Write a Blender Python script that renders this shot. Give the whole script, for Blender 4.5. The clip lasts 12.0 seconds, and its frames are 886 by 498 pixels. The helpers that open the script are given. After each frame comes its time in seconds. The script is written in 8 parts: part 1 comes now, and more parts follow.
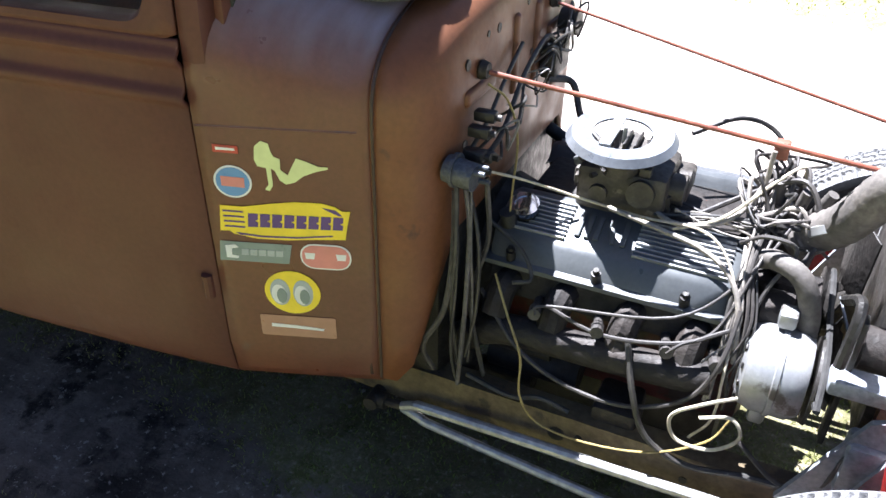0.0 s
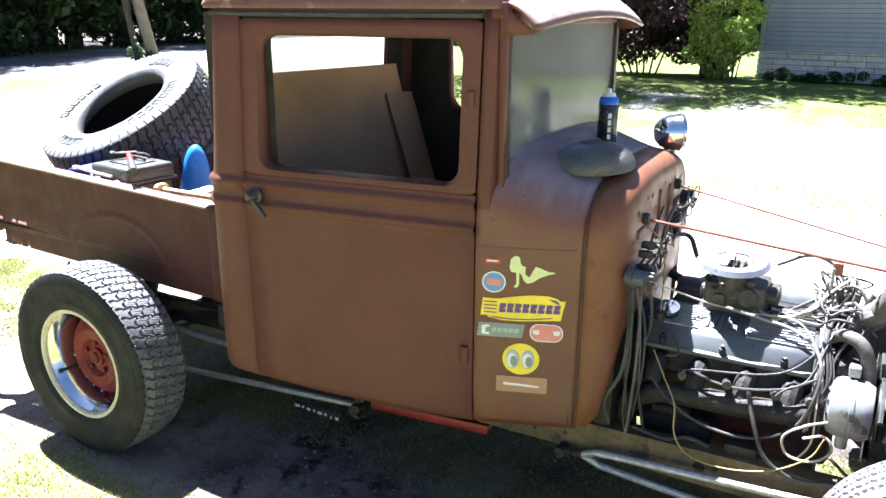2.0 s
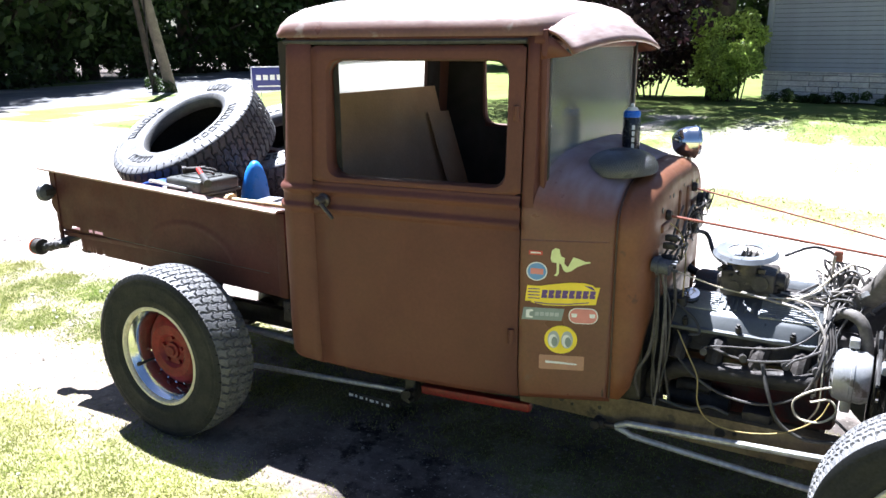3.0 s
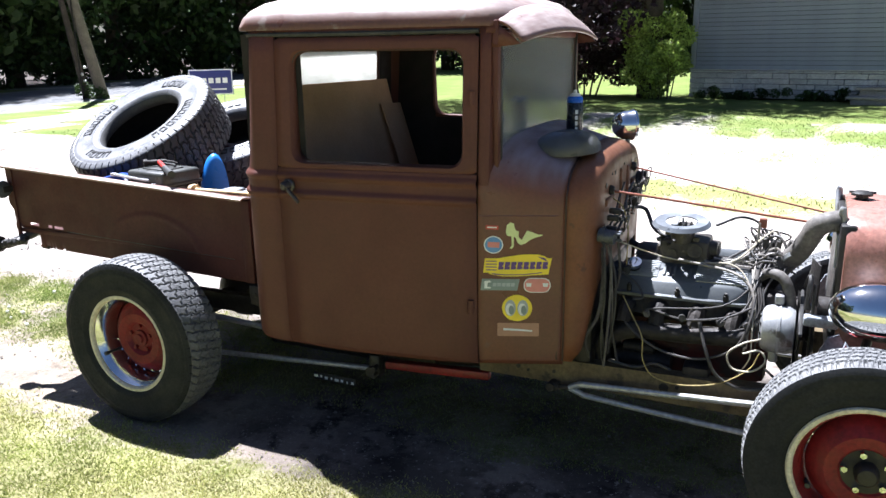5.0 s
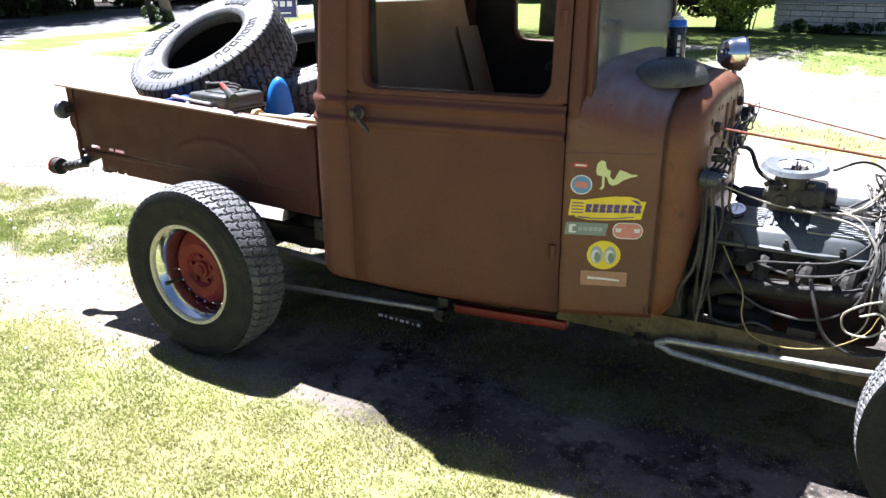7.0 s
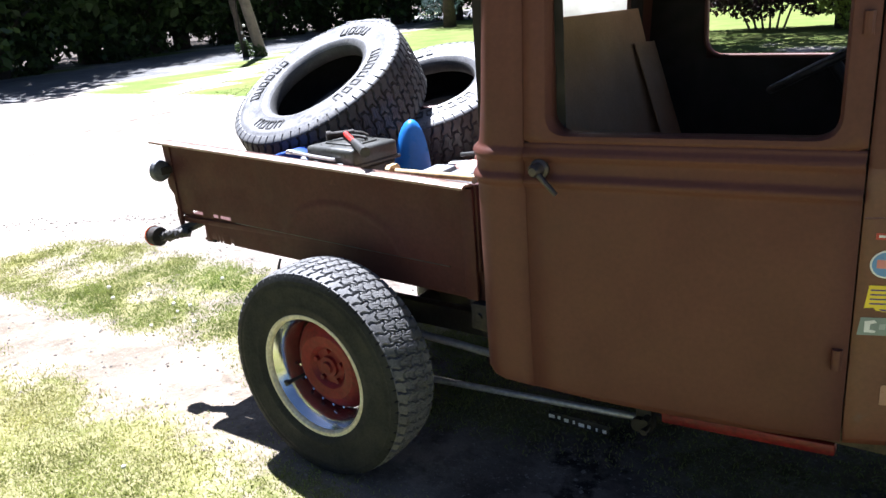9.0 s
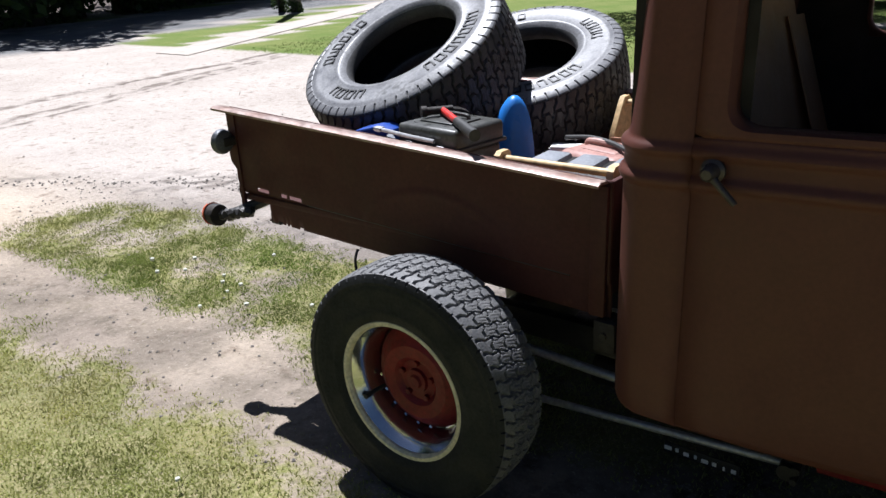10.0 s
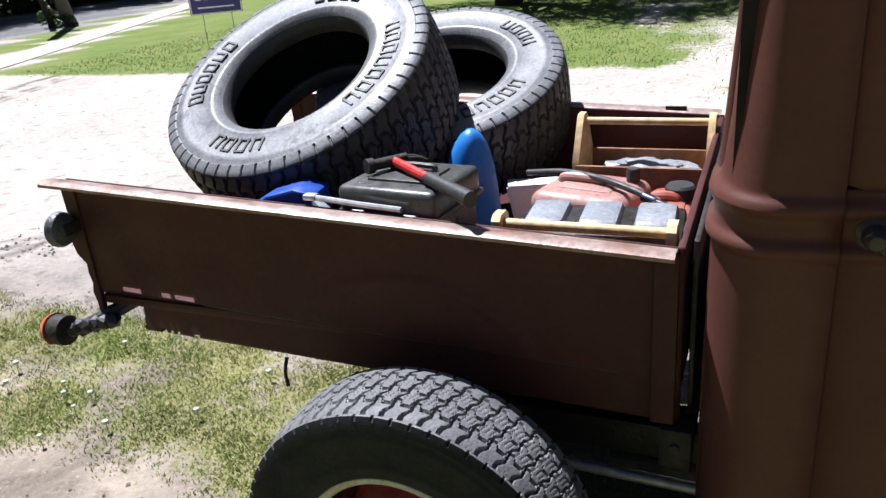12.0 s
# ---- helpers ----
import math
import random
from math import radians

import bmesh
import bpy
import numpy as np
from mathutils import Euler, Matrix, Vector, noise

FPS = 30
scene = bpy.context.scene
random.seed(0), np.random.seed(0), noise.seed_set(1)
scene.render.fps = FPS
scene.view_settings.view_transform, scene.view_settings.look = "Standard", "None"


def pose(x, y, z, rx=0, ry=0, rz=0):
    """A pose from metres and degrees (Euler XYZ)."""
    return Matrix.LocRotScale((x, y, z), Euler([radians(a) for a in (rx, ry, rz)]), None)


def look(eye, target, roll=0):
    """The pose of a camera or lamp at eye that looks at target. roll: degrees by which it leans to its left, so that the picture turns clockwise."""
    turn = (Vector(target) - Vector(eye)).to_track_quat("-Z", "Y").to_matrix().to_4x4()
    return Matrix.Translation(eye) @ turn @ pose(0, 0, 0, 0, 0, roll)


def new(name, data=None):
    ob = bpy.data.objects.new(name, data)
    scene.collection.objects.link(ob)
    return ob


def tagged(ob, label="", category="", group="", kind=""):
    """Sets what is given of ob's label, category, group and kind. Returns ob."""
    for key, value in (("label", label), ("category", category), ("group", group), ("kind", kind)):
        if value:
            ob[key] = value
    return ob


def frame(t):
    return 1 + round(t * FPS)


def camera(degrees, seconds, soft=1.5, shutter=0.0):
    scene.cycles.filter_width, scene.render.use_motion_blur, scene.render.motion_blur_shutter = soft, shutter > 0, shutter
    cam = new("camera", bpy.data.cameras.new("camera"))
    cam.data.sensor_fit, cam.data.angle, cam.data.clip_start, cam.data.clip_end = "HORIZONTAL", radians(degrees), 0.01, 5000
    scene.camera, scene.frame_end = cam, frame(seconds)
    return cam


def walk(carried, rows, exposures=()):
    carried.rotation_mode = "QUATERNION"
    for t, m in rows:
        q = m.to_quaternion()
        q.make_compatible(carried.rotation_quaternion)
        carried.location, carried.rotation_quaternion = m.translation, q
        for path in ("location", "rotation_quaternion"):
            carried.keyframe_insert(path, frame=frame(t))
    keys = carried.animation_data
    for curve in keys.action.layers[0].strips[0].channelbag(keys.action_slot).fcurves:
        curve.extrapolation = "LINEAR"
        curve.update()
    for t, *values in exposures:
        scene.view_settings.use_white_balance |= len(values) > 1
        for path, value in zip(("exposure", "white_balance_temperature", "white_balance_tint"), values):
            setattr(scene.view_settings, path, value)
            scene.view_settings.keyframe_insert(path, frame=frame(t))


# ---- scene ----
cam = camera(59.5, 12.0)
PATH = [
    (0, (-0.048, 0.121, 1.501), (-0.755, 1.636, 0.403), 0.9),
    (0.5, (-0.064, -0.168, 1.533), (-0.859, 1.413, 0.601), -0.3),
    (1, (-0.05, -0.377, 1.558), (-0.994, 1.23, 0.83), 0.7),
    (1.5, (0.017, -0.576, 1.578), (-1.023, 0.959, 0.83), 1.6),
    (2, (-0.005, -0.832, 1.59), (-0.932, 0.839, 1.0), 0.3),
    (2.5, (-0.046, -1.015, 1.584), (-0.931, 0.695, 1.042), -0.9),
    (3, (0.041, -1.191, 1.589), (-0.912, 0.487, 1.062), -0.5),
    (3.5, (0.086, -1.313, 1.59), (-0.858, 0.377, 1.086), -1.9),
    (3.7, (0.076, -1.326, 1.585), (-0.715, 0.426, 1.033), -1.9),
    (5.3, (0.066, -1.4, 1.541), (-0.764, 0.344, 1.022), -0.6),
    (5.5, (0.07, -1.392, 1.537), (-0.756, 0.339, 0.969), -0.2),
    (6, (0.071, -1.372, 1.535), (-0.83, 0.313, 0.945), 0.4),
    (6.5, (0.031, -1.326, 1.509), (-0.921, 0.297, 0.832), 1.2),
    (6.7, (-0.023, -1.287, 1.501), (-0.966, 0.341, 0.823), 0.7),
    (8.3, (-0.421, -0.927, 1.507), (-1.384, 0.673, 0.791), -5.0),
    (8.5, (-0.515, -0.861, 1.486), (-1.535, 0.719, 0.806), -4.5),
    (9, (-0.724, -0.755, 1.48), (-1.85, 0.773, 0.851), -4.5),
    (9.5, (-0.962, -0.723, 1.488), (-2.047, 0.834, 0.855), -2.7),
    (10, (-1.144, -0.599, 1.475), (-2.301, 0.868, 0.762), -2.6),
    (10.5, (-1.296, -0.497, 1.485), (-2.591, 0.85, 0.774), -3.1),
    (11, (-1.502, -0.469, 1.483), (-2.641, 1.002, 0.749), -2.9),
    (11.5, (-1.685, -0.387, 1.481), (-2.45, 1.294, 0.714), -1.6),
    (12, (-1.8, -0.248, 1.482), (-2.551, 1.449, 0.736), -4.8),
]
walk(cam, [(t, look(eye, target, roll)) for t, eye, target, roll in PATH],
     [(0.0, 2.85, 5600, 15), (0.5, 3.05, 5600, 15), (1.5, 3.5, 5500, 15), (2.0, 3.35, 5500, 14), (2.5, 3.05, 5500, 14), (3.5, 2.5, 5500, 14), (5.5, 2.25, 5500, 14), (6.5, 2.35, 5600, 14), (8.5, 3.0, 5500, 15), (9.0, 2.3, 5550, 15), (9.5, 1.4, 5650, 14), (10.5, 1.0, 5650, 13), (11.0, 0.85, 5650, 14), (11.4, 0.85, 5650, 14), (12.0, 1.25, 5600, 14)])

# ---- world and sun ----
SUN_UP, SUN_X, SUN_Y = 1.0, -0.41, 0.21          # the way towards the sun
SUN_EL = math.atan2(SUN_UP, math.hypot(SUN_X, SUN_Y))
world = bpy.data.worlds.new("world")
scene.world = world
world.use_nodes = True
wn = world.node_tree.nodes
sky = wn.new("ShaderNodeTexSky")
sky.sky_type, sky.sun_disc, sky.sun_elevation = "NISHITA", False, SUN_EL
sky.sun_rotation = math.atan2(SUN_X, SUN_Y)
world.node_tree.links.new(sky.outputs[0], wn["Background"].inputs[0])
wn["Background"].inputs[1].default_value = 0.019
sun_data = bpy.data.lights.new("sun", "SUN")
sun_data.energy, sun_data.angle, sun_data.color = 4.5, radians(0.53), (1.0, 0.95, 0.87)
sun = new("sun", sun_data)
sun.matrix_basis = look((SUN_X * 30, SUN_Y * 30, SUN_UP * 30), (0, 0, 0))

# ---- materials ----


def mat(name, a, b, scale=5.0, rough=0.6, metal=0.0, bump=0.15, grain=60.0, spot=None, spot_scale=9.0, spot_cut=0.62, rvar=0.15, fine=0.25, coat=0.0, rand=0.0, spec=0.5):
    """Two colours in large noise, fine grain over them, spots of a third colour, uneven gloss, fine relief."""
    m = bpy.data.materials.new(name)
    m.use_nodes = True
    nt = m.node_tree
    n, lk = nt.nodes, nt.links.new
    bs = n["Principled BSDF"]
    bs.inputs["Metallic"].default_value = metal
    bs.inputs["Coat Weight"].default_value = coat
    bs.inputs["Specular IOR Level"].default_value = spec
    tc = n.new("ShaderNodeTexCoord")

    def noise_tex(sc, detail, rough_=0.55):
        t = n.new("ShaderNodeTexNoise")
        t.inputs["Scale"].default_value, t.inputs["Detail"].default_value, t.inputs["Roughness"].default_value = sc, detail, rough_
        lk(tc.outputs["Object"], t.inputs["Vector"])
        return t.outputs["Fac"]

    def ramp(sock, lo, hi, out0=0.0, out1=1.0):
        r = n.new("ShaderNodeMapRange")
        r.inputs["From Min"].default_value, r.inputs["From Max"].default_value = lo, hi
        r.inputs["To Min"].default_value, r.inputs["To Max"].default_value = out0, out1
        lk(sock, r.inputs["Value"])
        return r.outputs["Result"]

    def mix(f, x, y, mode="MIX"):
        k = n.new("ShaderNodeMix")
        k.data_type, k.blend_type = "RGBA", mode
        for sock, v in ((k.inputs["Factor"], f), (k.inputs["A"], x), (k.inputs["B"], y)):
            if hasattr(v, "node"):
                lk(v, sock)
            elif isinstance(v, tuple):
                sock.default_value = (*v, 1.0)
            else:
                sock.default_value = v
        return k.outputs["Result"]

    big = noise_tex(scale, 4)
    col = mix(ramp(big, 0.35, 0.65), a, b)
    g = noise_tex(grain, 3)
    gr = n.new("ShaderNodeCombineColor")
    gv = ramp(g, 0.3, 0.7, 1 - fine, 1 + fine)
    for k in range(3):
        lk(gv, gr.inputs[k])
    col = mix(1.0, col, gr.outputs["Color"], "MULTIPLY")
    if spot:
        sp = noise_tex(spot_scale, 6, 0.65)
        col = mix(ramp(sp, spot_cut, spot_cut + 0.06), col, spot)
    if rand:
        oi = n.new("ShaderNodeObjectInfo")
        rr = n.new("ShaderNodeCombineColor")
        rv = ramp(oi.outputs["Random"], 0, 1, 1 - rand, 1 + rand)
        for k in range(3):
            lk(rv, rr.inputs[k])
        col = mix(1.0, col, rr.outputs["Color"], "MULTIPLY")
    lk(col, bs.inputs["Base Color"])
    lk(ramp(noise_tex(scale * 3, 4), 0.3, 0.7, max(0.02, rough - rvar), min(1.0, rough + rvar)), bs.inputs["Roughness"])
    if bump:
        bp = n.new("ShaderNodeBump")
        bp.inputs["Strength"].default_value, bp.inputs["Distance"].default_value = bump, 0.01
        lk(g, bp.inputs["Height"])
        lk(bp.outputs["Normal"], bs.inputs["Normal"])
    return m


RUST = mat("brown_primer", (0.108, 0.040, 0.029), (0.080, 0.030, 0.022), 2.2, 0.52, 0, 0.04, 90, spot=(0.14, 0.060, 0.044), spot_scale=5, spot_cut=0.68, rvar=0.10, fine=0.07, spec=0.26)
RUST_TOP = mat("weathered_sunlit_roof_paint", (0.135, 0.064, 0.050), (0.105, 0.046, 0.036), 4, 0.42, 0, 0.06, 80, spot=(0.20, 0.15, 0.135), spot_scale=6, spot_cut=0.60, fine=0.10, spec=0.4)
RUST_BED = mat("bed_rust_paint", (0.074, 0.026, 0.022), (0.055, 0.020, 0.018), 3.5, 0.55, 0, 0.05, 70, spot=(0.100, 0.040, 0.031), spot_scale=7, spot_cut=0.68, fine=0.12, spec=0.20)
COWL = mat("worn_cowl_paint_with_sheen", (0.110, 0.042, 0.028), (0.122, 0.040, 0.023), 3, 0.40, 0, 0.05, 90, spot=(0.10, 0.060, 0.055), spot_scale=4, spot_cut=0.62, fine=0.10, spec=0.46)


def dust_and_top_light(m, colour, lo, hi):
    """Paler colour on what faces up: dust plus painted sky sheen and sunlight."""
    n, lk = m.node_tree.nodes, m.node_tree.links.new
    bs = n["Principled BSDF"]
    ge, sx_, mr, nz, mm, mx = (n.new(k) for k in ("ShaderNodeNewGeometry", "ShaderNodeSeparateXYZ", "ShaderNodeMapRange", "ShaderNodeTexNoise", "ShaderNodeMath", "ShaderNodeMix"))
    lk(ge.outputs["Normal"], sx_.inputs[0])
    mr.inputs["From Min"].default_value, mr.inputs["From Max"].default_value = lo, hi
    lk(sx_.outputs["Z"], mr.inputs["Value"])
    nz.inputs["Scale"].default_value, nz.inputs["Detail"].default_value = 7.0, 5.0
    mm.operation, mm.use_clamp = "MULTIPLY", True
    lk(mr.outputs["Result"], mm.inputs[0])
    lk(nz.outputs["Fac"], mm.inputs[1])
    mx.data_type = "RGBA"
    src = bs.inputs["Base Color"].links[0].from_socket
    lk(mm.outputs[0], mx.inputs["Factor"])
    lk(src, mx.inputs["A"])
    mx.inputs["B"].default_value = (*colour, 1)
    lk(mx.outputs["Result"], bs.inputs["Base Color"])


# blue-grey for dust and for the sky's sheen on the cowl top
dust_and_top_light(COWL, (0.28, 0.26, 0.32), 0.20, 0.80)
# pale tone painted for sunlight on the roof's upper faces
dust_and_top_light(RUST_TOP, (0.58, 0.50, 0.47), 0.30, 0.75)
ORANGE = mat("firewall_primer", (0.160, 0.064, 0.028), (0.120, 0.047, 0.023), 4, 0.5, 0, 0.03, 80, spot=(0.085, 0.040, 0.026), spot_scale=6, spot_cut=0.62, fine=0.1, spec=0.35)
BARE_TOP = mat("scuffed_rail_metal", (0.34, 0.27, 0.24), (0.22, 0.13, 0.10), 8, 0.42, 0.2, 0.1, 80, spot=(0.14, 0.06, 0.04), spot_scale=14)
BEAD = mat("dark_brown_bead", (0.040, 0.018, 0.013), (0.028, 0.014, 0.011), 8, 0.55, 0, 0.05, 80)
RUBBER = mat("tyre_rubber", (0.015, 0.016, 0.019), (0.023, 0.024, 0.027), 6, 0.66, 0, 0.10, 120, spot=(0.032, 0.031, 0.03), spot_scale=10, spot_cut=0.72, spec=0.16)
HOSE = mat("dusty_grey_hose_rubber", (0.075, 0.068, 0.062), (0.125, 0.112, 0.10), 18, 0.75, 0, 0.12, 90)
WIRE_PALE = mat("pale_grey_lead", (0.21, 0.19, 0.17), (0.30, 0.27, 0.235), 24, 0.55, 0, 0.05, 100)
WORN_STEEL = mat("worn_handle_steel", (0.075, 0.062, 0.058), (0.045, 0.037, 0.035), 16, 0.42, 0.3, 0.05, 90)
CARB = mat("grimy_zinc_casting", (0.075, 0.066, 0.056), (0.040, 0.035, 0.031), 16, 0.55, 0.3, 0.2, 90, spot=(0.14, 0.125, 0.105), spot_scale=22, spot_cut=0.60)
DULL_ALU = mat("dull_aluminium", (0.24, 0.255, 0.275), (0.17, 0.18, 0.195), 10, 0.4, 0.5, 0.02, 120, fine=0.08)
FIN = mat("scuffed_fin_aluminium", (0.30, 0.31, 0.32), (0.22, 0.225, 0.235), 12, 0.42, 0.4, 0.02, 120, fine=0.10)
RUBBER_OLD = mat("shaded_weathered_rubber", (0.036, 0.036, 0.037), (0.055, 0.054, 0.053), 5, 0.6, 0, 0.10, 110, spot=(0.085, 0.083, 0.08), spot_scale=9, spot_cut=0.62)
TREAD = mat("dusty_tread_rubber", (0.095, 0.095, 0.099), (0.135, 0.135, 0.135), 9, 0.6, 0, 0.25, 160, spot=(0.15, 0.145, 0.135), spot_scale=14, spot_cut=0.64)
# weathered rubber made paler for the sun on the spare sidewalls
SIDEWALL = mat("sunlit_weathered_sidewall", (0.13, 0.13, 0.137), (0.19, 0.19, 0.195), 9, 0.45, 0, 0.08, 120, spot=(0.075, 0.075, 0.075), spot_scale=13, spot_cut=0.58)
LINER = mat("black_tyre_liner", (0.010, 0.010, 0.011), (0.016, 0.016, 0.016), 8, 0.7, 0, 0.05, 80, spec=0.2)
BLACK_RUBBER = mat("black_rubber", (0.018, 0.018, 0.018), (0.035, 0.034, 0.033), 12, 0.6, 0, 0.1, 100)
CHROME = mat("chrome", (0.80, 0.81, 0.82), (0.70, 0.71, 0.72), 8, 0.07, 1.0, 0.015, 60, rvar=0.05, fine=0.04)
DULL_CHROME = mat("dull_chrome_bar", (0.42, 0.42, 0.43), (0.34, 0.335, 0.335), 7, 0.45, 0.6, 0.04, 60, spot=(0.22, 0.20, 0.18), spot_scale=14, spot_cut=0.68, rvar=0.06)
RIM = mat("polished_rim", (0.72, 0.73, 0.75), (0.60, 0.61, 0.63), 6, 0.16, 1.0, 0.03, 70, rvar=0.08, fine=0.06)
CREAM = mat("cream_rim_edge", (0.62, 0.57, 0.44), (0.52, 0.46, 0.34), 14, 0.45, 0, 0.05, 90, spot=(0.22, 0.15, 0.10), spot_scale=30, spot_cut=0.68)
RED_WHEEL = mat("faded_red_wheel_paint", (0.18, 0.011, 0.013), (0.115, 0.009, 0.011), 9, 0.5, 0, 0.08, 80, spot=(0.36, 0.25, 0.23), spot_scale=26, spot_cut=0.73, spec=0.3)
RED = mat("red_paint", (0.24, 0.012, 0.010), (0.14, 0.009, 0.008), 8, 0.45, 0, 0.05, 80)
KHAKI = mat("khaki_frame_paint", (0.135, 0.103, 0.056), (0.085, 0.062, 0.036), 7, 0.6, 0, 0.12, 70, spot=(0.045, 0.034, 0.025), spot_scale=14, spot_cut=0.58, spec=0.3)
ALU = mat("cast_aluminium", (0.38, 0.385, 0.39), (0.27, 0.27, 0.27), 9, 0.48, 0.5, 0.03, 140, spot=(0.13, 0.115, 0.10), spot_scale=11, spot_cut=0.60, fine=0.08)
VALVE = mat("valve_cover_aluminium", (0.105, 0.112, 0.118), (0.080, 0.086, 0.090), 6, 0.42, 0.2, 0.01, 140, spot=(0.060, 0.058, 0.052), spot_scale=9, spot_cut=0.66, fine=0.08)
IRON = mat("dirty_cast_iron", (0.034, 0.027, 0.023), (0.014, 0.012, 0.011), 12, 0.7, 0.2, 0.35, 70, spot=(0.075, 0.052, 0.040), spot_scale=16, spot_cut=0.64)
GREASE = mat("greasy_black_metal", (0.012, 0.011, 0.010), (0.026, 0.023, 0.021), 10, 0.5, 0.2, 0.25, 70)
BLOCK_RED = mat("red_engine_paint", (0.085, 0.010, 0.007), (0.028, 0.009, 0.007), 9, 0.6, 0, 0.15, 70, spot=(0.03, 0.022, 0.018), spot_scale=12, spot_cut=0.52)
WIRE_GREY = mat("grey_wire", (0.030, 0.027, 0.026), (0.062, 0.055, 0.050), 30, 0.6, 0, 0.05, 100)
WIRE_YELLOW = mat("yellow_wire", (0.34, 0.26, 0.085), (0.25, 0.19, 0.07), 30, 0.5, 0, 0.05, 100)
WIRE_WHITE = mat("cream_wire", (0.55, 0.50, 0.38), (0.38, 0.33, 0.25), 30, 0.5, 0, 0.05, 100)
WIRE_BLACK = mat("black_wire", (0.02, 0.02, 0.02), (0.05, 0.045, 0.04), 30, 0.55, 0, 0.05, 100)
SALMON = mat("faded_red_rod_paint", (0.25, 0.078, 0.046), (0.16, 0.048, 0.032), 20, 0.5, 0, 0.05, 90, spot=(0.16, 0.08, 0.05), spot_scale=30)
DARK_IN = mat("shade_black_cab_lining", (0.010, 0.008, 0.007), (0.017, 0.013, 0.011), 5, 0.9, 0, 0.1, 60)
SEAT = mat("black_seat_vinyl", (0.014, 0.013, 0.013), (0.022, 0.021, 0.020), 7, 0.55, 0, 0.1, 60)
CARD = mat("brown_cardboard", (0.47, 0.285, 0.16), (0.39, 0.235, 0.13), 4, 0.8, 0, 0.05, 120, fine=0.08)
TAPE = mat("clear_packing_tape", (0.74, 0.68, 0.60), (0.58, 0.50, 0.42), 20, 0.3, 0, 0.02, 60)
PINE = mat("pine_wood", (0.64, 0.47, 0.24), (0.54, 0.37, 0.17), 9, 0.55, 0, 0.12, 50)
PLY = mat("brown_plywood", (0.27, 0.125, 0.06), (0.20, 0.09, 0.045), 7, 0.6, 0, 0.12, 50)
GREYBOX = mat("weathered_dark_grey_plastic", (0.040, 0.042, 0.038), (0.062, 0.062, 0.057), 10, 0.38, 0, 0.08, 110)
GREY_LIGHT = mat("light_grey_plastic", (0.25, 0.265, 0.29), (0.19, 0.20, 0.22), 10, 0.45, 0, 0.05, 110)
BLUE = mat("blue_plastic", (0.04, 0.24, 0.72), (0.03, 0.19, 0.62), 9, 0.38, 0, 0.03, 90, fine=0.05)
BLUE_DARK = mat("dark_blue_plastic", (0.02, 0.07, 0.36), (0.016, 0.055, 0.28), 9, 0.4, 0, 0.03, 90, fine=0.05)
FUEL_RED = mat("sunfaded_red_plastic", (0.37, 0.21, 0.175), (0.30, 0.15, 0.125), 8, 0.5, 0, 0.05, 90)
FUEL_BRIGHT = mat("red_plastic", (0.30, 0.045, 0.03), (0.36, 0.14, 0.10), 8, 0.45, 0, 0.05, 90)
HAMMER_RED = mat("red_grip_paint", (0.55, 0.03, 0.02), (0.48, 0.025, 0.02), 20, 0.4, 0, 0.02, 90)
WHITE = mat("white_paint", (0.78, 0.77, 0.74), (0.70, 0.69, 0.66), 10, 0.5, 0, 0.02, 90, fine=0.05)
MESH_GREY = mat("grey_metal_mesh", (0.098, 0.104, 0.118), (0.068, 0.072, 0.084), 8, 0.5, 0.4, 0.3, 160)
MESH_WIRE = mat("bright_mesh_wire", (0.20, 0.205, 0.22), (0.14, 0.145, 0.155), 8, 0.4, 0.5, 0.1, 160)
ORANGE_LENS = mat("orange_red_lens", (0.60, 0.10, 0.035), (0.45, 0.07, 0.03), 20, 0.25, 0, 0.02, 90)
BROWN_SHELL = mat("radiator_shell_primer", (0.30, 0.15, 0.12), (0.24, 0.11, 0.085), 5, 0.35, 0, 0.04, 80)


def glass(name, tint=(0.9, 0.93, 0.92), rough=0.02, dust=0.1):
    m = bpy.data.materials.new(name)
    m.use_nodes = True
    n, lk = m.node_tree.nodes, m.node_tree.links.new
    n.remove(n["Principled BSDF"])
    tr, gl, mx, fr = (n.new(k) for k in ("ShaderNodeBsdfTransparent", "ShaderNodeBsdfGlossy", "ShaderNodeMixShader", "ShaderNodeFresnel"))
    tr.inputs[0].default_value = (*tint, 1)
    gl.inputs["Roughness"].default_value = rough
    fr.inputs[0].default_value = 1.22
    lk(fr.outputs[0], mx.inputs[0])
    lk(tr.outputs[0], mx.inputs[1])
    lk(gl.outputs[0], mx.inputs[2])
    df, m2, nz = (n.new(k) for k in ("ShaderNodeBsdfDiffuse", "ShaderNodeMixShader", "ShaderNodeTexNoise"))
    df.inputs[0].default_value = (0.55, 0.56, 0.52, 1)
    nz.inputs["Scale"].default_value, nz.inputs["Detail"].default_value = 3.0, 5.0
    mr = n.new("ShaderNodeMapRange")
    mr.inputs["From Min"].default_value, mr.inputs["From Max"].default_value = 0.35, 0.7
    mr.inputs["To Min"].default_value, mr.inputs["To Max"].default_value = dust * 0.2, dust * 2.2
    lk(nz.outputs["Fac"], mr.inputs["Value"])
    lk(mr.outputs["Result"], m2.inputs[0])
    lk(mx.outputs[0], m2.inputs[1])
    lk(df.outputs[0], m2.inputs[2])
    lk(m2.outputs[0], n["Material Output"].inputs[0])
    return m


GLASS = glass("dusty_window_glass", (0.92, 0.94, 0.92), 0.10, 0.10)



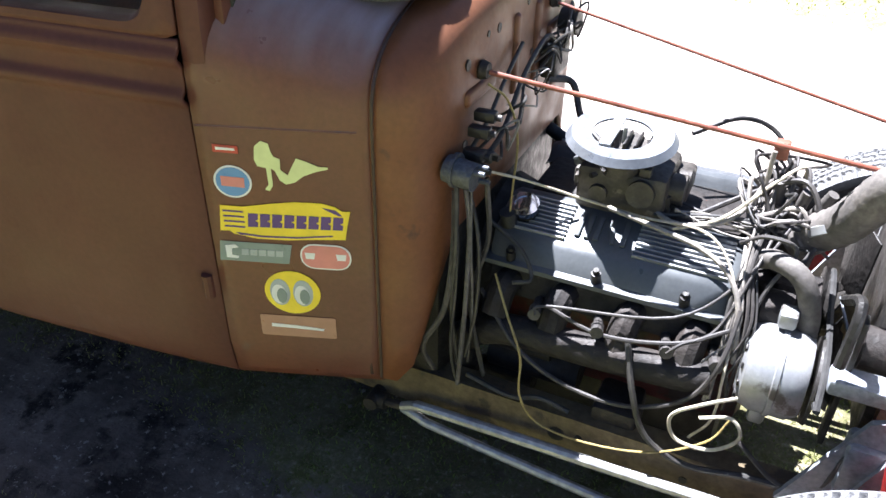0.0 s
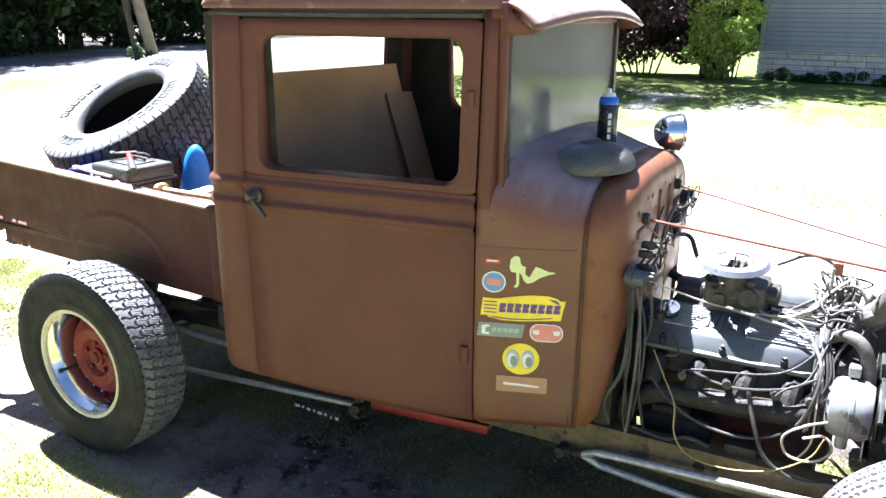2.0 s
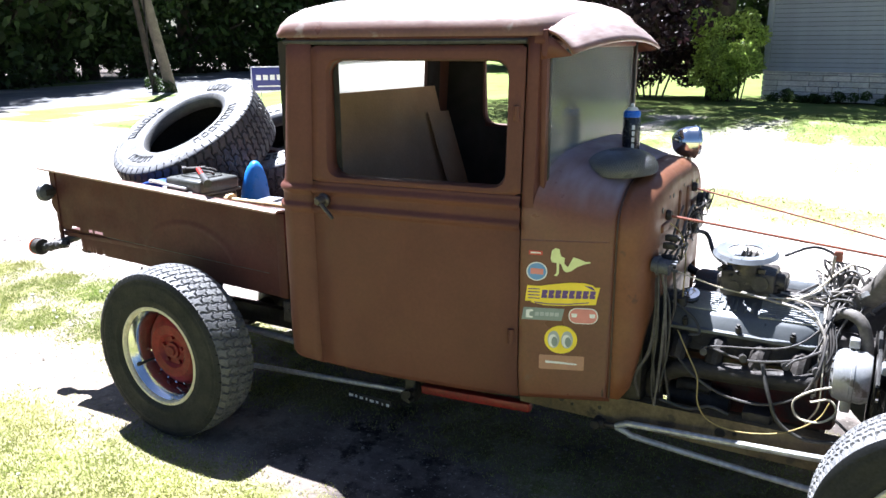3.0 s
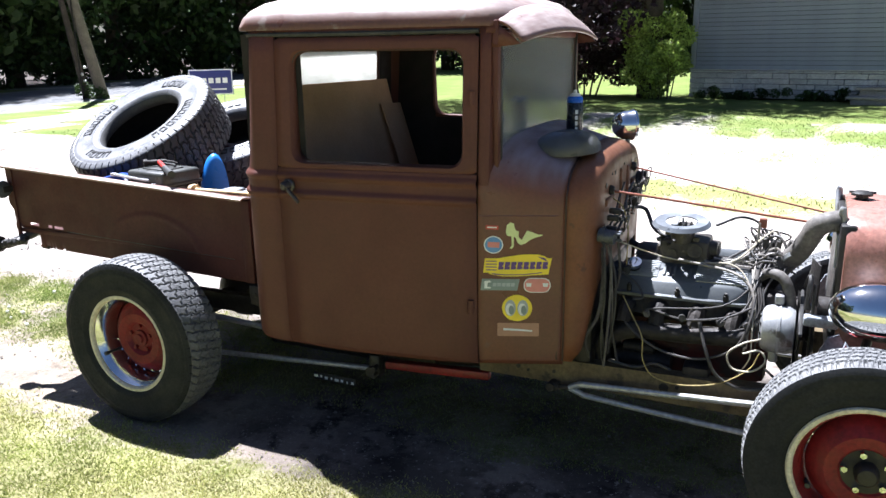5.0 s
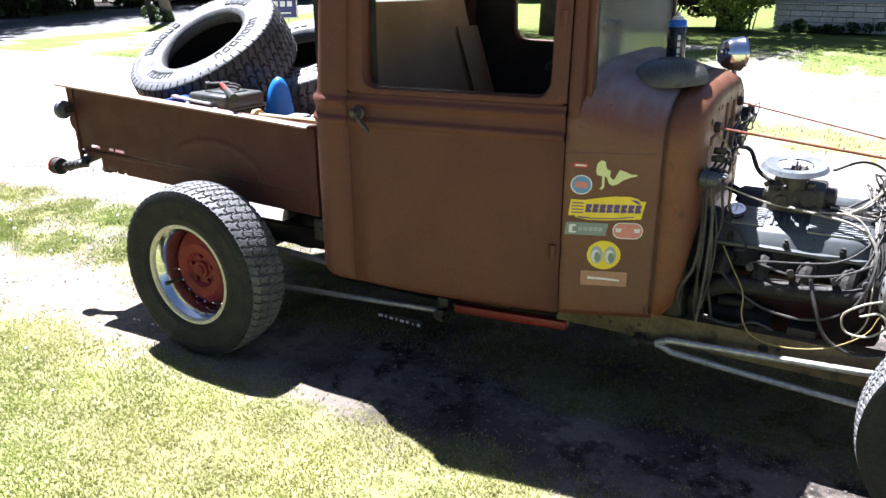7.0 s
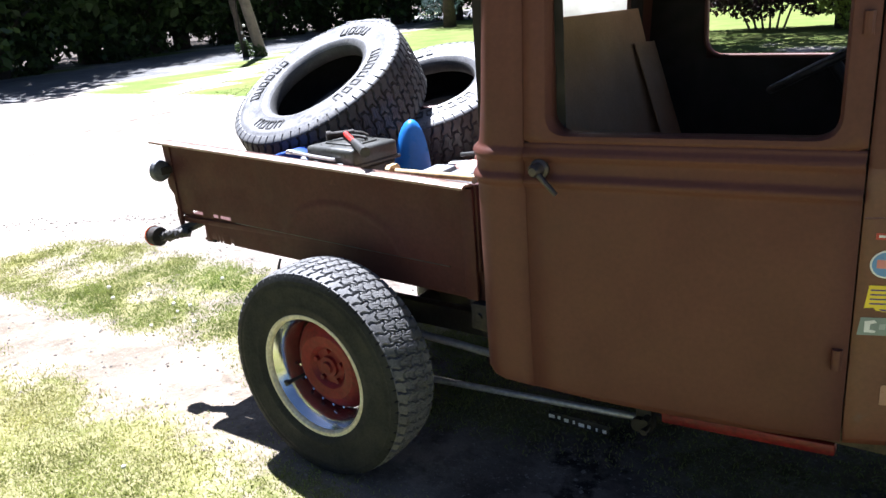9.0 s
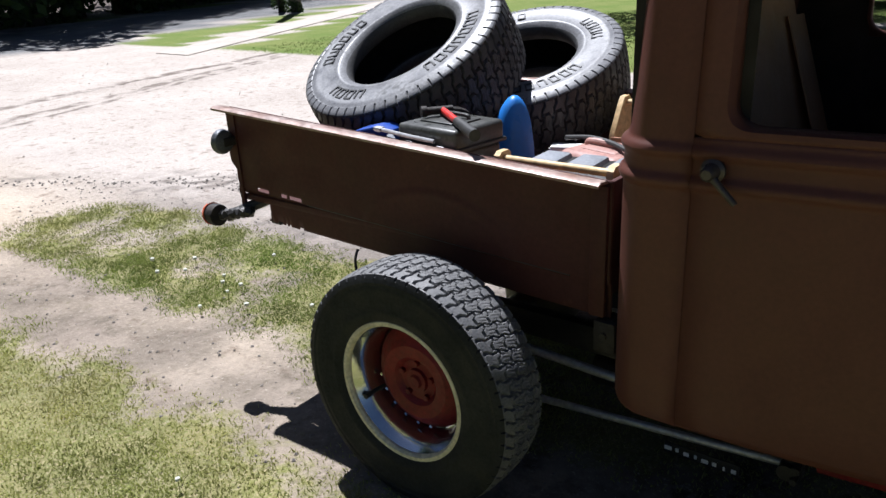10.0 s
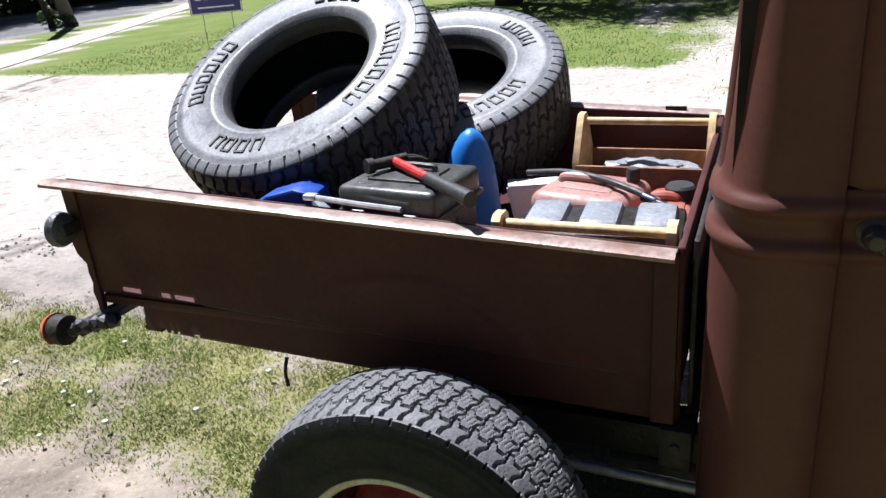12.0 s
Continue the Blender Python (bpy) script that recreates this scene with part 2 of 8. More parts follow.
def hazed_pane(name):
    """Old clouded glass that lets light through diffusely."""
    m = bpy.data.materials.new(name)
    m.use_nodes = True
    n, lk = m.node_tree.nodes, m.node_tree.links.new
    n.remove(n["Principled BSDF"])
    tl, df, m1, nz, mr, cc = (n.new(k) for k in ("ShaderNodeBsdfTranslucent", "ShaderNodeBsdfDiffuse", "ShaderNodeMixShader", "ShaderNodeTexNoise", "ShaderNodeMapRange", "ShaderNodeMix"))
    nz.inputs["Scale"].default_value, nz.inputs["Detail"].default_value = 5.0, 4.0
    cc.data_type = "RGBA"
    cc.inputs["A"].default_value, cc.inputs["B"].default_value = (0.80, 0.80, 0.76, 1), (0.62, 0.61, 0.56, 1)
    lk(nz.outputs["Fac"], mr.inputs["Value"])
    mr.inputs["From Min"].default_value, mr.inputs["From Max"].default_value = 0.45, 0.75
    lk(mr.outputs["Result"], cc.inputs["Factor"])
    lk(cc.outputs["Result"], tl.inputs["Color"])
    lk(cc.outputs["Result"], df.inputs["Color"])
    m1.inputs[0].default_value = 0.3
    lk(tl.outputs[0], m1.inputs[1])
    lk(df.outputs[0], m1.inputs[2])
    lk(m1.outputs[0], n["Material Output"].inputs[0])
    return m


HAZED = hazed_pane("clouded_rear_glass")

# ---- building helpers ----
WORLD = {}


def thing(name, m, label, category, group="", kind=""):
    ob = new(name)
    ob.empty_display_size = 0.1
    ob.matrix_basis = m
    WORLD[ob] = m.copy()
    return tagged(ob, label, category, group, kind)


def part(name, bm, material, parent=None, label="", m=None, local=False, angle=35, solid=0.0, mesh=None, offset=1.0):
    """One mesh object. Vertices are in world metres unless local, when they are in the parent's own axes."""
    if mesh is None:
        mesh = bpy.data.meshes.new(name)
        bmesh.ops.recalc_face_normals(bm, faces=bm.faces)
        bm.to_mesh(mesh)
        bm.free()
        mesh.shade_smooth()
        mesh.set_sharp_from_angle(angle=radians(angle))
        mesh.materials.append(material)
    ob = new(name, mesh)
    if m is not None:
        ob.matrix_basis = m
    w = m.copy() if m is not None else Matrix.Identity(4)
    if parent is not None:
        ob.parent = parent
        if local:
            w = WORLD[parent] @ w
        else:
            ob.matrix_parent_inverse = WORLD[parent].inverted()
    WORLD[ob] = w
    if solid:
        s = ob.modifiers.new("thickness", "SOLIDIFY")
        s.thickness, s.offset = solid, offset
    if label:
        tagged(ob, label)
    return ob


def box(bm, c, s, bev=0.0, m=None, seg=2):
    q = Matrix.LocRotScale(c, None, s)
    r = bmesh.ops.create_cube(bm, size=1, matrix=(m @ q) if m else q)
    if bev:
        es = list({e for v in r["verts"] for e in v.link_edges})
        bmesh.ops.bevel(bm, geom=es, offset=bev, segments=seg, profile=0.5, affect="EDGES")
    return bm


def rod(bm, p, q, r, seg=12, r2=None, caps=True):
    p, q = Vector(p), Vector(q)
    d = q - p
    m = Matrix.Translation((p + q) / 2) @ d.to_track_quat("Z", "Y").to_matrix().to_4x4()
    bmesh.ops.create_cone(bm, cap_ends=caps, segments=seg, radius1=r, radius2=r if r2 is None else r2, depth=d.length, matrix=m)
    return bm


def smooth_path(pts, n=6):
    p = [Vector(q) for q in pts]
    p = [2 * p[0] - p[1]] + p + [2 * p[-1] - p[-2]]
    out = []
    for i in range(1, len(p) - 2):
        for k in range(n):
            t = k / n
            out.append(0.5 * (2 * p[i] + (p[i + 1] - p[i - 1]) * t + (2 * p[i - 1] - 5 * p[i] + 4 * p[i + 1] - p[i + 2]) * t * t + (3 * p[i] - p[i - 1] - 3 * p[i + 1] + p[i + 2]) * t ** 3))
    out.append(p[-2])
    return out


def tube(bm, pts, r, seg=8, n=6, ridge=0.0):
    path = smooth_path(pts, n)
    up, rings = Vector((0.13, 0.31, 0.94)), []
    for i, q in enumerate(path):
        d = (path[min(i + 1, len(path) - 1)] - path[max(i - 1, 0)]).normalized()
        a = up - d * up.dot(d)
        a = a.normalized() if a.length > 1e-4 else d.orthogonal().normalized()
        up = a
        b = d.cross(a)
        rr = r * (1 + (ridge if i % 2 else 0))
        rings.append([bm.verts.new(q + (a * math.cos(2 * math.pi * k / seg) + b * math.sin(2 * math.pi * k / seg)) * rr) for k in range(seg)])
    for u, v in zip(rings, rings[1:]):
        for k in range(seg):
            bm.faces.new((u[k], u[(k + 1) % seg], v[(k + 1) % seg], v[k]))
    bm.faces.new(rings[0][::-1])
    bm.faces.new(rings[-1])
    return bm


def lathe(bm, prof, seg=48, m=None, close=False):
    """Turns a profile of (radius, height along the axis) round the local y axis."""
    m = m or Matrix.Identity(4)
    rings = []
    for r, h in prof:
        rings.append([bm.verts.new(m @ Vector((r * math.cos(2 * math.pi * k / seg), h, r * math.sin(2 * math.pi * k / seg)))) for k in range(seg)])
    pairs = list(zip(rings, rings[1:])) + ([(rings[-1], rings[0])] if close else [])
    for u, v in pairs:
        for k in range(seg):
            bm.faces.new((u[k], u[(k + 1) % seg], v[(k + 1) % seg], v[k]))
    if not close:
        if prof[0][0] > 1e-5:
            bm.faces.new(rings[0][::-1])
        if prof[-1][0] > 1e-5:
            bm.faces.new(rings[-1])
    bmesh.ops.remove_doubles(bm, verts=bm.verts, dist=1e-6)
    return bm


def plate(bm, outline, thick, m):
    """A flat outline in local x, z, with its front at y = 0 and thickness behind it."""
    a = [bm.verts.new(m @ Vector((x, 0, z))) for x, z in outline]
    b = [bm.verts.new(m @ Vector((x, thick, z))) for x, z in outline]
    bm.faces.new(a)
    bm.faces.new(b[::-1])
    k = len(a)
    for i in range(k):
        bm.faces.new((a[i], b[i], b[(i + 1) % k], a[(i + 1) % k]))
    return bm


def round_rect(w, h, r, n=5, cx=0.0, cz=0.0):
    out = []
    for sx, sz, a0 in ((1, 1, 0), (-1, 1, 90), (-1, -1, 180), (1, -1, 270)):
        for k in range(n + 1):
            a = radians(a0 + 90 * k / n)
            out.append((cx + sx * (w / 2 - r) + r * math.cos(a), cz + sz * (h / 2 - r) + r * math.sin(a)))
    return out


def ellipse(w, h, n=24, cx=0.0, cz=0.0):
    return [(cx + w / 2 * math.cos(2 * math.pi * k / n), cz + h / 2 * math.sin(2 * math.pi * k / n)) for k in range(n)]


def skin(bm, rows, closed=False):
    """Faces between rows of points."""
    vs = [[bm.verts.new(p) for p in r] for r in rows]
    for u, v in zip(vs, vs[1:]):
        for k in range(len(u) - (0 if closed else 1)):
            j = (k + 1) % len(u)
            bm.faces.new((u[k], u[j], v[j], v[k]))
    return vs


def B():
    return bmesh.new()

# ---- ground ----
CY = 1.55                                        # the truck's middle line


def wob(x, y, s, k=0.0):
    return noise.noise(Vector((x * s + k, y * s - k, k)))


def clamp01(v):
    return 0.0 if v < 0 else 1.0 if v > 1 else v


def step(v, w):
    """0 below -w, 1 above w."""
    return clamp01(0.5 + v / (2 * w))


def road_side(x, y):
    """Metres past the near edge of the road, which runs slightly away."""
    return (-16.2 - 0.29 * (y - 5.0)) - x


def walk_side(x, y):
    """Distance from the middle of the concrete path."""
    return abs((x + 14.6) + 0.46 * (y - 10.0)) / 1.1


def grass_at(x, y):
    e = 0.22 * wob(x, y, 0.9) + 0.12 * wob(x, y, 2.7, 3.1)
    near = step((0.64 + 0.05 * clamp01((-3.0 - x) / 1.5)) - y + e * 1.1, 0.30)
    strip = step(0.45 - abs(y - 1.62) + e, 0.12) * step(x + 6.05 + e, 0.25) * (0.62 + 0.5 * wob(x, y, 2.2, 6.0))
    patch = step(0.85 - abs(y - 6.6) + e * 4, 0.5) * step(2.6 - abs(x - 0.7) + e * 4, 0.8) * 0.65
    far_west = step(y - 8.5 - 0.4 * e, 0.25) * step(-2.6 - 0.25 * (y - 8.5) - x + e * 2, 0.5)
    far_house = step(y - 15.0 + 0.35 * (x + 2) + e * 3, 0.6)
    specks = 0.35 * step(wob(x, y, 0.55, 7.7) - 0.18, 0.1) * step(y - 8.8, 0.4)
    far_mid = step(y - 8.8 - 0.5 * e, 0.3) * step(x + 4.0, 1.0) * (0.50 + 0.55 * wob(x, y, 0.7, 4.4))
    g = max(near, strip, patch, far_mid, far_west, far_house, specks)
    if road_side(x, y) > -0.3:
        g = step(road_side(x, y) - 6.3, 0.3) * step(8.2 - road_side(x, y), 0.8)
    if walk_side(x, y) < 0.6 and y > 8.6:
        g = 0.0
    return clamp01(g * (0.85 + 0.5 * wob(x, y, 3.3, 5.0) + 0.25))


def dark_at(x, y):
    """Oily, trodden soil beneath the truck, darkened further in place of its shade."""
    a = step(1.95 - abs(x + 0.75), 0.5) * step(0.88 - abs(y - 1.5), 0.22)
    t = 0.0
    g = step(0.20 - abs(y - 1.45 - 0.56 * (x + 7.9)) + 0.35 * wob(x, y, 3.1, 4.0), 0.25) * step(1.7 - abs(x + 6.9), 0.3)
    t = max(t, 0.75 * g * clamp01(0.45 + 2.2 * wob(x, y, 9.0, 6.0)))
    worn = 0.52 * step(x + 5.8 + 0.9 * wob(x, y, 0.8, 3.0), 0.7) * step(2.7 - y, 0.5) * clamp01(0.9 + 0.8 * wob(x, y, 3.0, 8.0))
    if road_side(x, y) > 7.0:                        # ground under the trees takes the full dark soil colour
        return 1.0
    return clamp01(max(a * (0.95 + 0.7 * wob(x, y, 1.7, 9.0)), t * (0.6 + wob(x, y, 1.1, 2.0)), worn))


def ground_z(x, y):
    d = math.hypot(x + 1.5, y)
    z = 0.010 * wob(x, y, 1.4, 2.0) + 0.006 * wob(x, y, 5.0, 4.0)
    if y > 3:
        z += 0.02 * wob(x, y, 0.5, 1.0)
    if y > 6.8 and walk_side(x, y) < 1.1:
        z *= 0.25
    r = road_side(x, y)
    if -0.4 < r < 6.3:
        z = 0.012 + 0.03 * (1 - abs(r - 3) / 3.4)
    return z


def steps(a, b, near0, near1, fine, grow):
    out, v = [], near0
    while v <= near1:
        out.append(v)
        v += fine
    s, w = fine, v
    while w < b:
        s *= grow
        out.append(w)
        w += s
    out.append(b)
    s, w = fine, near0 - fine
    while w > a:
        s *= grow
        out.append(w)
        w -= s
    out.append(a)
    return sorted(set(round(q, 4) for q in out))


def build_ground():
    xs, ys = steps(-400, 400, -6.6, 1.2, 0.065, 1.09), steps(-400, 500, -1.6, 3.2, 0.065, 1.09)
    co, mask = [], []
    for y in ys:
        for x in xs:
            co.append((x, y, ground_z(x, y)))
            r = road_side(x, y)
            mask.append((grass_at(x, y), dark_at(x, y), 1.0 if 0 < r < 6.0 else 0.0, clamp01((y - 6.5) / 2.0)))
    w = len(xs)
    faces = [(j * w + i, j * w + i + 1, (j + 1) * w + i + 1, (j + 1) * w + i) for j in range(len(ys) - 1) for i in range(w - 1)]
    me = bpy.data.meshes.new("ground")
    me.from_pydata(co, [], faces)
    at = me.color_attributes.new("cover", "FLOAT_COLOR", "POINT")
    at.data.foreach_set("color", np.array(mask, dtype=np.float32).ravel())
    me.shade_smooth()
    m = bpy.data.materials.new("earth_and_grass")
    m.use_nodes = True
    n, lk = m.node_tree.nodes, m.node_tree.links.new
    bs = n["Principled BSDF"]
    bs.inputs["Roughness"].default_value = 0.95
    bs.inputs["Specular IOR Level"].default_value = 0.15
    tc, vc = n.new("ShaderNodeTexCoord"), n.new("ShaderNodeVertexColor")
    vc.layer_name = "cover"
    sp = n.new("ShaderNodeSeparateColor")
    lk(vc.outputs["Color"], sp.inputs[0])

    def nz(sc, det=5):
        t = n.new("ShaderNodeTexNoise")
        t.inputs["Scale"].default_value, t.inputs["Detail"].default_value, t.inputs["Roughness"].default_value = sc, det, 0.65
        lk(tc.outputs["Object"], t.inputs["Vector"])
        return t.outputs["Fac"]

    def mr(s, a, b, c=0.0, d=1.0):
        r = n.new("ShaderNodeMapRange")
        for k, v in zip(("From Min", "From Max", "To Min", "To Max"), (a, b, c, d)):
            r.inputs[k].default_value = v
        lk(s, r.inputs["Value"])
        return r.outputs["Result"]

    def mx(f, a, b, mode="MIX"):
        k = n.new("ShaderNodeMix")
        k.data_type, k.blend_type = "RGBA", mode
        for sock, v in ((k.inputs["Factor"], f), (k.inputs["A"], a), (k.inputs["B"], b)):
            if isinstance(v, tuple):
                sock.default_value = (*v, 1)
            elif isinstance(v, float):
                sock.default_value = v
            else:
                lk(v, sock)
        return k.outputs["Result"]

    dirt = mx(mr(nz(0.8), 0.35, 0.65), (0.42, 0.377, 0.338), (0.33, 0.290, 0.256))
    dirt = mx(mr(nz(38, 3), 0.45, 0.75), dirt, (0.49, 0.435, 0.385))
    dirt = mx(mr(nz(9, 6), 0.55, 0.72), dirt, (0.19, 0.15, 0.12))
    dirt = mx(mr(nz(24, 5), 0.60, 0.70, 0.0, 0.55), dirt, (0.17, 0.165, 0.07))
    # oil-dark soil, its tone lowered to paint in the truck's shade
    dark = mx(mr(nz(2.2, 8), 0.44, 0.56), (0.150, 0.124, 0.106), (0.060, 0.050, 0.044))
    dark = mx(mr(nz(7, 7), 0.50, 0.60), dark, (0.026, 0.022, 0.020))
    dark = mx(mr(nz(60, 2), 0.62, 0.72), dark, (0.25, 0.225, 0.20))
    sxyz = n.new("ShaderNodeSeparateXYZ")
    lk(tc.outputs["Object"], sxyz.inputs[0])
    dirt = mx(mr(sxyz.outputs["Y"], 1.4, 2.4, 0.75, 0.0), dirt, mx(1.0, dirt, (1.06, 0.97, 0.80), "MULTIPLY"))      # tan earth beside the lawn, paler sand in the yard

    def calc(op, a, b):
        k = n.new("ShaderNodeMath")
        k.operation = op
        for sock, v in zip(k.inputs, (a, b)):
            if isinstance(v, float):
                sock.default_value = v
            else:
                lk(v, sock)
        return k.outputs[0]

    shaky = mr(nz(0.9, 3), 0.3, 0.7, -0.12, 0.12)
    for slope, off, width in ((0.195, 10.14, 0.07), (0.225, 9.93, 0.03), (0.30, 8.95, 0.06), (0.33, 8.55, 0.03)):      # wheel ruts across the yard
        away = calc("ABSOLUTE", calc("ADD", calc("ADD", calc("MULTIPLY", sxyz.outputs["Y"], slope), sxyz.outputs["X"]), calc("ADD", shaky, off)), 0.0)
        worn = calc("MULTIPLY", mr(away, width, width + 0.06, 0.85, 0.0), mr(nz(2.5, 6), 0.40, 0.55))
        dirt = mx(calc("MULTIPLY", worn, mr(sxyz.outputs["Y"], 1.5, 2.5)), dirt, (0.13, 0.105, 0.088))
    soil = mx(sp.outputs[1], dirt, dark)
    turf = mx(mr(nz(2.2), 0.35, 0.65), (0.135, 0.155, 0.034), (0.22, 0.200, 0.080))
    straw = mx(mr(nz(130, 3), 0.42, 0.62), (0.36, 0.30, 0.17), (0.13, 0.165, 0.035))
    turf = mx(mr(nz(60, 4), 0.42, 0.58, 0.0, 0.85), turf, straw)
    green = mx(mr(nz(1.1), 0.35, 0.65), (0.10, 0.145, 0.03), (0.16, 0.18, 0.055))
    turf = mx(vc.outputs["Alpha"], turf, green)
    road = mx(mr(nz(1.2), 0.4, 0.6), (0.085, 0.086, 0.09), (0.13, 0.13, 0.13))
    road = mx(mr(nz(90, 2), 0.5, 0.7), road, (0.28, 0.275, 0.27))
    cov = n.new("ShaderNodeMath")
    cov.operation = "ADD"
    lk(sp.outputs[0], cov.inputs[0])
    lk(mr(nz(14, 4), 0.3, 0.7, -0.25, 0.25), cov.inputs[1])
    col = mx(mr(cov.outputs[0], 0.35, 0.65), soil, turf)
    col = mx(mr(sp.outputs[1], 0.25, 0.9, 0.0, 0.60), col, dark)          # truck's shade painted over the turf in the oily soil colour
    col = mx(sp.outputs[2], col, road)
    lk(col, bs.inputs["Base Color"])
    bp = n.new("ShaderNodeBump")
    bp.inputs["Strength"].default_value, bp.inputs["Distance"].default_value = 0.7, 0.02
    lk(nz(28, 6), bp.inputs["Height"])
    lk(bp.outputs["Normal"], bs.inputs["Normal"])
    me.materials.append(m)
    tagged(new("ground", me), "dry sandy yard with wheel tracks and patchy grass", "ground", kind="structure")


build_ground()

# ---- the truck: body ----
truck = thing("pickup_truck", pose(-1.1, CY, 0), "old brown primer hot rod pickup truck without bonnet", "truck")

REAR_X, DOOR_R, DOOR_F = -1.868, -1.69, -0.93      # cab back, door's rear and front edges
SLOPE = 0.112


def side_y(x):
    """The near side of the cab in plan, from the rear corner to the cowl."""
    if x < -1.78:
        a = clamp01((-1.78 - x) / 0.088)
        return 1.035 - 0.11 * math.sqrt(max(0.0, 1 - a * a))
    if x < DOOR_F:
        return 0.925 + SLOPE * (x + 1.78)
    return 1.0202 + (x - DOOR_F) * 0.372


def both(fn):
    """Calls fn for the near side (mirror False) and the far side of the middle line."""
    return [fn(1), fn(-1)]


def sy(y, s):
    return y if s == 1 else 2 * CY - y


def low_z(x):
    return 0.398 + 0.016 * ((x + 1.30) / 0.40) ** 2


def rear_in(z):
    """How far the cab's back leans forward above the belt."""
    return 0.018 * clamp01((z - 1.06) / 0.07) + 0.05 * max(0.0, z - 1.13)


WIN = (-1.628, -0.985, 1.121, 1.521)               # the near window's opening
WIN_FAR = (-1.605, -0.985, 1.192, 1.521)           # the far one, with a deeper sill
EAVE = 1.605


def body_profile(z):
    """How far the side stands in from the plan at height z: belt mouldings, and lean above."""
    v = 0.0
    for zc in (1.008, 1.075):
        v -= 0.012 * math.exp(-((z - zc) / 0.0115) ** 2)
    if z > 1.11:
        v += 0.03 * (z - 1.11) / 0.5
    if z < 0.5:
        v += 0.02 * ((0.5 - z) / 0.12) ** 2
    return v


def cab_panel(s):
    tag = "near" if s == 1 else "far"
    # rear quarter, round the corner to the back wall
    bm = B()
    xs = [REAR_X + 0.088 * (1 - math.cos(radians(a))) for a in range(0, 91, 9)] + [-1.777, -1.772, -1.735, DOOR_R - 0.0006]
    zs = [0.383, 0.40, 0.44, 0.5, 0.7, 0.9] + [0.97 + 0.004 * k for k in range(36)] + [1.2, 1.35, 1.5, EAVE]
    rows = []
    for z in zs:
        row = [(REAR_X + min(0.0, body_profile(z)) + rear_in(z), sy(1.11, s), max(z, low_z(REAR_X)))]
        for x in xs:
            turn = clamp01((-1.78 - x) / 0.088)          # 0 on the side, 1 on the back
            row.append((x + min(0.0, body_profile(z)) * turn + rear_in(z) * clamp01((-1.76 - x) / 0.09), sy(side_y(x) + body_profile(z) * math.sqrt(1 - turn * turn), s), max(z, low_z(x))))
        rows.append(row)
    skin(bm, rows)
    part("rear_quarter", bm, RUST, truck, solid=0.012, offset=0.0)
    # door skin with the window opening
    bm = B()
    x0, x1 = DOOR_R + 0.0006, DOOR_F - 0.0015
    wx0, wx1, wz0, wz1 = WIN if s == 1 else WIN_FAR
    hole = round_rect(wx1 - wx0, wz1 - wz0, 0.055, 6, (wx0 + wx1) / 2, (wz0 + wz1) / 2)
    lower = [0.40, 0.42, 0.46, 0.5, 0.6, 0.75, 0.9] + [0.97 + 0.004 * k for k in range(33)] + [1.105]
    vs = skin(bm, [[(x, sy(side_y(x) + body_profile(z), s), max(z, low_z(x))) for x in np.linspace(x0, x1, 9)] for z in lower])
    zt = 1.565
    n = len(hole)
    outer = []
    for hx, hz in hole:                              # each point of the hole goes out to the door's edge
        cx, cz = (wx0 + wx1) / 2, (wz0 + wz1) / 2
        ex, ez = (x1 if hx > cx else x0), (zt if hz > cz else 1.105)
        dx, dz = abs(hx - cx) / ((wx1 - wx0) / 2), abs(hz - cz) / ((wz1 - wz0) / 2)
        k = max(dx, dz)
        outer.append((cx + (ex - cx) * min(1, dx / k), cz + (ez - cz) * min(1, dz / k)))
    rows = []
    for f in (0.0, 0.5, 0.88, 1.0):
        rows.append([(hx * f + ox * (1 - f), sy(side_y(hx * f + ox * (1 - f)) + body_profile(hz * f + oz * (1 - f)) + (0.0 if f < 0.9 else 0.012), s), hz * f + oz * (1 - f)) for (hx, hz), (ox, oz) in zip(hole, outer)])
    rows.append([(hx, sy(side_y(hx) + 0.05, s), hz) for hx, hz in hole])
    skin(bm, rows, closed=True)
    door = part("door", bm, RUST, truck, "flat brown door with an open window", solid=0.010, offset=0.0)
    # black rubber channel round the opening
    bm = B()
    ring = [(hx, sy(side_y(hx) + 0.028, s), hz) for hx, hz in round_rect(wx1 - wx0 - 0.006, wz1 - wz0 - 0.006, 0.052, 6, (wx0 + wx1) / 2, (wz0 + wz1) / 2)]
    skin(bm, [ring, [(x, sy(sy(y, s) + 0.016, s), z) for x, y, z in ring]], closed=True)
    part("window_seal", bm, BLACK_RUBBER if s == 1 else GREY_LIGHT, door, "" if s == 1 else "pale grey window garnish", solid=0.006)
    # inner lining, near black to paint in the cab's shade
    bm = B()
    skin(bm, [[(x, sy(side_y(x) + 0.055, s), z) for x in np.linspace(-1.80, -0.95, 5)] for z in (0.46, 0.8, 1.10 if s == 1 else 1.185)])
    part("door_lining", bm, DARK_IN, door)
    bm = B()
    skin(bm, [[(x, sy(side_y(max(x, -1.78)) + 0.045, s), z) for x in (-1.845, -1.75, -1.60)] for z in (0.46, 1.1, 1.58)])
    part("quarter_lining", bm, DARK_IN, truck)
    # header over the door
    bm = B()
    skin(bm, [[(x, sy(side_y(x) + body_profile(z), s), z) for x in np.linspace(DOOR_R - 0.003, DOOR_F + 0.05, 8)] for z in (1.569, 1.58, EAVE)])
    part("roof_rail", bm, RUST, truck, solid=0.012, offset=0.0)
    bm = B()
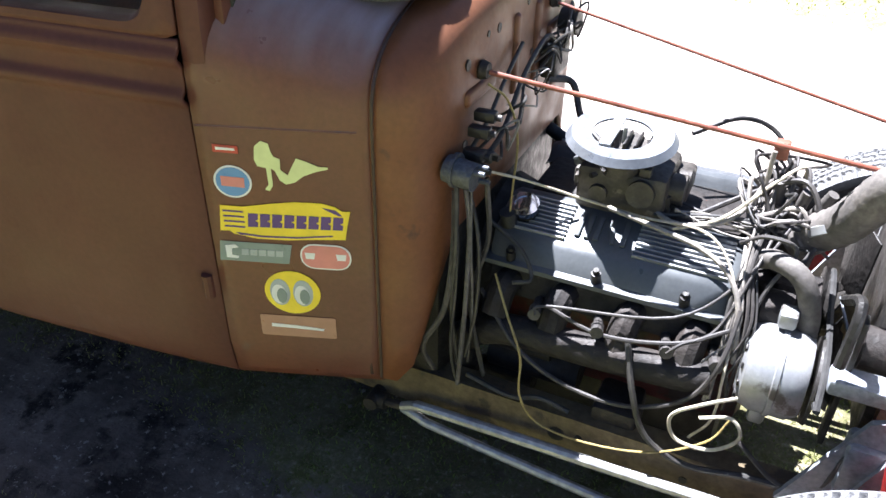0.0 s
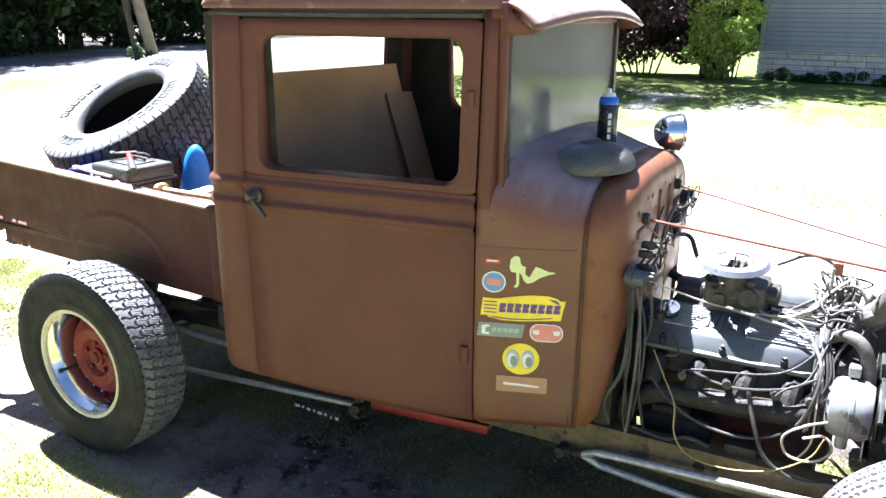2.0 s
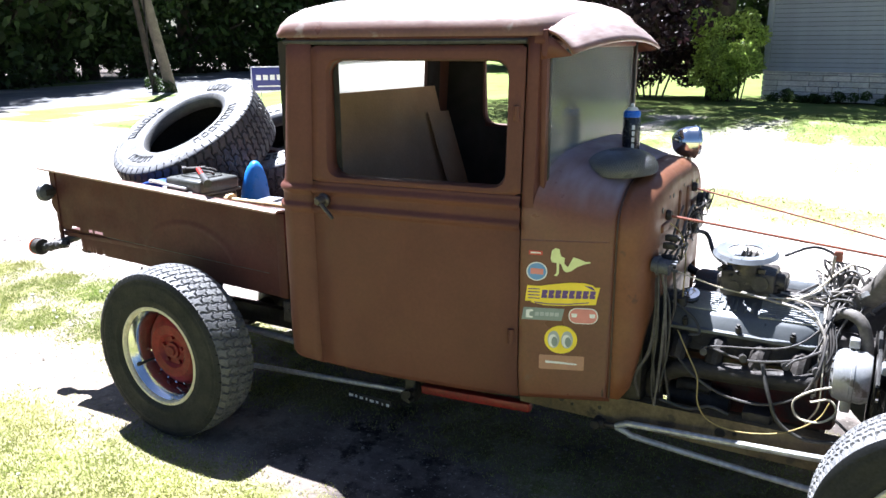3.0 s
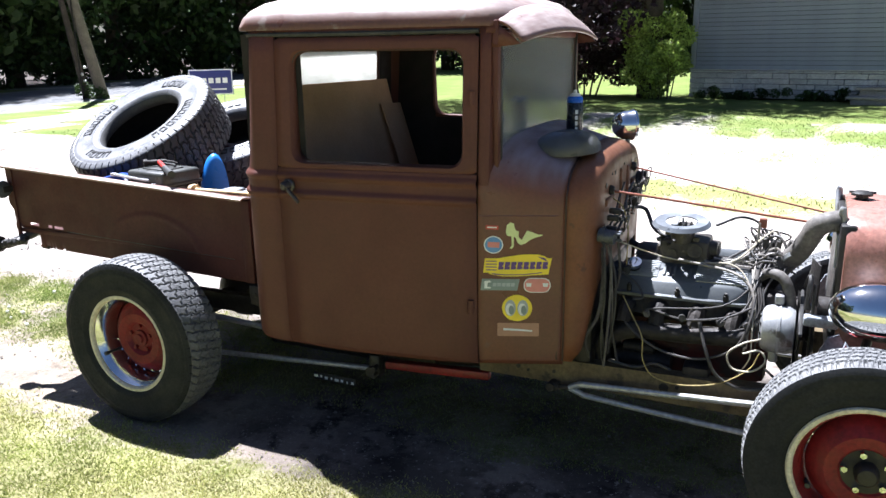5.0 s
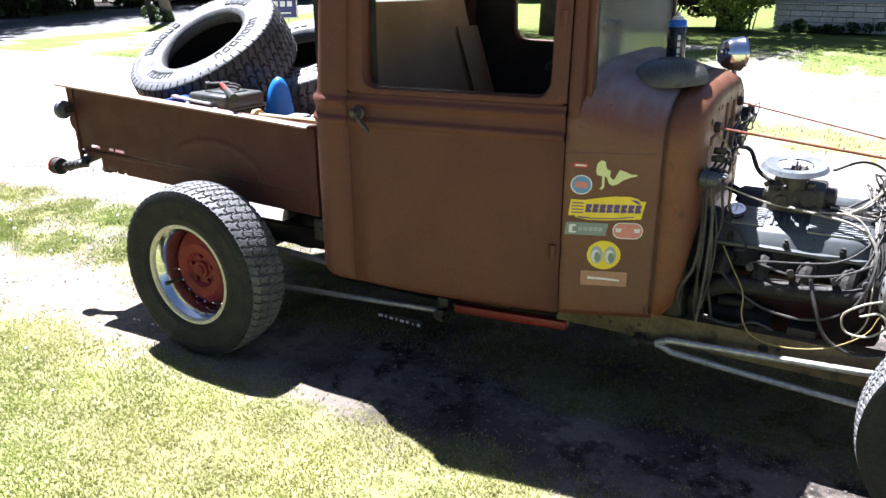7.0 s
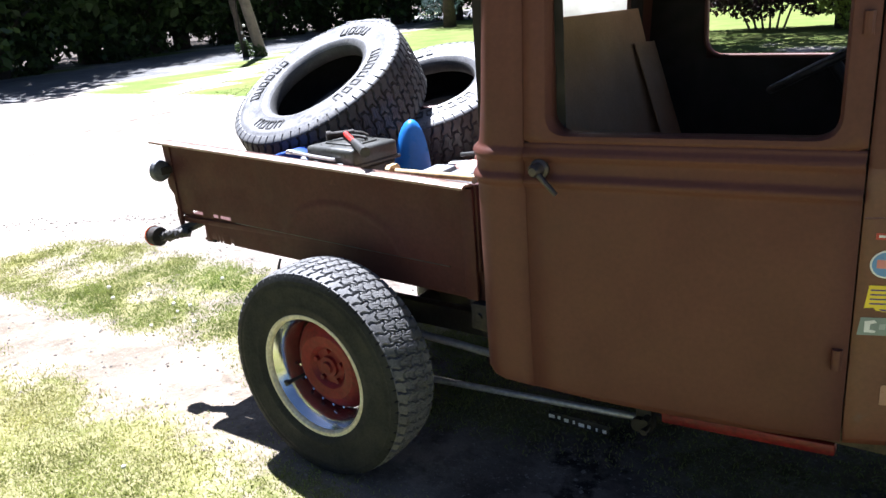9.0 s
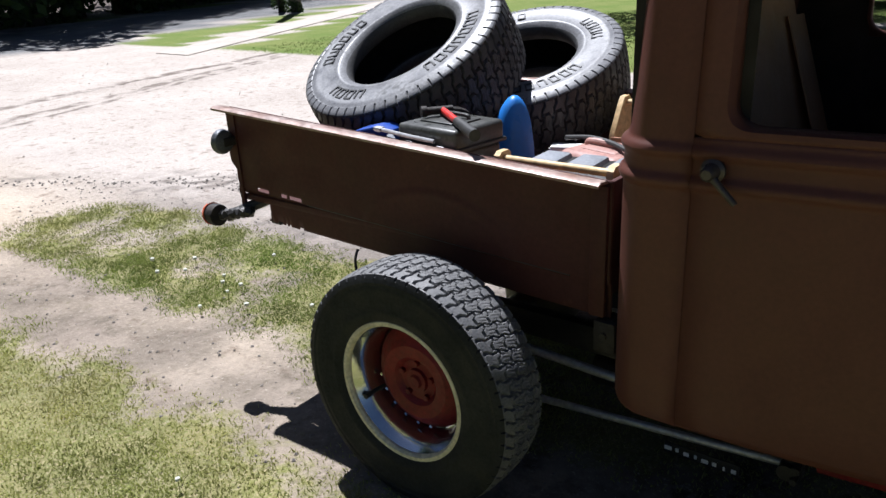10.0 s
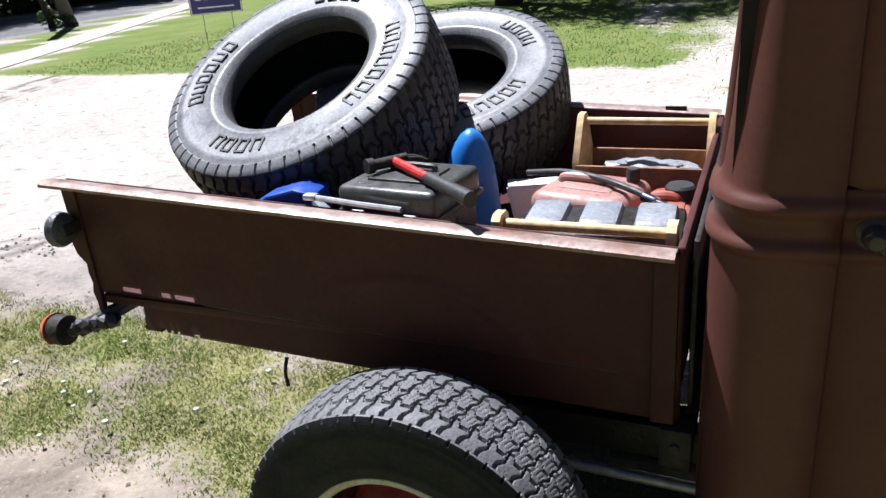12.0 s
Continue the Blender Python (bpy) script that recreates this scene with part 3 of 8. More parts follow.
    tube(bm, [(x, sy(side_y(x) + 0.023, s), 1.576 + 0.008 * (x + 1.3) ** 2) for x in (-1.80, -1.6, -1.3, -1.0, -0.93)], 0.0085)
    part("drip_gap", bm, BLACK_RUBBER, truck, "dark gap under the drip rail")
    # front pillar beside the windscreen
    bm = B()
    skin(bm, [[(x, sy(side_y(DOOR_F) + max(0.0, body_profile(z)) + (x - DOOR_F) * 0.372 + 0.0045, s), z) for x in (DOOR_F + 0.0015, -0.912, -0.898)] + [(-0.890, sy(side_y(DOOR_F) + max(0.0, body_profile(z)) + 0.040, s), z)] for z in [1.0, 1.06, 1.11, 1.15, 1.2, 1.35, 1.5, EAVE]])
    part("front_pillar", bm, RUST, truck, solid=0.012, offset=0.0)
    bm = B()
    skin(bm, [[(x, sy(side_y(DOOR_F) + max(0.0, body_profile(z)) + 0.020, s), z) for x in (DOOR_F - 0.022, DOOR_F + 0.018)] for z in (0.44, 1.0, 1.3, 1.585)])
    part("door_seal", bm, BLACK_RUBBER, truck, solid=0.004)
    # hinges on the front edge
    for z, h in ((0.63, 0.05), (1.36, 0.045)):
        bm = B()
        y = side_y(DOOR_F) + body_profile(z)
        rod(bm, (DOOR_F - 0.022, sy(y - 0.010, s), z - h / 2), (DOOR_F - 0.022, sy(y - 0.010, s), z + h / 2), 0.011, 10)
        box(bm, (DOOR_F - 0.036, sy(y - 0.003, s), z), (0.03, 0.010, h * 0.8), 0.002)
        part("hinge", bm, RUST, door)
    # handle: boss, shaft and a lever that points down and forward
    bm = B()
    hx, hy, hz = -1.647, side_y(-1.647), 1.040
    lathe(bm, [(0.0, 0.0), (0.026, 0.0), (0.026, 0.008), (0.019, 0.014), (0.016, 0.036), (0.010, 0.044), (0.0, 0.045)], 20, Matrix.Translation((hx, sy(hy - 0.004, s), hz)) @ (Matrix.Rotation(math.pi, 4, "Z") if s == 1 else Matrix.Identity(4)))
    rod(bm, (hx - 0.012, sy(hy - 0.034, s), hz + 0.012), (hx + 0.058, sy(hy - 0.036, s), hz - 0.056), 0.0085, 12, 0.0065)
    part("door_handle", bm, WORN_STEEL, door, "worn metal lever handle")
    bm = B()
    rod(bm, (hx + 0.003, sy(hy + 0.006, s), hz - 0.072), (hx + 0.003, sy(hy - 0.003, s), hz - 0.072), 0.013, 14)
    part("lock", bm, BLACK_RUBBER, door, "empty black lock hole")


both(cab_panel)

# back wall with its window
bm = B()
wy0, wy1, wz0, wz1 = CY - 0.40, CY + 0.40, 1.24, 1.54
hole = round_rect(wy1 - wy0, wz1 - wz0, 0.05, 5, CY, (wz0 + wz1) / 2)
outer = []
for hy, hz in hole:
    cz = (wz0 + wz1) / 2
    dy, dz = abs(hy - CY) / 0.40, abs(hz - cz) / ((wz1 - wz0) / 2)
    k = max(dy, dz)
    outer.append((CY + math.copysign(0.515, hy - CY) * min(1, dy / k), cz + ((EAVE if hz > cz else 0.39) - cz) * min(1, dz / k)))
skin(bm, [[(REAR_X + rear_in(b * f + d * (1 - f)), a * f + c * (1 - f), b * f + d * (1 - f)) for (a, b), (c, d) in zip(hole, outer)] for f in (0.0, 0.5, 1.0)] + [[(REAR_X + rear_in(b) + 0.016, a, b) for a, b in hole]], closed=True)
part("back_wall", bm, RUST, truck, "cab back wall with a rear window", solid=0.010)
# near-black sheet over the brown back wall stands in for cab shade
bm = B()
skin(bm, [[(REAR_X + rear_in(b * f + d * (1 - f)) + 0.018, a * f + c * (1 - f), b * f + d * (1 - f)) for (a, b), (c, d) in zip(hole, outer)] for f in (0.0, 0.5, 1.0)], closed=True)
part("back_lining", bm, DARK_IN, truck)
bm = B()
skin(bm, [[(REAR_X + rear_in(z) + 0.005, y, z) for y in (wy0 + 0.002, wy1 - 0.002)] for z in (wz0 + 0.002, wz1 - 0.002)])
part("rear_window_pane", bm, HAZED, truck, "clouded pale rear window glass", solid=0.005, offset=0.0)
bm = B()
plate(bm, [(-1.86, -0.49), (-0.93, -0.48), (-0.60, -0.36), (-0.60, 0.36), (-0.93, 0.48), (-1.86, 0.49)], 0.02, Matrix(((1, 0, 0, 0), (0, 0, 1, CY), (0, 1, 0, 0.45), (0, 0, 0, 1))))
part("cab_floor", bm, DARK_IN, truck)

# roof: crowned skin on the cab's outline
bm = B()


def roof_ring(f, z, lift):
    pts = []
    c = Vector((-1.36, CY))
    n = 10
    near = [(REAR_X + 0.002, 1.035)] + [(REAR_X + 0.088 * (1 - math.cos(radians(a))), side_y(REAR_X + 0.088 * (1 - math.cos(radians(a)))) + 0.022) for a in range(0, 91, 15)] + [(x, side_y(x) + 0.022) for x in (-1.6, -1.4, -1.2, -1.0, -0.95)] + [(-0.90, 1.055), (-0.872, 1.10), (-0.862, 1.2), (-0.858, 1.35)]
    ring = near + [(-0.857, CY)] + [(x, 2 * CY - y) for x, y in near[::-1]] + [(REAR_X + 0.002, CY)]
    for x, y in ring:
        p = c + (Vector((x, y)) - c) * f
        pts.append((p.x, p.y, z + lift * (1 - 0.25 * abs(p.x + 1.36) / 0.5)))
    return pts


skin(bm, [roof_ring(f, z, l) for f, z, l in ((0.985, 1.592, 0), (1.012, 1.592, 0), (1.015, 1.604, 0), (0.995, 1.634, 0), (0.955, 1.662, 0), (0.88, 1.685, 0.005), (0.75, 1.703, 0.01), (0.5, 1.716, 0.018), (0.25, 1.722, 0.02), (0.02, 1.724, 0.02))], closed=True)
part("roof", bm, RUST_TOP, truck, "weathered roof skin with rounded edges, its top painted sunlit pale")
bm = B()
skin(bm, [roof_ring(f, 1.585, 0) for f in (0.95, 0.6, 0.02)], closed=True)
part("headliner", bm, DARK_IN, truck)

# sun visor over the windscreen: a sloping plate between closed ends
bm = B()
rows = []
for t in np.linspace(0, 1, 8):
    row = []
    for u in np.linspace(-1, 1, 25):
        q = abs(u) ** 2.6
        x = -0.874 + (0.086 + 0.022 * (1 - u * u)) * t
        z = (1.602 + 0.060 * (1 - q)) * (1 - t) + (1.536 + 0.034 * (1 - u * u)) * t + 0.012 * math.sin(math.pi * t)
        row.append((x, CY + 0.492 * u - 0.012 * u * (1 - t) ** 3, z))
    rows.append(row)
skin(bm, rows)
visor = part("sun_visor", bm, RUST_TOP, truck, "sloping painted metal sun visor", solid=0.009)
for s in (1, -1):
    bm = B()
    e = [(-0.888, sy(1.066, s), 1.598), (-0.874, sy(1.065, s), 1.594), (-0.850, sy(1.064, s), 1.580), (-0.792, sy(1.062, s), 1.533), (-0.84, sy(1.062, s), 1.528), (-0.893, sy(1.060, s), 1.522)]
    bm.faces.new([bm.verts.new(p) for p in e])
    part("visor_end", bm, RUST, visor, solid=0.006)

# windscreen: frame and glass
bm = B()
ws_w, ws_z0, ws_z1 = 0.475, 1.125, 1.565
for s in (1, -1):
    box(bm, (-0.880, CY - s * ws_w, (ws_z0 + ws_z1) / 2 + 0.02), (0.022, 0.028, ws_z1 - ws_z0 + 0.05), 0.004)
box(bm, (-0.880, CY, ws_z1), (0.022, 2 * ws_w, 0.03), 0.004)
screen = part("windscreen_frame", bm, RUST, truck)
bm = B()
box(bm, (-0.880, CY, (ws_z0 + ws_z1) / 2), (0.005, 2 * ws_w - 0.03, ws_z1 - ws_z0))
g = part("windscreen_glass", bm, GLASS, screen, "dusty flat windscreen glass")
g.visible_shadow = False
for s in (1, -1):
    bm = B()
    box(bm, (-0.870, CY - s * (ws_w - 0.014), (ws_z0 + ws_z1) / 2), (0.008, 0.014, ws_z1 - ws_z0), 0.002)
    part("rubber_strip", bm, BLACK_RUBBER, screen)


# pale strip added on the far pillar for light seen there, and a dark edge
bm = B()
box(bm, (-0.915, 2 * CY - 1.062, 1.37), (0.062, 0.010, 0.40), 0.003)
part("pillar_trim", bm, GREY_LIGHT, truck, "pale grey strip added for the light by the far pillar")
bm = B()
box(bm, (-0.957, 2 * CY - 1.064, 1.37), (0.016, 0.014, 0.40), 0.003)
part("pillar_seal", bm, BLACK_RUBBER, truck)

# cowl: top crowned between the pillars, rounded into the firewall
def cowl_section(x, w, h, zb, p, n=22):
    out = []
    for k in range(n + 1):
        a = math.pi * k / n
        c, s = math.cos(a), math.sin(a)
        out.append((x, CY - math.copysign(abs(c) ** (2 / p), c) * w, zb + (h - zb) * abs(s) ** (2 / p)))
    return out


def cowl_full(x, h, zb, p):
    w = CY - side_y(x)
    foot = [0.413, 0.43, 0.50, 0.62, 0.74, 0.86, 0.93]
    tuck = [0.012 * max(0.0, 1 - (z - 0.413) / 0.09) ** 2 for z in foot]
    return [(x, CY - w + t, z) for z, t in zip(foot, tuck)] + cowl_section(x, w, h, zb, p, 30) + [(x, CY + w - t, z) for z, t in reversed(list(zip(foot, tuck)))]


bm = B()
skin(bm, [cowl_full(x, h, zb, p) for x, h, zb, p in ((-0.9285, 1.225, 0.965, 4.2), (-0.90, 1.220, 0.965, 4.0), (-0.86, 1.212, 0.965, 3.8), (-0.80, 1.197, 0.965, 3.4), (-0.73, 1.179, 0.965, 3.1), (-0.668, 1.165, 0.965, 2.9), (-0.648, 1.160, 0.965, 2.9))])
near_cowl = part("cowl", bm, COWL, truck, "brown cowl with stickers on its sides", solid=0.010, offset=0.0, angle=60)
for s_ in (1, -1):                                       # faint pressed crease along the cowl side
    bm = B()
    tube(bm, [(x, sy(side_y(x) - 0.0042, s_), 0.962) for x in (-0.925, -0.85, -0.75, -0.67)], 0.0025, 6, 2)
    part("cowl_crease", bm, COWL, near_cowl)
bm = B()
FW = [(-0.650, 0.427), (-0.614, 0.421), (-0.586, 0.406), (-0.566, 0.380), (-0.555, 0.343), (-0.550, 0.295)]


def fw_section(x, w, n=26, z0=0.43):
    d = 0.427 - w
    top = cowl_section(x, w, 1.160 - d * 0.45, 0.965, 2.9, n)
    return [(x, CY - w, z0 + (0.965 - z0) * k / 6) for k in range(6)] + top + [(x, CY + w, z0 + (0.965 - z0) * k / 6) for k in range(5, -1, -1)]


vs = skin(bm, [fw_section(x, w, z0=z0) for (x, w), z0 in zip(FW, (0.43, 0.43, 0.47, 0.58, 0.68, 0.74))])
bm.faces.new(vs[-1])
firewall = part("firewall", bm, ORANGE, truck, "brown steel firewall with rounded edges, pressed ribs and holes", solid=0.010, offset=0.0)
for x in (-0.668, -0.645):
    bm = B()
    tube(bm, [(x, CY - (CY - p[1]) * 1.004, p[2] + 0.0015) for p in fw_section(x, 0.4275)], 0.0042, 6, 2)
    part("cowl_moulding", bm, BEAD, truck, "dark bead round the cowl")
for y, z, ly, lz in ((1.33, 0.985, 0.13, 0.03), (1.62, 0.985, 0.03, 0.17), (1.75, 0.99, 0.12, 0.028), (1.50, 0.995, 0.026, 0.16), (1.78, 0.86, 0.10, 0.026)):
    bm = B()
    box(bm, (-0.5462, y, z), (0.018, ly, lz), 0.0085, seg=3)
    part("pressed_rib", bm, ORANGE, firewall)
for y, z, r in ((1.275, 1.045, 0.010), (1.41, 1.072, 0.009), (1.27, 0.90, 0.010), (1.56, 1.082, 0.007), (1.69, 1.075, 0.008), (1.60, 0.97, 0.008), (1.36, 1.075, 0.006), (1.84, 1.0, 0.008)):
    bm = B()
    rod(bm, (-0.549, y, z), (-0.5435, y, z), r, 12)
    part("firewall_hole", bm, GREASE, firewall)
bm = B()
box(bm, (-0.545, 1.775, 1.045), (0.006, 0.035, 0.05), 0.002)
part("yellow_tag", bm, WIRE_YELLOW, firewall)
# toe board and transmission tunnel, dark, behind the engine
bm = B()
box(bm, (-0.60, CY, 0.565), (0.08, 0.68, 0.41), 0.03)
part("bell_housing_cover", bm, GREASE, truck)

# ---- wheels and tyres ----


def tyre_mesh(R, W, rb, kind, nth=448, pitch=56, lugs=4):
    """A tyre round the local y axis, outer face towards -y, with its tread cut in."""
    h = R - rb
    bead = 0.30 if W > 0.25 else 0.40
    toe = [(rb + 0.006, -0.24 * W), (rb, -0.29 * W), (rb + 0.002, -0.35 * W), (rb + 0.010, -0.43 * W)] if W > 0.25 else [(rb, -bead * W), (rb + 0.010, -0.455 * W)]
    prof = toe + [(rb + 0.030, -0.478 * W), (rb + 0.034, -0.488 * W), (rb + 0.042, -0.488 * W), (rb + 0.046, -0.482 * W),
            (rb + 0.45 * h, -0.5 * W), (rb + 0.64 * h, -0.497 * W), (rb + 0.67 * h, -0.503 * W), (rb + 0.71 * h, -0.495 * W), (rb + 0.775 * h, -0.486 * W), (rb + 0.79 * h, -0.492 * W), (rb + 0.88 * h, -0.476 * W), (rb + 0.94 * h, -0.455 * W), (R - 0.008, -0.436 * W)]
    us = np.linspace(-0.415, 0.415, 67 if kind == "block" else 45)
    full = prof + [(R - 0.010 * (abs(u) / 0.415) ** 4, u * W) for u in us] + [(r, -y) for r, y in prof[::-1]]
    outer = len(full)
    if W > 0.25:                                         # smooth inner casing
        full += [(rb + 0.012, 0.225 * W), (rb + 0.30 * h, 0.40 * W), (rb + 0.62 * h, 0.45 * W), (R - 0.034, 0.38 * W), (R - 0.024, 0.0), (R - 0.034, -0.38 * W), (rb + 0.62 * h, -0.45 * W), (rb + 0.30 * h, -0.40 * W), (rb + 0.012, -0.225 * W), (rb + 0.006, -0.24 * W)]
    a0, a1 = len(prof), len(prof) + len(us)
    lug0 = len(prof) - lugs
    co = []
    for i, (r, y) in enumerate(full):
        for k in range(nth):
            th = 2 * math.pi * k / nth
            d, inset = 0.0, 0.0
            u = y / (0.415 * W)
            ph = (k * pitch / nth) % 1.0
            if a0 <= i < a1:
                if kind == "block":                      # hooked blocks, parted by narrow stepped grooves
                    for j, c in enumerate((-0.52, 0.0, 0.52)):
                        z = 0.085 * max(-1.0, min(1.0, 2.6 * math.sin(2 * math.pi * (ph + 0.37 * j))))
                        d = max(d, 0.010 * clamp01((0.040 - abs(u - c - z)) / 0.016))
                    j = 0 if u < -0.52 else 1 if u < 0 else 2 if u < 0.52 else 3
                    v = (u - (-0.80, -0.26, 0.26, 0.80)[j]) / 0.27
                    q = (ph + 0.31 * j + 0.17 * max(-1.0, min(1.0, 2.2 * v)) + 0.03 * math.sin(7 * v)) % 1.0
                    wide = 0.075 if j in (1, 2) else 0.095 + 0.05 * clamp01((abs(u) - 0.75) * 4)
                    d = max(d, 0.010 * clamp01((wide - abs(q - 0.5)) / 0.045))
                    if d == 0.0 and j in (1, 2):         # fine cuts across each block
                        q = (ph * 4 + 0.31 * j + 0.8 * v) % 1.0
                        d = 0.0022 if q < 0.22 and abs(v) < 0.6 else 0.0
                else:                                    # highway ribs with fine slots
                    for c in (-0.60, -0.20, 0.20, 0.60):
                        if abs(u - c - 0.03 * math.sin(2 * math.pi * ph * 2)) < 0.055:
                            d = 0.008
                    if abs(u) > 0.66 and ph < 0.20:
                        d = 0.006
                    elif d == 0.0 and (ph + 0.5 * u) % 1.0 < 0.14:
                        d = 0.004
            elif kind == "block" and (lug0 <= i < a0 or a1 <= i < a1 + lugs) and (ph + 0.02 + (0.44 if y > 0 else 0)) % 1 < 0.13:
                d, inset = 0.004, 0.006
            co.append(((r - d) * math.cos(th), y - math.copysign(inset, y), (r - d) * math.sin(th)))
    n = len(full)
    fs = [(i * nth + k, i * nth + (k + 1) % nth, (i + 1) * nth + (k + 1) % nth, (i + 1) * nth + k) for i in range(n - 1) for k in range(nth)]
    me = bpy.data.meshes.new("tyre")
    me.from_pydata(co, [], fs)
    me.shade_smooth()
    me.set_sharp_from_angle(angle=radians(38))
    side = [0 if a0 - 2 <= i < a1 + 1 or i < len(toe) - 1 or i > outer - 1 - len(toe) else 1 for i in range(n - 1) for k in range(nth)]
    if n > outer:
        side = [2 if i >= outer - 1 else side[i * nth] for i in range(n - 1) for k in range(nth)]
    me.polygons.foreach_set("material_index", side)
    return me


TYRE_REAR = tyre_mesh(0.354, 0.196, 0.200, "block", 928, 58, 2)
TYRE_REAR.materials.append(TREAD)
TYRE_REAR.materials.append(RUBBER)
TYRE_FRONT = tyre_mesh(0.337, 0.175, 0.200, "rib", 720, 60)
TYRE_FRONT.materials.append(TREAD)
TYRE_FRONT.materials.append(RUBBER)
# spares: sun painted into the pale sidewall, shade into the dark tread
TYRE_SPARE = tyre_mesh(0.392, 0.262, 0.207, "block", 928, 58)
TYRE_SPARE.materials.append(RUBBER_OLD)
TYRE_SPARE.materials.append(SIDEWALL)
# inner casing near black, so its colour holds the hollow's shade
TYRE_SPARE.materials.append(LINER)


def wheel(x, y, z, s, rear):
    """One road wheel: red steel centre; tyre, polished barrel, pale edge, cap, nuts and valve under it."""
    m = pose(x, y, z) if s == 1 else pose(x, y, z, 0, 0, 180)
    W = 0.196 if rear else 0.175
    lip = -0.084 if rear else -0.081
    deep = lip + (0.082 if rear else 0.040)
    bm = B()
    lathe(bm, [(0.0, deep - 0.012), (0.030, deep - 0.012), (0.036, deep - 0.004), (0.060, deep - 0.004), (0.075, deep - 0.018), (0.110, deep - 0.022), (0.130, deep - 0.010), (0.146, deep + 0.004), (0.160, deep + 0.022), (0.160, deep + 0.030), (0.0, deep + 0.030)], 48)
    w = part("wheel", bm, RED_WHEEL, truck, "faded red steel wheel" + (" with a deep polished rim" if rear else " with a pale trim ring"), m=m)
    part("tyre", None, None, w, "black tyre with a deep block tread" if rear else "narrow black ribbed tyre", local=True, mesh=TYRE_REAR if rear else TYRE_FRONT)
    bm = B()
    lathe(bm, [(0.205, lip + 0.004), (0.196, lip + 0.002), (0.191, lip + 0.012), (0.180, lip + 0.022), (0.170, lip + 0.05), (0.163, deep + 0.030), (0.163, W * 0.42), (0.20, W * 0.44), (0.205, W * 0.40)], 64, close=True)
    part("rim", bm, RIM if rear else RED_WHEEL, w, "polished metal rim barrel" if rear else "", local=True)
    bm = B()
    lathe(bm, [(0.212, lip), (0.208, lip - 0.006), (0.198, lip - 0.006), (0.192, lip + 0.002), (0.192, lip + 0.010), (0.212, lip + 0.012)], 64, close=True)
    part("trim_ring", bm, CREAM, w, "cream-coloured rim edge", local=True)
    bm = B()
    if rear:
        lathe(bm, [(0.0, deep - 0.024), (0.018, deep - 0.024), (0.022, deep - 0.016), (0.034, deep - 0.014), (0.036, deep), (0.0, deep)], 24)
        part("hub_centre", bm, RED_WHEEL, w, local=True)
        for k in range(5):
            bm = B()
            a = 2 * math.pi * k / 5 + 0.3
            rod(bm, (0.054 * math.cos(a), deep + 0.004, 0.054 * math.sin(a)), (0.054 * math.cos(a), deep - 0.016, 0.054 * math.sin(a)), 0.009, 6)
            part("lug_nut", bm, RED_WHEEL, w, local=True)
        for k in range(10):
            bm = B()
            a = 2 * math.pi * k / 10 + 3.5
            if k < 6:
                rod(bm, (0.150 * math.cos(a * 0.5 + 1.6), deep + 0.012, 0.150 * math.sin(a * 0.5 + 1.6)), (0.150 * math.cos(a * 0.5 + 1.6), deep + 0.002, 0.150 * math.sin(a * 0.5 + 1.6)), 0.005, 8)
                part("rivet", bm, CHROME, w, local=True)
            else:
                bm.free()
    else:
        lathe(bm, [(0.0, deep - 0.052), (0.024, deep - 0.050), (0.032, deep - 0.040), (0.034, deep - 0.012), (0.078, deep - 0.012), (0.080, deep), (0.0, deep)], 32)
        part("hub_centre", bm, GREASE, w, "greasy black hub", local=True)
        for k in range(5):
            bm = B()
            a = 2 * math.pi * k / 5 + 0.55
            rod(bm, (0.058 * math.cos(a), deep - 0.008, 0.058 * math.sin(a)), (0.058 * math.cos(a), deep - 0.030, 0.058 * math.sin(a)), 0.0095, 6)
            part("lug_nut", bm, CHROME, w, "bright wheel nut", local=True)
    bm = B()
    rod(bm, (-0.150, deep + 0.02, -0.075), (-0.146, lip + 0.012, -0.070), 0.0055, 8)
    rod(bm, (-0.146, lip + 0.028, -0.070), (-0.146, lip + 0.010, -0.070), 0.008, 8)
    part("valve_stem", bm, BLACK_RUBBER, w, local=True)
    return w


RX, FX = -2.393, 0.318
for s in (1, -1):
    wheel(RX, sy(0.851, s), 0.357, s, True)
    wheel(FX, sy(0.945, s), 0.337, s, False)

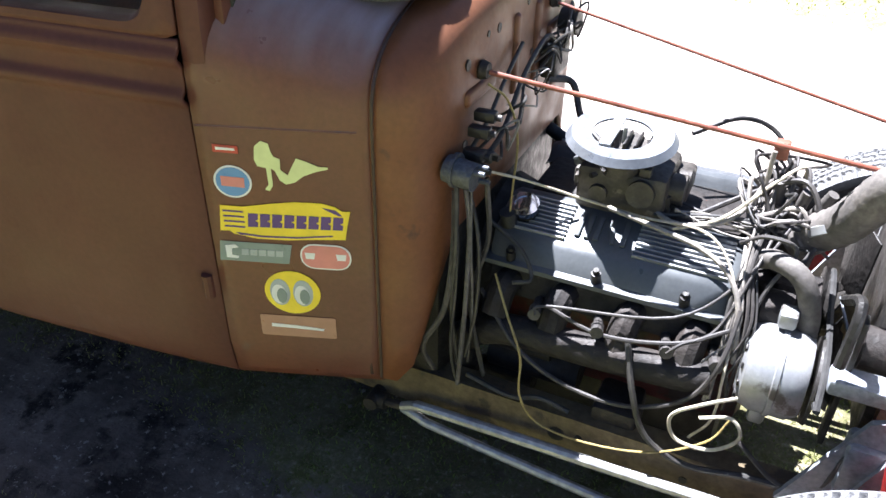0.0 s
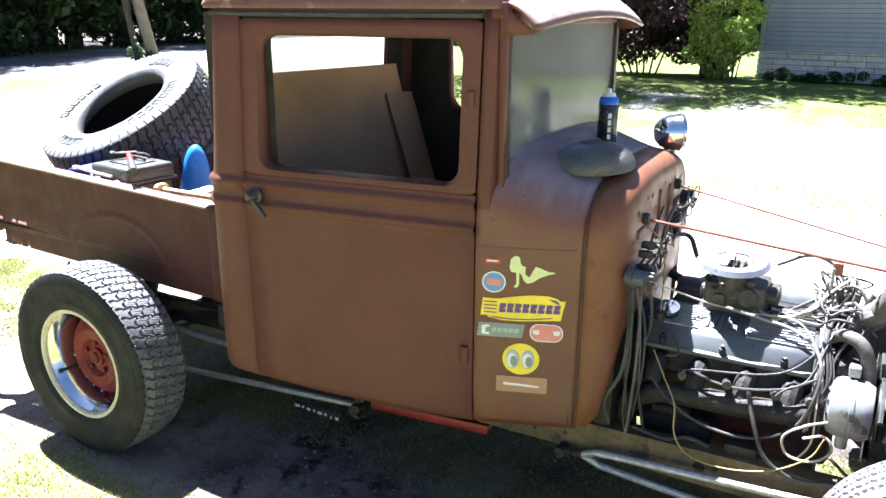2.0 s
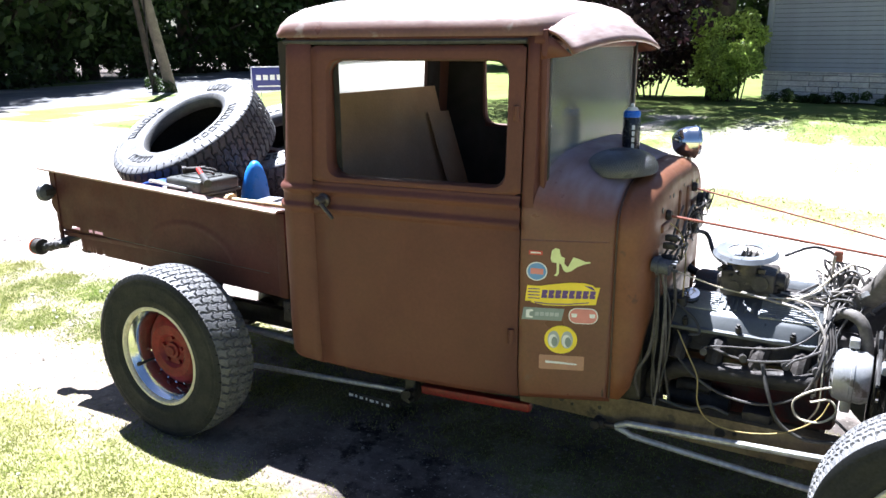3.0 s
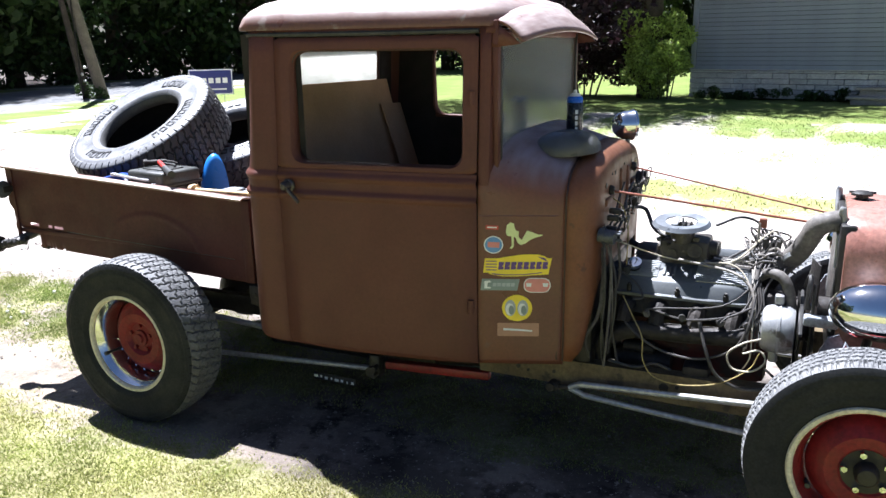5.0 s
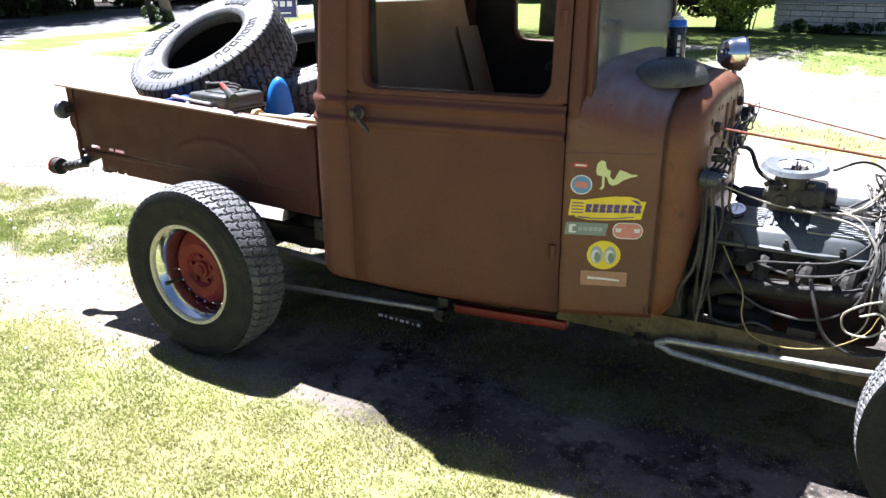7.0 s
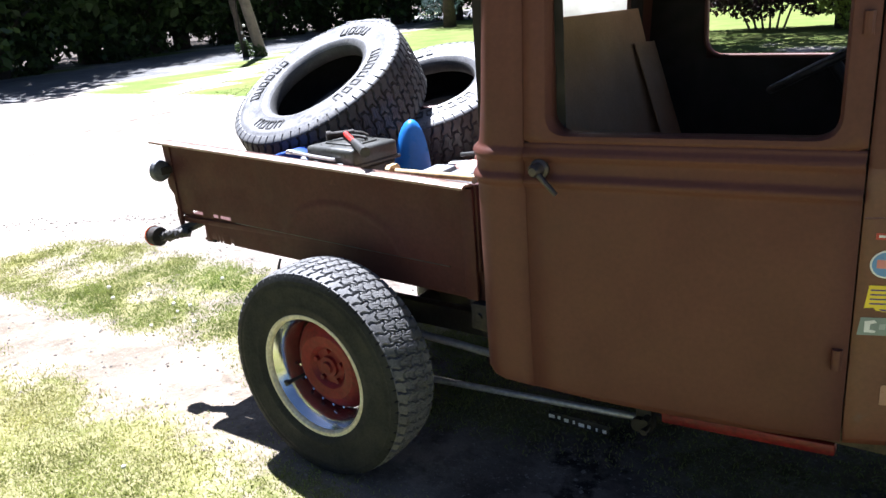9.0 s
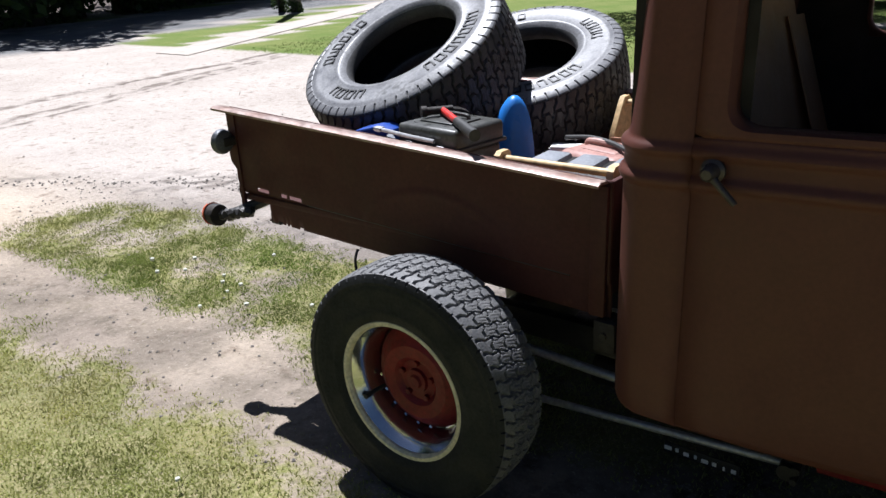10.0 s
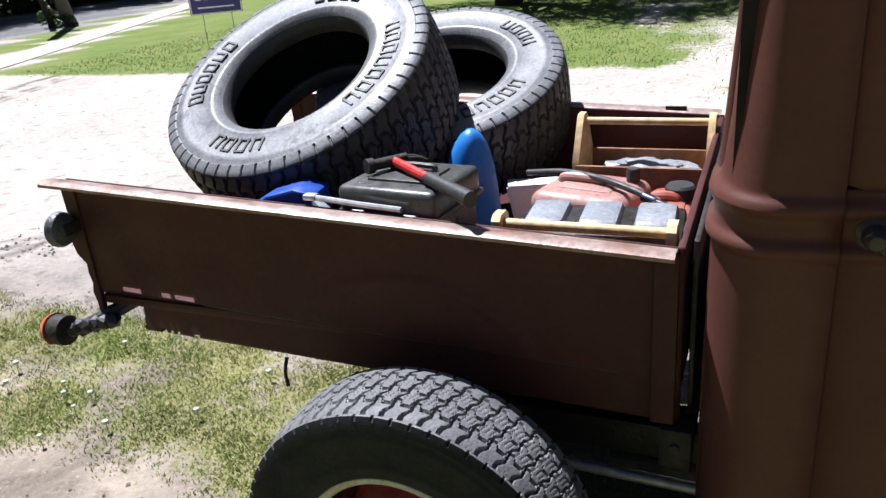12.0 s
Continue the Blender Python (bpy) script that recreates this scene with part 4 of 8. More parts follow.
# ---- chassis ----
for s in (1, -1):
    y = sy(1.232, s)
    bm = B()
    box(bm, (-1.99, y, 0.42), (1.50, 0.045, 0.085), 0.008)
    part("rear_frame_rail", bm, GREASE, truck)
    bm = B()
    box(bm, (-1.19, sy(1.215, s), 0.266), (0.46, 0.04, 0.034), 0.006, Matrix.Translation((-1.19, 0, 0.266)) @ Matrix.Rotation(radians(-3.5), 4, "Y") @ Matrix.Translation((1.19, 0, -0.266)))
    part("red_sill_rail", bm, RED, truck, "bright red chassis rail")
    bm = B()
    rail = [(-1.0, 0.300, 0.385), (-0.75, 0.300, 0.395), (-0.3, 0.295, 0.402), (0.1, 0.295, 0.405), (0.40, 0.31, 0.405)]
    w = 0.05
    skin(bm, [[(x, sy(1.205 - 0.0, s), z0), (x, sy(1.205, s), z1), (x, sy(1.205 + w, s), z1), (x, sy(1.205 + w, s), z0)] for x, z0, z1 in rail], closed=True)
    khaki = part("front_frame_rail", bm, KHAKI, truck, "khaki painted chassis rail with bolt holes")
    for x, z, r in ((-0.84, 0.345, 0.009), (-0.80, 0.335, 0.006), (-0.70, 0.345, 0.007), (-0.30, 0.352, 0.017), (-0.255, 0.36, 0.007), (-0.05, 0.345, 0.008), (0.08, 0.355, 0.007)):
        bm = B()
        rod(bm, (x, sy(1.206, s), z), (x, sy(1.2028, s), z), r, 14)
        part("bolt_hole", bm, GREASE, khaki)
    # hairpin rods to the front axle
    bm = B()
    rod(bm, (-0.695, sy(1.18, s), 0.300), (-0.672, sy(1.18, s), 0.300), 0.019, 14)
    rod(bm, (-0.70, sy(1.155, s), 0.300), (-0.70, sy(1.215, s), 0.300), 0.016, 14)
    rod(bm, (-0.675, sy(1.18, s), 0.300), (-0.63, sy(1.18, s), 0.302), 0.010, 10)
    hair = part("rod_end", bm, IRON, truck)
    bm = B()
    tube(bm, [(-0.632, sy(1.18, s), 0.302), (-0.60, sy(1.178, s), 0.318), (-0.555, sy(1.176, s), 0.326), (-0.2, sy(1.165, s), 0.350), (0.27, sy(1.15, s), 0.385)], 0.0115, 10)
    tube(bm, [(-0.632, sy(1.18, s), 0.300), (-0.59, sy(1.178, s), 0.288), (-0.545, sy(1.176, s), 0.280), (-0.2, sy(1.165, s), 0.262), (0.27, sy(1.15, s), 0.245)], 0.0105, 10)
    part("hairpin_rod", bm, DULL_CHROME, truck, "dull chrome forked radius rod")
    # rear ladder bar
    bm = B()
    rod(bm, (-2.37, sy(1.20, s), 0.165), (-1.50, sy(1.230, s), 0.212), 0.0115, 12)
    rod(bm, (-2.37, sy(1.17, s), 0.365), (-1.66, sy(1.20, s), 0.315), 0.0135, 12)
    part("ladder_bar", bm, DULL_CHROME, truck, "dull chrome rear radius bar")
    bm = B()
    box(bm, (-1.475, sy(1.225, s), 0.235), (0.05, 0.05, 0.10), 0.008)
    rod(bm, (-1.485, sy(1.18, s), 0.215), (-1.485, sy(1.27, s), 0.215), 0.022, 14)
    rod(bm, (-1.460, sy(1.165, s), 0.238), (-1.460, sy(1.20, s), 0.238), 0.012, 6)
    rod(bm, (-1.462, sy(1.165, s), 0.205), (-1.462, sy(1.20, s), 0.205), 0.010, 6)
    part("bar_bracket", bm, GREASE, truck)
    # rear axle end, spring and body mounts
    bm = B()
    box(bm, (-1.918, sy(1.06, s), 0.545), (0.060, 0.075, 0.085), 0.005)
    rod(bm, (-1.918, sy(1.024, s), 0.550), (-1.918, sy(1.016, s), 0.550), 0.010, 6)
    box(bm, (-1.918, sy(1.15, s), 0.49), (0.05, 0.16, 0.05), 0.005)
    part("body_mount", bm, IRON, truck, "rusty steel body mount")
bm = B()
rod(bm, (RX, 0.90, 0.37), (RX, 2 * CY - 0.90, 0.37), 0.045, 16)
bmesh.ops.create_uvsphere(bm, u_segments=20, v_segments=12, radius=0.14, matrix=pose(RX, CY, 0.37))
for s in (1, -1):
    rod(bm, (-2.52, sy(1.16, s), 0.30), (-2.47, sy(1.20, s), 0.62), 0.032, 14)
part("rear_axle", bm, GREASE, truck, "greasy black rear axle with shock absorbers")
bm = B()
tube(bm, [(FX, 1.04, 0.333), (FX, 1.12, 0.32), (FX, 1.25, 0.265), (FX, CY, 0.25), (FX, 1.85, 0.265), (FX, 1.98, 0.32), (FX, 2.06, 0.333)], 0.026, 12)
part("front_axle", bm, GREASE, truck, "dropped black beam front axle")
bm = B()
rod(bm, (-2.1, 1.38, 0.24), (-1.25, 1.38, 0.24), 0.055, 18)
rod(bm, (-1.25, 1.38, 0.24), (-0.4, 1.36, 0.33), 0.026, 12)
part("exhaust_pipe", bm, GREASE, truck, "sooty exhaust pipe and silencer")
bm = B()
box(bm, (-1.0, CY, 0.36), (0.55, 0.22, 0.20), 0.05)
part("gearbox", bm, GREASE, truck)
bm = B()
box(bm, (-1.45, 1.36, 0.28), (0.30, 0.12, 0.05), 0.015)
part("red_floor_brace", bm, RED, truck)

# white chips on an added dark strap stand in for spots of sunlight
strap_w = (0.022, 0.010, 0.016, 0.008, 0.020, 0.012, 0.006, 0.014)
bm = B()
box(bm, (-1.727, 1.279, 0.103), (0.215, 0.006, 0.034), 0.001)
strap = part("slotted_strap", bm, GREASE, truck, "low dark strap added to carry painted spots of sunlight")
for k, w in enumerate(strap_w):
    bm = B()
    box(bm, (-1.822 + 0.027 * k, 1.2745, 0.104 - 0.0012 * k + 0.002 * (k % 2)), (w, 0.003, 0.012), 0.001)
    part("bare_spot", bm, WHITE, strap)

# ---- the bed ----
BED_F, BED_R, BED_Y = -1.915, -3.335, 1.045


def bed_top(x):
    return 0.952 + (BED_F - x) * 0.047


def bed_low(x):
    return 0.585 + (BED_F - x) * 0.03


def bed_side(s):
    xs = np.linspace(BED_F, BED_R, 143)
    bm = B()
    rows = []
    zs = [0.0, 0.02, 0.10, 0.22, 0.26, 0.272, 0.308] + [0.33 + 0.02 * k for k in range(32)] + [0.96, 0.98, 1.0]
    for f in zs:
        row = []
        for x in xs:
            z = bed_low(x) + f * (bed_top(x) - bed_low(x))
            off = 0.014 if f < 0.27 else 0.0            # lower skirt stands in behind the crease
            d = math.hypot((x + 2.47) / 0.27, (z - 0.66) / 0.175)
            if z > 0.69 and abs(d - 1) < 0.12:           # faint pressed wheel-arch bead
                off -= 0.005 * (1 - (abs(d - 1) / 0.12) ** 2) ** 2
            if z > 0.69 and d < 0.9:
                off -= 0.002
            row.append((x, sy(BED_Y + off, s), z))
        rows.append(row)
    vs = skin(bm, rows)
    # slits rusted through along the crease
    gone = [f for f in bm.faces if any(a < f.calc_center_median().x < b for a, b in ((-3.24, -3.19), (-3.125, -3.10), (-3.085, -3.03))) and 0.272 < (f.calc_center_median().z - bed_low(f.calc_center_median().x)) / (bed_top(f.calc_center_median().x) - bed_low(f.calc_center_median().x)) < 0.308]
    rag = random.Random(3)
    for f in bm.faces:                                   # the skirt is eaten away at the rear end
        c = f.calc_center_median()
        g = (c.z - bed_low(c.x)) / (bed_top(c.x) - bed_low(c.x))
        if f not in gone and c.x < -3.215 + 0.02 * rag.random() and g < 0.22:
            gone.append(f)
        elif f not in gone and c.x < -3.05 and g < 0.015 and rag.random() < 0.5:
            gone.append(f)
    bmesh.ops.delete(bm, geom=gone, context="FACES")
    side = part("bed_side", bm, RUST_BED, truck, "rusty brown pressed steel bed side", solid=0.004, offset=0.0, angle=50)
    # flared top flange
    bm = B()
    sec = [(0.000, -0.006), (-0.012, 0.002), (-0.045, 0.006), (-0.058, 0.000), (-0.058, -0.007), (-0.044, -0.001), (-0.010, -0.006)]
    rows = []
    for x in np.linspace(BED_F - 0.012, BED_R - 0.03, 24):
        rows.append([(x, sy(BED_Y + a, s), bed_top(x) + b) for a, b in sec])
    vs = skin(bm, rows, closed=True)
    for r in (vs[0], vs[-1]):
        bm.faces.new(r)
    part("bed_rail", bm, BARE_TOP, side, "scuffed flared top rail")
    # rear corner post, its edge eaten by rust
    bm = B()
    pts = [(BED_R + 0.02, bed_low(BED_R) + 0.03), (BED_R + 0.02, bed_top(BED_R) - 0.005)]
    rnd = random.Random(5)
    for k in range(14):
        z = bed_top(BED_R) - 0.01 - k * 0.026
        pts.append((BED_R - 0.022 + rnd.uniform(-0.006, 0.006) + 0.0022 * k * (k > 7), z))
    plate(bm, pts, 0.012, Matrix.Translation((0, sy(BED_Y - 0.008, s) - (0.012 if s == -1 else 0), 0)))
    part("corner_post", bm, RUST_BED, side)
    bm = B()
    box(bm, (BED_F - 0.03, sy(BED_Y - 0.008, s), (bed_low(BED_F) + bed_top(BED_F)) / 2), (0.045, 0.016, bed_top(BED_F) - bed_low(BED_F) - 0.02), 0.005)
    part("front_post", bm, RUST_BED, side)
    # dark crease
    bm = B()
    for x0, x1 in ((-3.0, -2.03),):
        tube(bm, [(x, sy(BED_Y + 0.003, s), bed_low(x) + 0.268 * (bed_top(x) - bed_low(x))) for x in np.linspace(x0, x1, 8)], 0.0052, 6, 2)
    part("crease", bm, BLACK_RUBBER, side)
    # tail lamp on the post
    bm = B()
    lathe(bm, [(0.0, -0.020), (0.022, -0.018), (0.038, -0.010), (0.043, 0.0), (0.043, 0.010), (0.032, 0.016), (0.0, 0.018)], 24, Matrix.Translation((BED_R - 0.005, sy(BED_Y - 0.045, s), 0.905)) @ Matrix.Rotation(radians(90), 4, "Z"))
    lamp = part("tail_lamp", bm, MESH_GREY, truck, "round grey tail lamp housing")
    bm = B()
    box(bm, (BED_R + 0.012, sy(BED_Y - 0.03, s), 0.905), (0.012, 0.05, 0.03), 0.003)
    part("lamp_bracket", bm, IRON, lamp)
    # indicator lamp on an arm below
    bm = B()
    lathe(bm, [(0.0, -0.050), (0.020, -0.048), (0.034, -0.030), (0.040, 0.008), (0.038, 0.024), (0.0, 0.030)], 24, Matrix.Translation((-3.410, sy(0.975, s), 0.640)) @ Matrix.Rotation(radians(-90), 4, "Z"))
    ind = part("indicator_lamp", bm, IRON, truck, "small round lamp on a chain-like arm")
    bm = B()
    lathe(bm, [(0.0, 0.040), (0.026, 0.038), (0.037, 0.028), (0.041, 0.016), (0.0, 0.016)], 24, Matrix.Translation((-3.412, sy(0.975, s), 0.640)) @ Matrix.Rotation(radians(90), 4, "Z"))
    part("orange_lens", bm, ORANGE_LENS, ind, "orange-red lens")
    bm = B()
    rod(bm, (-3.395, sy(0.980, s), 0.638), (-3.27, sy(1.085, s), 0.672), 0.013, 8)
    rod(bm, (-3.37, sy(0.995, s), 0.632), (-3.25, sy(1.09, s), 0.690), 0.020, 8)
    for k in range(6):
        t = k / 6
        bmesh.ops.create_icosphere(bm, subdivisions=1, radius=0.023, matrix=pose(-3.385 + 0.12 * t, sy(0.985 + 0.05 * t, s), 0.638 + 0.02 * t, 40 * k, 20 * k, 0))
    part("lamp_arm", bm, GREASE, ind)


both(bed_side)
bm = B()
box(bm, ((BED_F + BED_R) / 2, CY, 0.700), (BED_F - BED_R - 0.02, 1.0, 0.022), 0.003)
part("bed_floor", bm, RUST_BED, truck)
bm = B()
box(bm, (BED_F - 0.008, CY, 0.80), (0.014, 0.995, 0.30), 0.003)
part("bed_front_wall", bm, RUST_BED, truck)
bm = B()
box(bm, (-1.900, CY, 0.70), (0.010, 0.93, 0.50), 0.002)
part("gap_panel", bm, GREASE, truck)
bm = B()
box(bm, (-2.05, 2 * CY - BED_Y + 0.02, 0.955), (0.06, 0.006, 0.035), 0.001)
part("stake_pocket", bm, GREASE, truck)
bm = B()
tube(bm, [(-2.80, 1.06, 0.60), (-2.80, 1.045, 0.57), (-2.795, 1.04, 0.535)], 0.005, 6)
part("hanging_bolt", bm, GREASE, truck)
bm = B()
for y in (1.25, CY, 1.85):
    box(bm, (-2.63, y, 0.66), (1.36, 0.05, 0.05), 0.005)
for x in (-2.2, -2.8, -3.2):
    box(bm, (x, CY, 0.63), (0.05, 0.96, 0.04), 0.004)
part("bed_bearers", bm, GREASE, truck)

# ---- engine bay ----
bm = B()
box(bm, (-0.24, CY, 0.46), (0.52, 0.30, 0.26), 0.03)
box(bm, (-0.24, CY, 0.35), (0.40, 0.22, 0.14), 0.03)
engine = part("engine_block", bm, BLOCK_RED, truck, "red V8 engine block, greasy and dirty")
for s in (1, -1):
    # cylinder head
    bm = B()
    plate(bm, [(1.315, 0.655), (1.45, 0.715), (1.49, 0.62), (1.36, 0.55), (1.30, 0.585)] if s == 1 else [(2 * CY - a, b) for a, b in ((1.315, 0.655), (1.45, 0.715), (1.49, 0.62), (1.36, 0.55), (1.30, 0.585))], 0.46, Matrix(((0, 1, 0, -0.495), (1, 0, 0, 0), (0, 0, 1, 0), (0, 0, 0, 1))))
    part("cylinder_head", bm, IRON, engine)
    # finned valve cover
    sec = [(1.292, 0.650), (1.291, 0.660), (1.304, 0.664), (1.320, 0.700), (1.332, 0.709), (1.424, 0.750), (1.440, 0.748), (1.452, 0.735), (1.462, 0.715)]
    bm = B()
    rows = []
    for x, k in ((-0.505, 0.55), (-0.500, 0.88), (-0.488, 1.0), (-0.06, 1.0), (-0.046, 0.88), (-0.040, 0.55)):
        c = (1.377, 0.69)
        rows.append([(x, sy(c[0] + (a - c[0]) * (k if 1.30 < a < 1.458 else 1), s), c[1] + (b - c[1]) * (k if b > 0.665 else 1)) for a, b in sec])
    vs = skin(bm, rows)
    for r in (vs[0], vs[-1]):
        bm.faces.new(r)
    d = Vector((0, sy(1.424, s) - sy(1.332, s), 0.041))
    o = Vector((0, sy(1.332, s), 0.709))
    nrm = Vector((0, -0.041 * s, 0.092)).normalized()
    fins = []
    for k in range(9):
        q = o + d * (0.10 + 0.80 * k / 8)
        for x0, x1 in ((-0.485, -0.365), (-0.235, -0.065)):
            a, b = q + Vector((x0, 0, 0)), q + Vector((x1, 0, 0))
            e = d.normalized() * 0.0026
            fins.append((a, b, e))
    part("valve_cover", bm, VALVE, engine, "finned cast aluminium valve cover")
    for a, b, e in fins:
        bm = B()
        tri = [[bm.verts.new(p + e - nrm * 0.001), bm.verts.new(p + e * 0.5 + nrm * 0.006), bm.verts.new(p - e * 0.5 + nrm * 0.006), bm.verts.new(p - e - nrm * 0.001)] for p in (a, b)]
        for j in range(3):
            bm.faces.new((tri[0][j], tri[0][j + 1], tri[1][j + 1], tri[1][j]))
        bm.faces.new(tri[0])
        bm.faces.new(tri[1])
        part("cover_fin", bm, FIN, engine)
    bm = B()                                             # raised badge, plain shapes
    for x, w in ((-0.345, 0.010), (-0.327, 0.010), (-0.309, 0.010), (-0.283, 0.008), (-0.258, 0.010)):
        m4 = Matrix.Translation(o + d * 0.5 + nrm * 0.003 + Vector((x, 0, 0))) @ Matrix.Rotation(math.atan2(0.041, 0.092) * s, 4, "X") @ Matrix.Rotation(radians(12) * (1 if w == 0.008 else 0), 4, "Z")
        box(bm, (0, 0, 0), (w, 0.055, 0.006), 0.001, m4)
    part("valve_cover_badge", bm, VALVE, engine)
    for x in (-0.455, -0.287, -0.125):
        bm = B()
        rod(bm, (x, sy(1.308, s), 0.652), (x, sy(1.300, s), 0.685), 0.0095, 12)
        rod(bm, (x, sy(1.302, s), 0.682), (x, sy(1.298, s), 0.694), 0.006, 6)
        part("cover_bolt", bm, GREASE, engine)
    # exhaust manifold: log with ports
    bm = B()
    tube(bm, [(-0.50, sy(1.27, s), 0.50), (-0.42, sy(1.255, s), 0.535), (-0.25, sy(1.25, s), 0.545), (-0.10, sy(1.25, s), 0.555), (-0.05, sy(1.255, s), 0.56)], 0.032, 12)
    tube(bm, [(-0.50, sy(1.27, s), 0.50), (-0.54, sy(1.28, s), 0.45), (-0.54, sy(1.30, s), 0.36)], 0.034, 12)
    part("exhaust_manifold", bm, IRON, engine, "rust-grey cast exhaust manifold")
    for x in (-0.45, -0.335, -0.205, -0.085):
        bm = B()
        tube(bm, [(x, sy(1.335, s), 0.610), (x - 0.01, sy(1.285, s), 0.608), (x - 0.015, sy(1.255, s), 0.56)], 0.028, 10)
        box(bm, (x, sy(1.322, s), 0.612), (0.075, 0.018, 0.06), 0.006)
        part("exhaust_port", bm, IRON, engine)
    for x in (-0.39, -0.27, -0.145, -0.06):
        bm = B()
        rod(bm, (x, sy(1.31, s), 0.585), (x + 0.01, sy(1.25, s), 0.605), 0.009, 10)
        rod(bm, (x + 0.01, sy(1.25, s), 0.605), (x + 0.015, sy(1.225, s), 0.61), 0.012, 10)
        part("spark_plug_boot", bm, WIRE_GREY, engine)
    # engine mount
    bm = B()
    box(bm, (-0.20, sy(1.275, s), 0.40), (0.09, 0.10, 0.07), 0.012)
    part("engine_mount", bm, IRON, engine)
bm = B()
box(bm, (-0.24, CY, 0.27), (0.46, 0.26, 0.14), 0.03)
box(bm, (-0.36, CY, 0.21), (0.20, 0.24, 0.08), 0.03)
part("oil_pan", bm, GREASE, engine)
bm = B()
rod(bm, (-0.61, CY, 0.50), (-0.49, CY, 0.48), 0.205, 28, 0.185)
part("bell_housing", bm, IRON, engine, "grimy cast bell housing")
bm = B()
rod(bm, (-0.50, 1.365, 0.385), (-0.30, 1.365, 0.385), 0.042, 18)
rod(bm, (-0.47, 1.335, 0.44), (-0.36, 1.335, 0.44), 0.022, 14)
part("starter_motor", bm, IRON, engine, "dirty starter motor")
bm = B()
box(bm, (-0.12, 1.80, 0.44), (0.14, 0.11, 0.16), 0.02)
rod(bm, (-0.12, 1.80, 0.50), (-0.62, 1.82, 0.74), 0.016, 12)
part("steering_box", bm, GREASE, engine)
bm = B()                                                 # oil filler with a bright twist cap
lathe(bm, [(0.0, -0.012), (0.020, -0.012), (0.026, -0.006), (0.026, 0.012), (0.0, 0.012)], 24, pose(-0.456, 1.372, 0.742, 90 + 24, 0, 0) @ Matrix.Rotation(math.pi, 4, "X"))
part("oil_cap_seat", bm, GREASE, engine)
bm = B()
m4 = pose(-0.456, 1.366, 0.752, -66, 0, 0)
lathe(bm, [(0.019, -0.004), (0.019, 0.010), (0.023, 0.014), (0.028, 0.010), (0.029, -0.004)], 28, m4, close=True)
lathe(bm, [(0.0, 0.004), (0.019, 0.004), (0.019, -0.002), (0.0, -0.002)], 20, m4)
part("oil_filler_cap", bm, CHROME, engine, "chrome twist-off oil cap")
bm = B()                                                 # breather grommet on the rear of the cover
rod(bm, (-0.478, 1.345, 0.715), (-0.480, 1.338, 0.745), 0.016, 14)
part("breather", bm, BLACK_RUBBER, engine)
# intake manifold, carburettor and the open air cleaner base
bm = B()
box(bm, (-0.27, CY, 0.715), (0.42, 0.17, 0.05), 0.015)
for x in (-0.43, -0.31, -0.19, -0.09):
    for s in (1, -1):
        box(bm, (x, sy(1.475, s), 0.70), (0.06, 0.08, 0.045), 0.012)
part("intake_manifold", bm, IRON, engine, "dirty cast intake manifold")
bm = B()
box(bm, (-0.29, 1.495, 0.785), (0.17, 0.15, 0.10), 0.012)
for k in range(9):
    box(bm, (-0.37 + 0.02 * k, 1.435 + 0.012 * (k % 3), 0.80 + 0.02 * ((k * 7) % 4)), (0.022, 0.02, 0.018 + 0.006 * (k % 3)), 0.003)
rod(bm, (-0.300, 1.455, 0.83), (-0.303, 1.448, 0.884), 0.044, 24)
box(bm, (-0.20, 1.53, 0.785), (0.05, 0.11, 0.05), 0.010)
box(bm, (-0.37, 1.52, 0.785), (0.045, 0.12, 0.045), 0.010)
for x, y in ((-0.21, 1.455), (-0.29, 1.45), (-0.36, 1.455)):
    rod(bm, (x, y, 0.75), (x, y - 0.015, 0.80), 0.012, 10)
    box(bm, (x + 0.02, y + 0.004, 0.79), (0.02, 0.012, 0.03), 0.003)
rod(bm, (-0.35, 1.44, 0.765), (-0.20, 1.44, 0.765), 0.005, 8)
for y_, z_, r_ in ((1.47, 0.80, 0.030), (1.53, 0.79, 0.024)):
    rod(bm, (-0.205, y_, z_), (-0.178, y_, z_), r_, 18)
rod(bm, (-0.25, 1.435, 0.80), (-0.25, 1.405, 0.805), 0.026, 18)
rod(bm, (-0.33, 1.435, 0.785), (-0.33, 1.410, 0.785), 0.018, 14)
rr_ = random.Random(17)
part("carburettor", bm, CARB, engine, "grimy four-barrel carburettor")
for k in range(16):
    bm = B()
    x, y, z = rr_.uniform(-0.40, -0.17), rr_.uniform(1.425, 1.46), rr_.uniform(0.745, 0.845)
    if k % 2:
        box(bm, (0, 0, 0), (rr_.uniform(0.012, 0.035), 0.014, rr_.uniform(0.010, 0.028)), 0.003, pose(x, y, z, 0, rr_.uniform(-30, 30), rr_.uniform(-20, 20)))
    else:
        rod(bm, (x, y, z), (x + rr_.uniform(-0.03, 0.03), y - 0.012, z + rr_.uniform(-0.02, 0.02)), rr_.uniform(0.004, 0.010), 8)
    part("carb_linkage", bm, (ALU, IRON, GREASE, VALVE)[k % 4], engine)
bm = B()
m4 = pose(-0.306, 1.445, 0.902, 97, 0, 0) @ Matrix.Diagonal((0.93, 0.7, 0.93, 1))
lathe(bm, [(0.060, 0.0), (0.060, -0.006), (0.066, -0.010), (0.080, -0.004), (0.098, -0.006), (0.108, -0.016), (0.111, -0.015), (0.100, 0.004)], 40, m4, close=True)
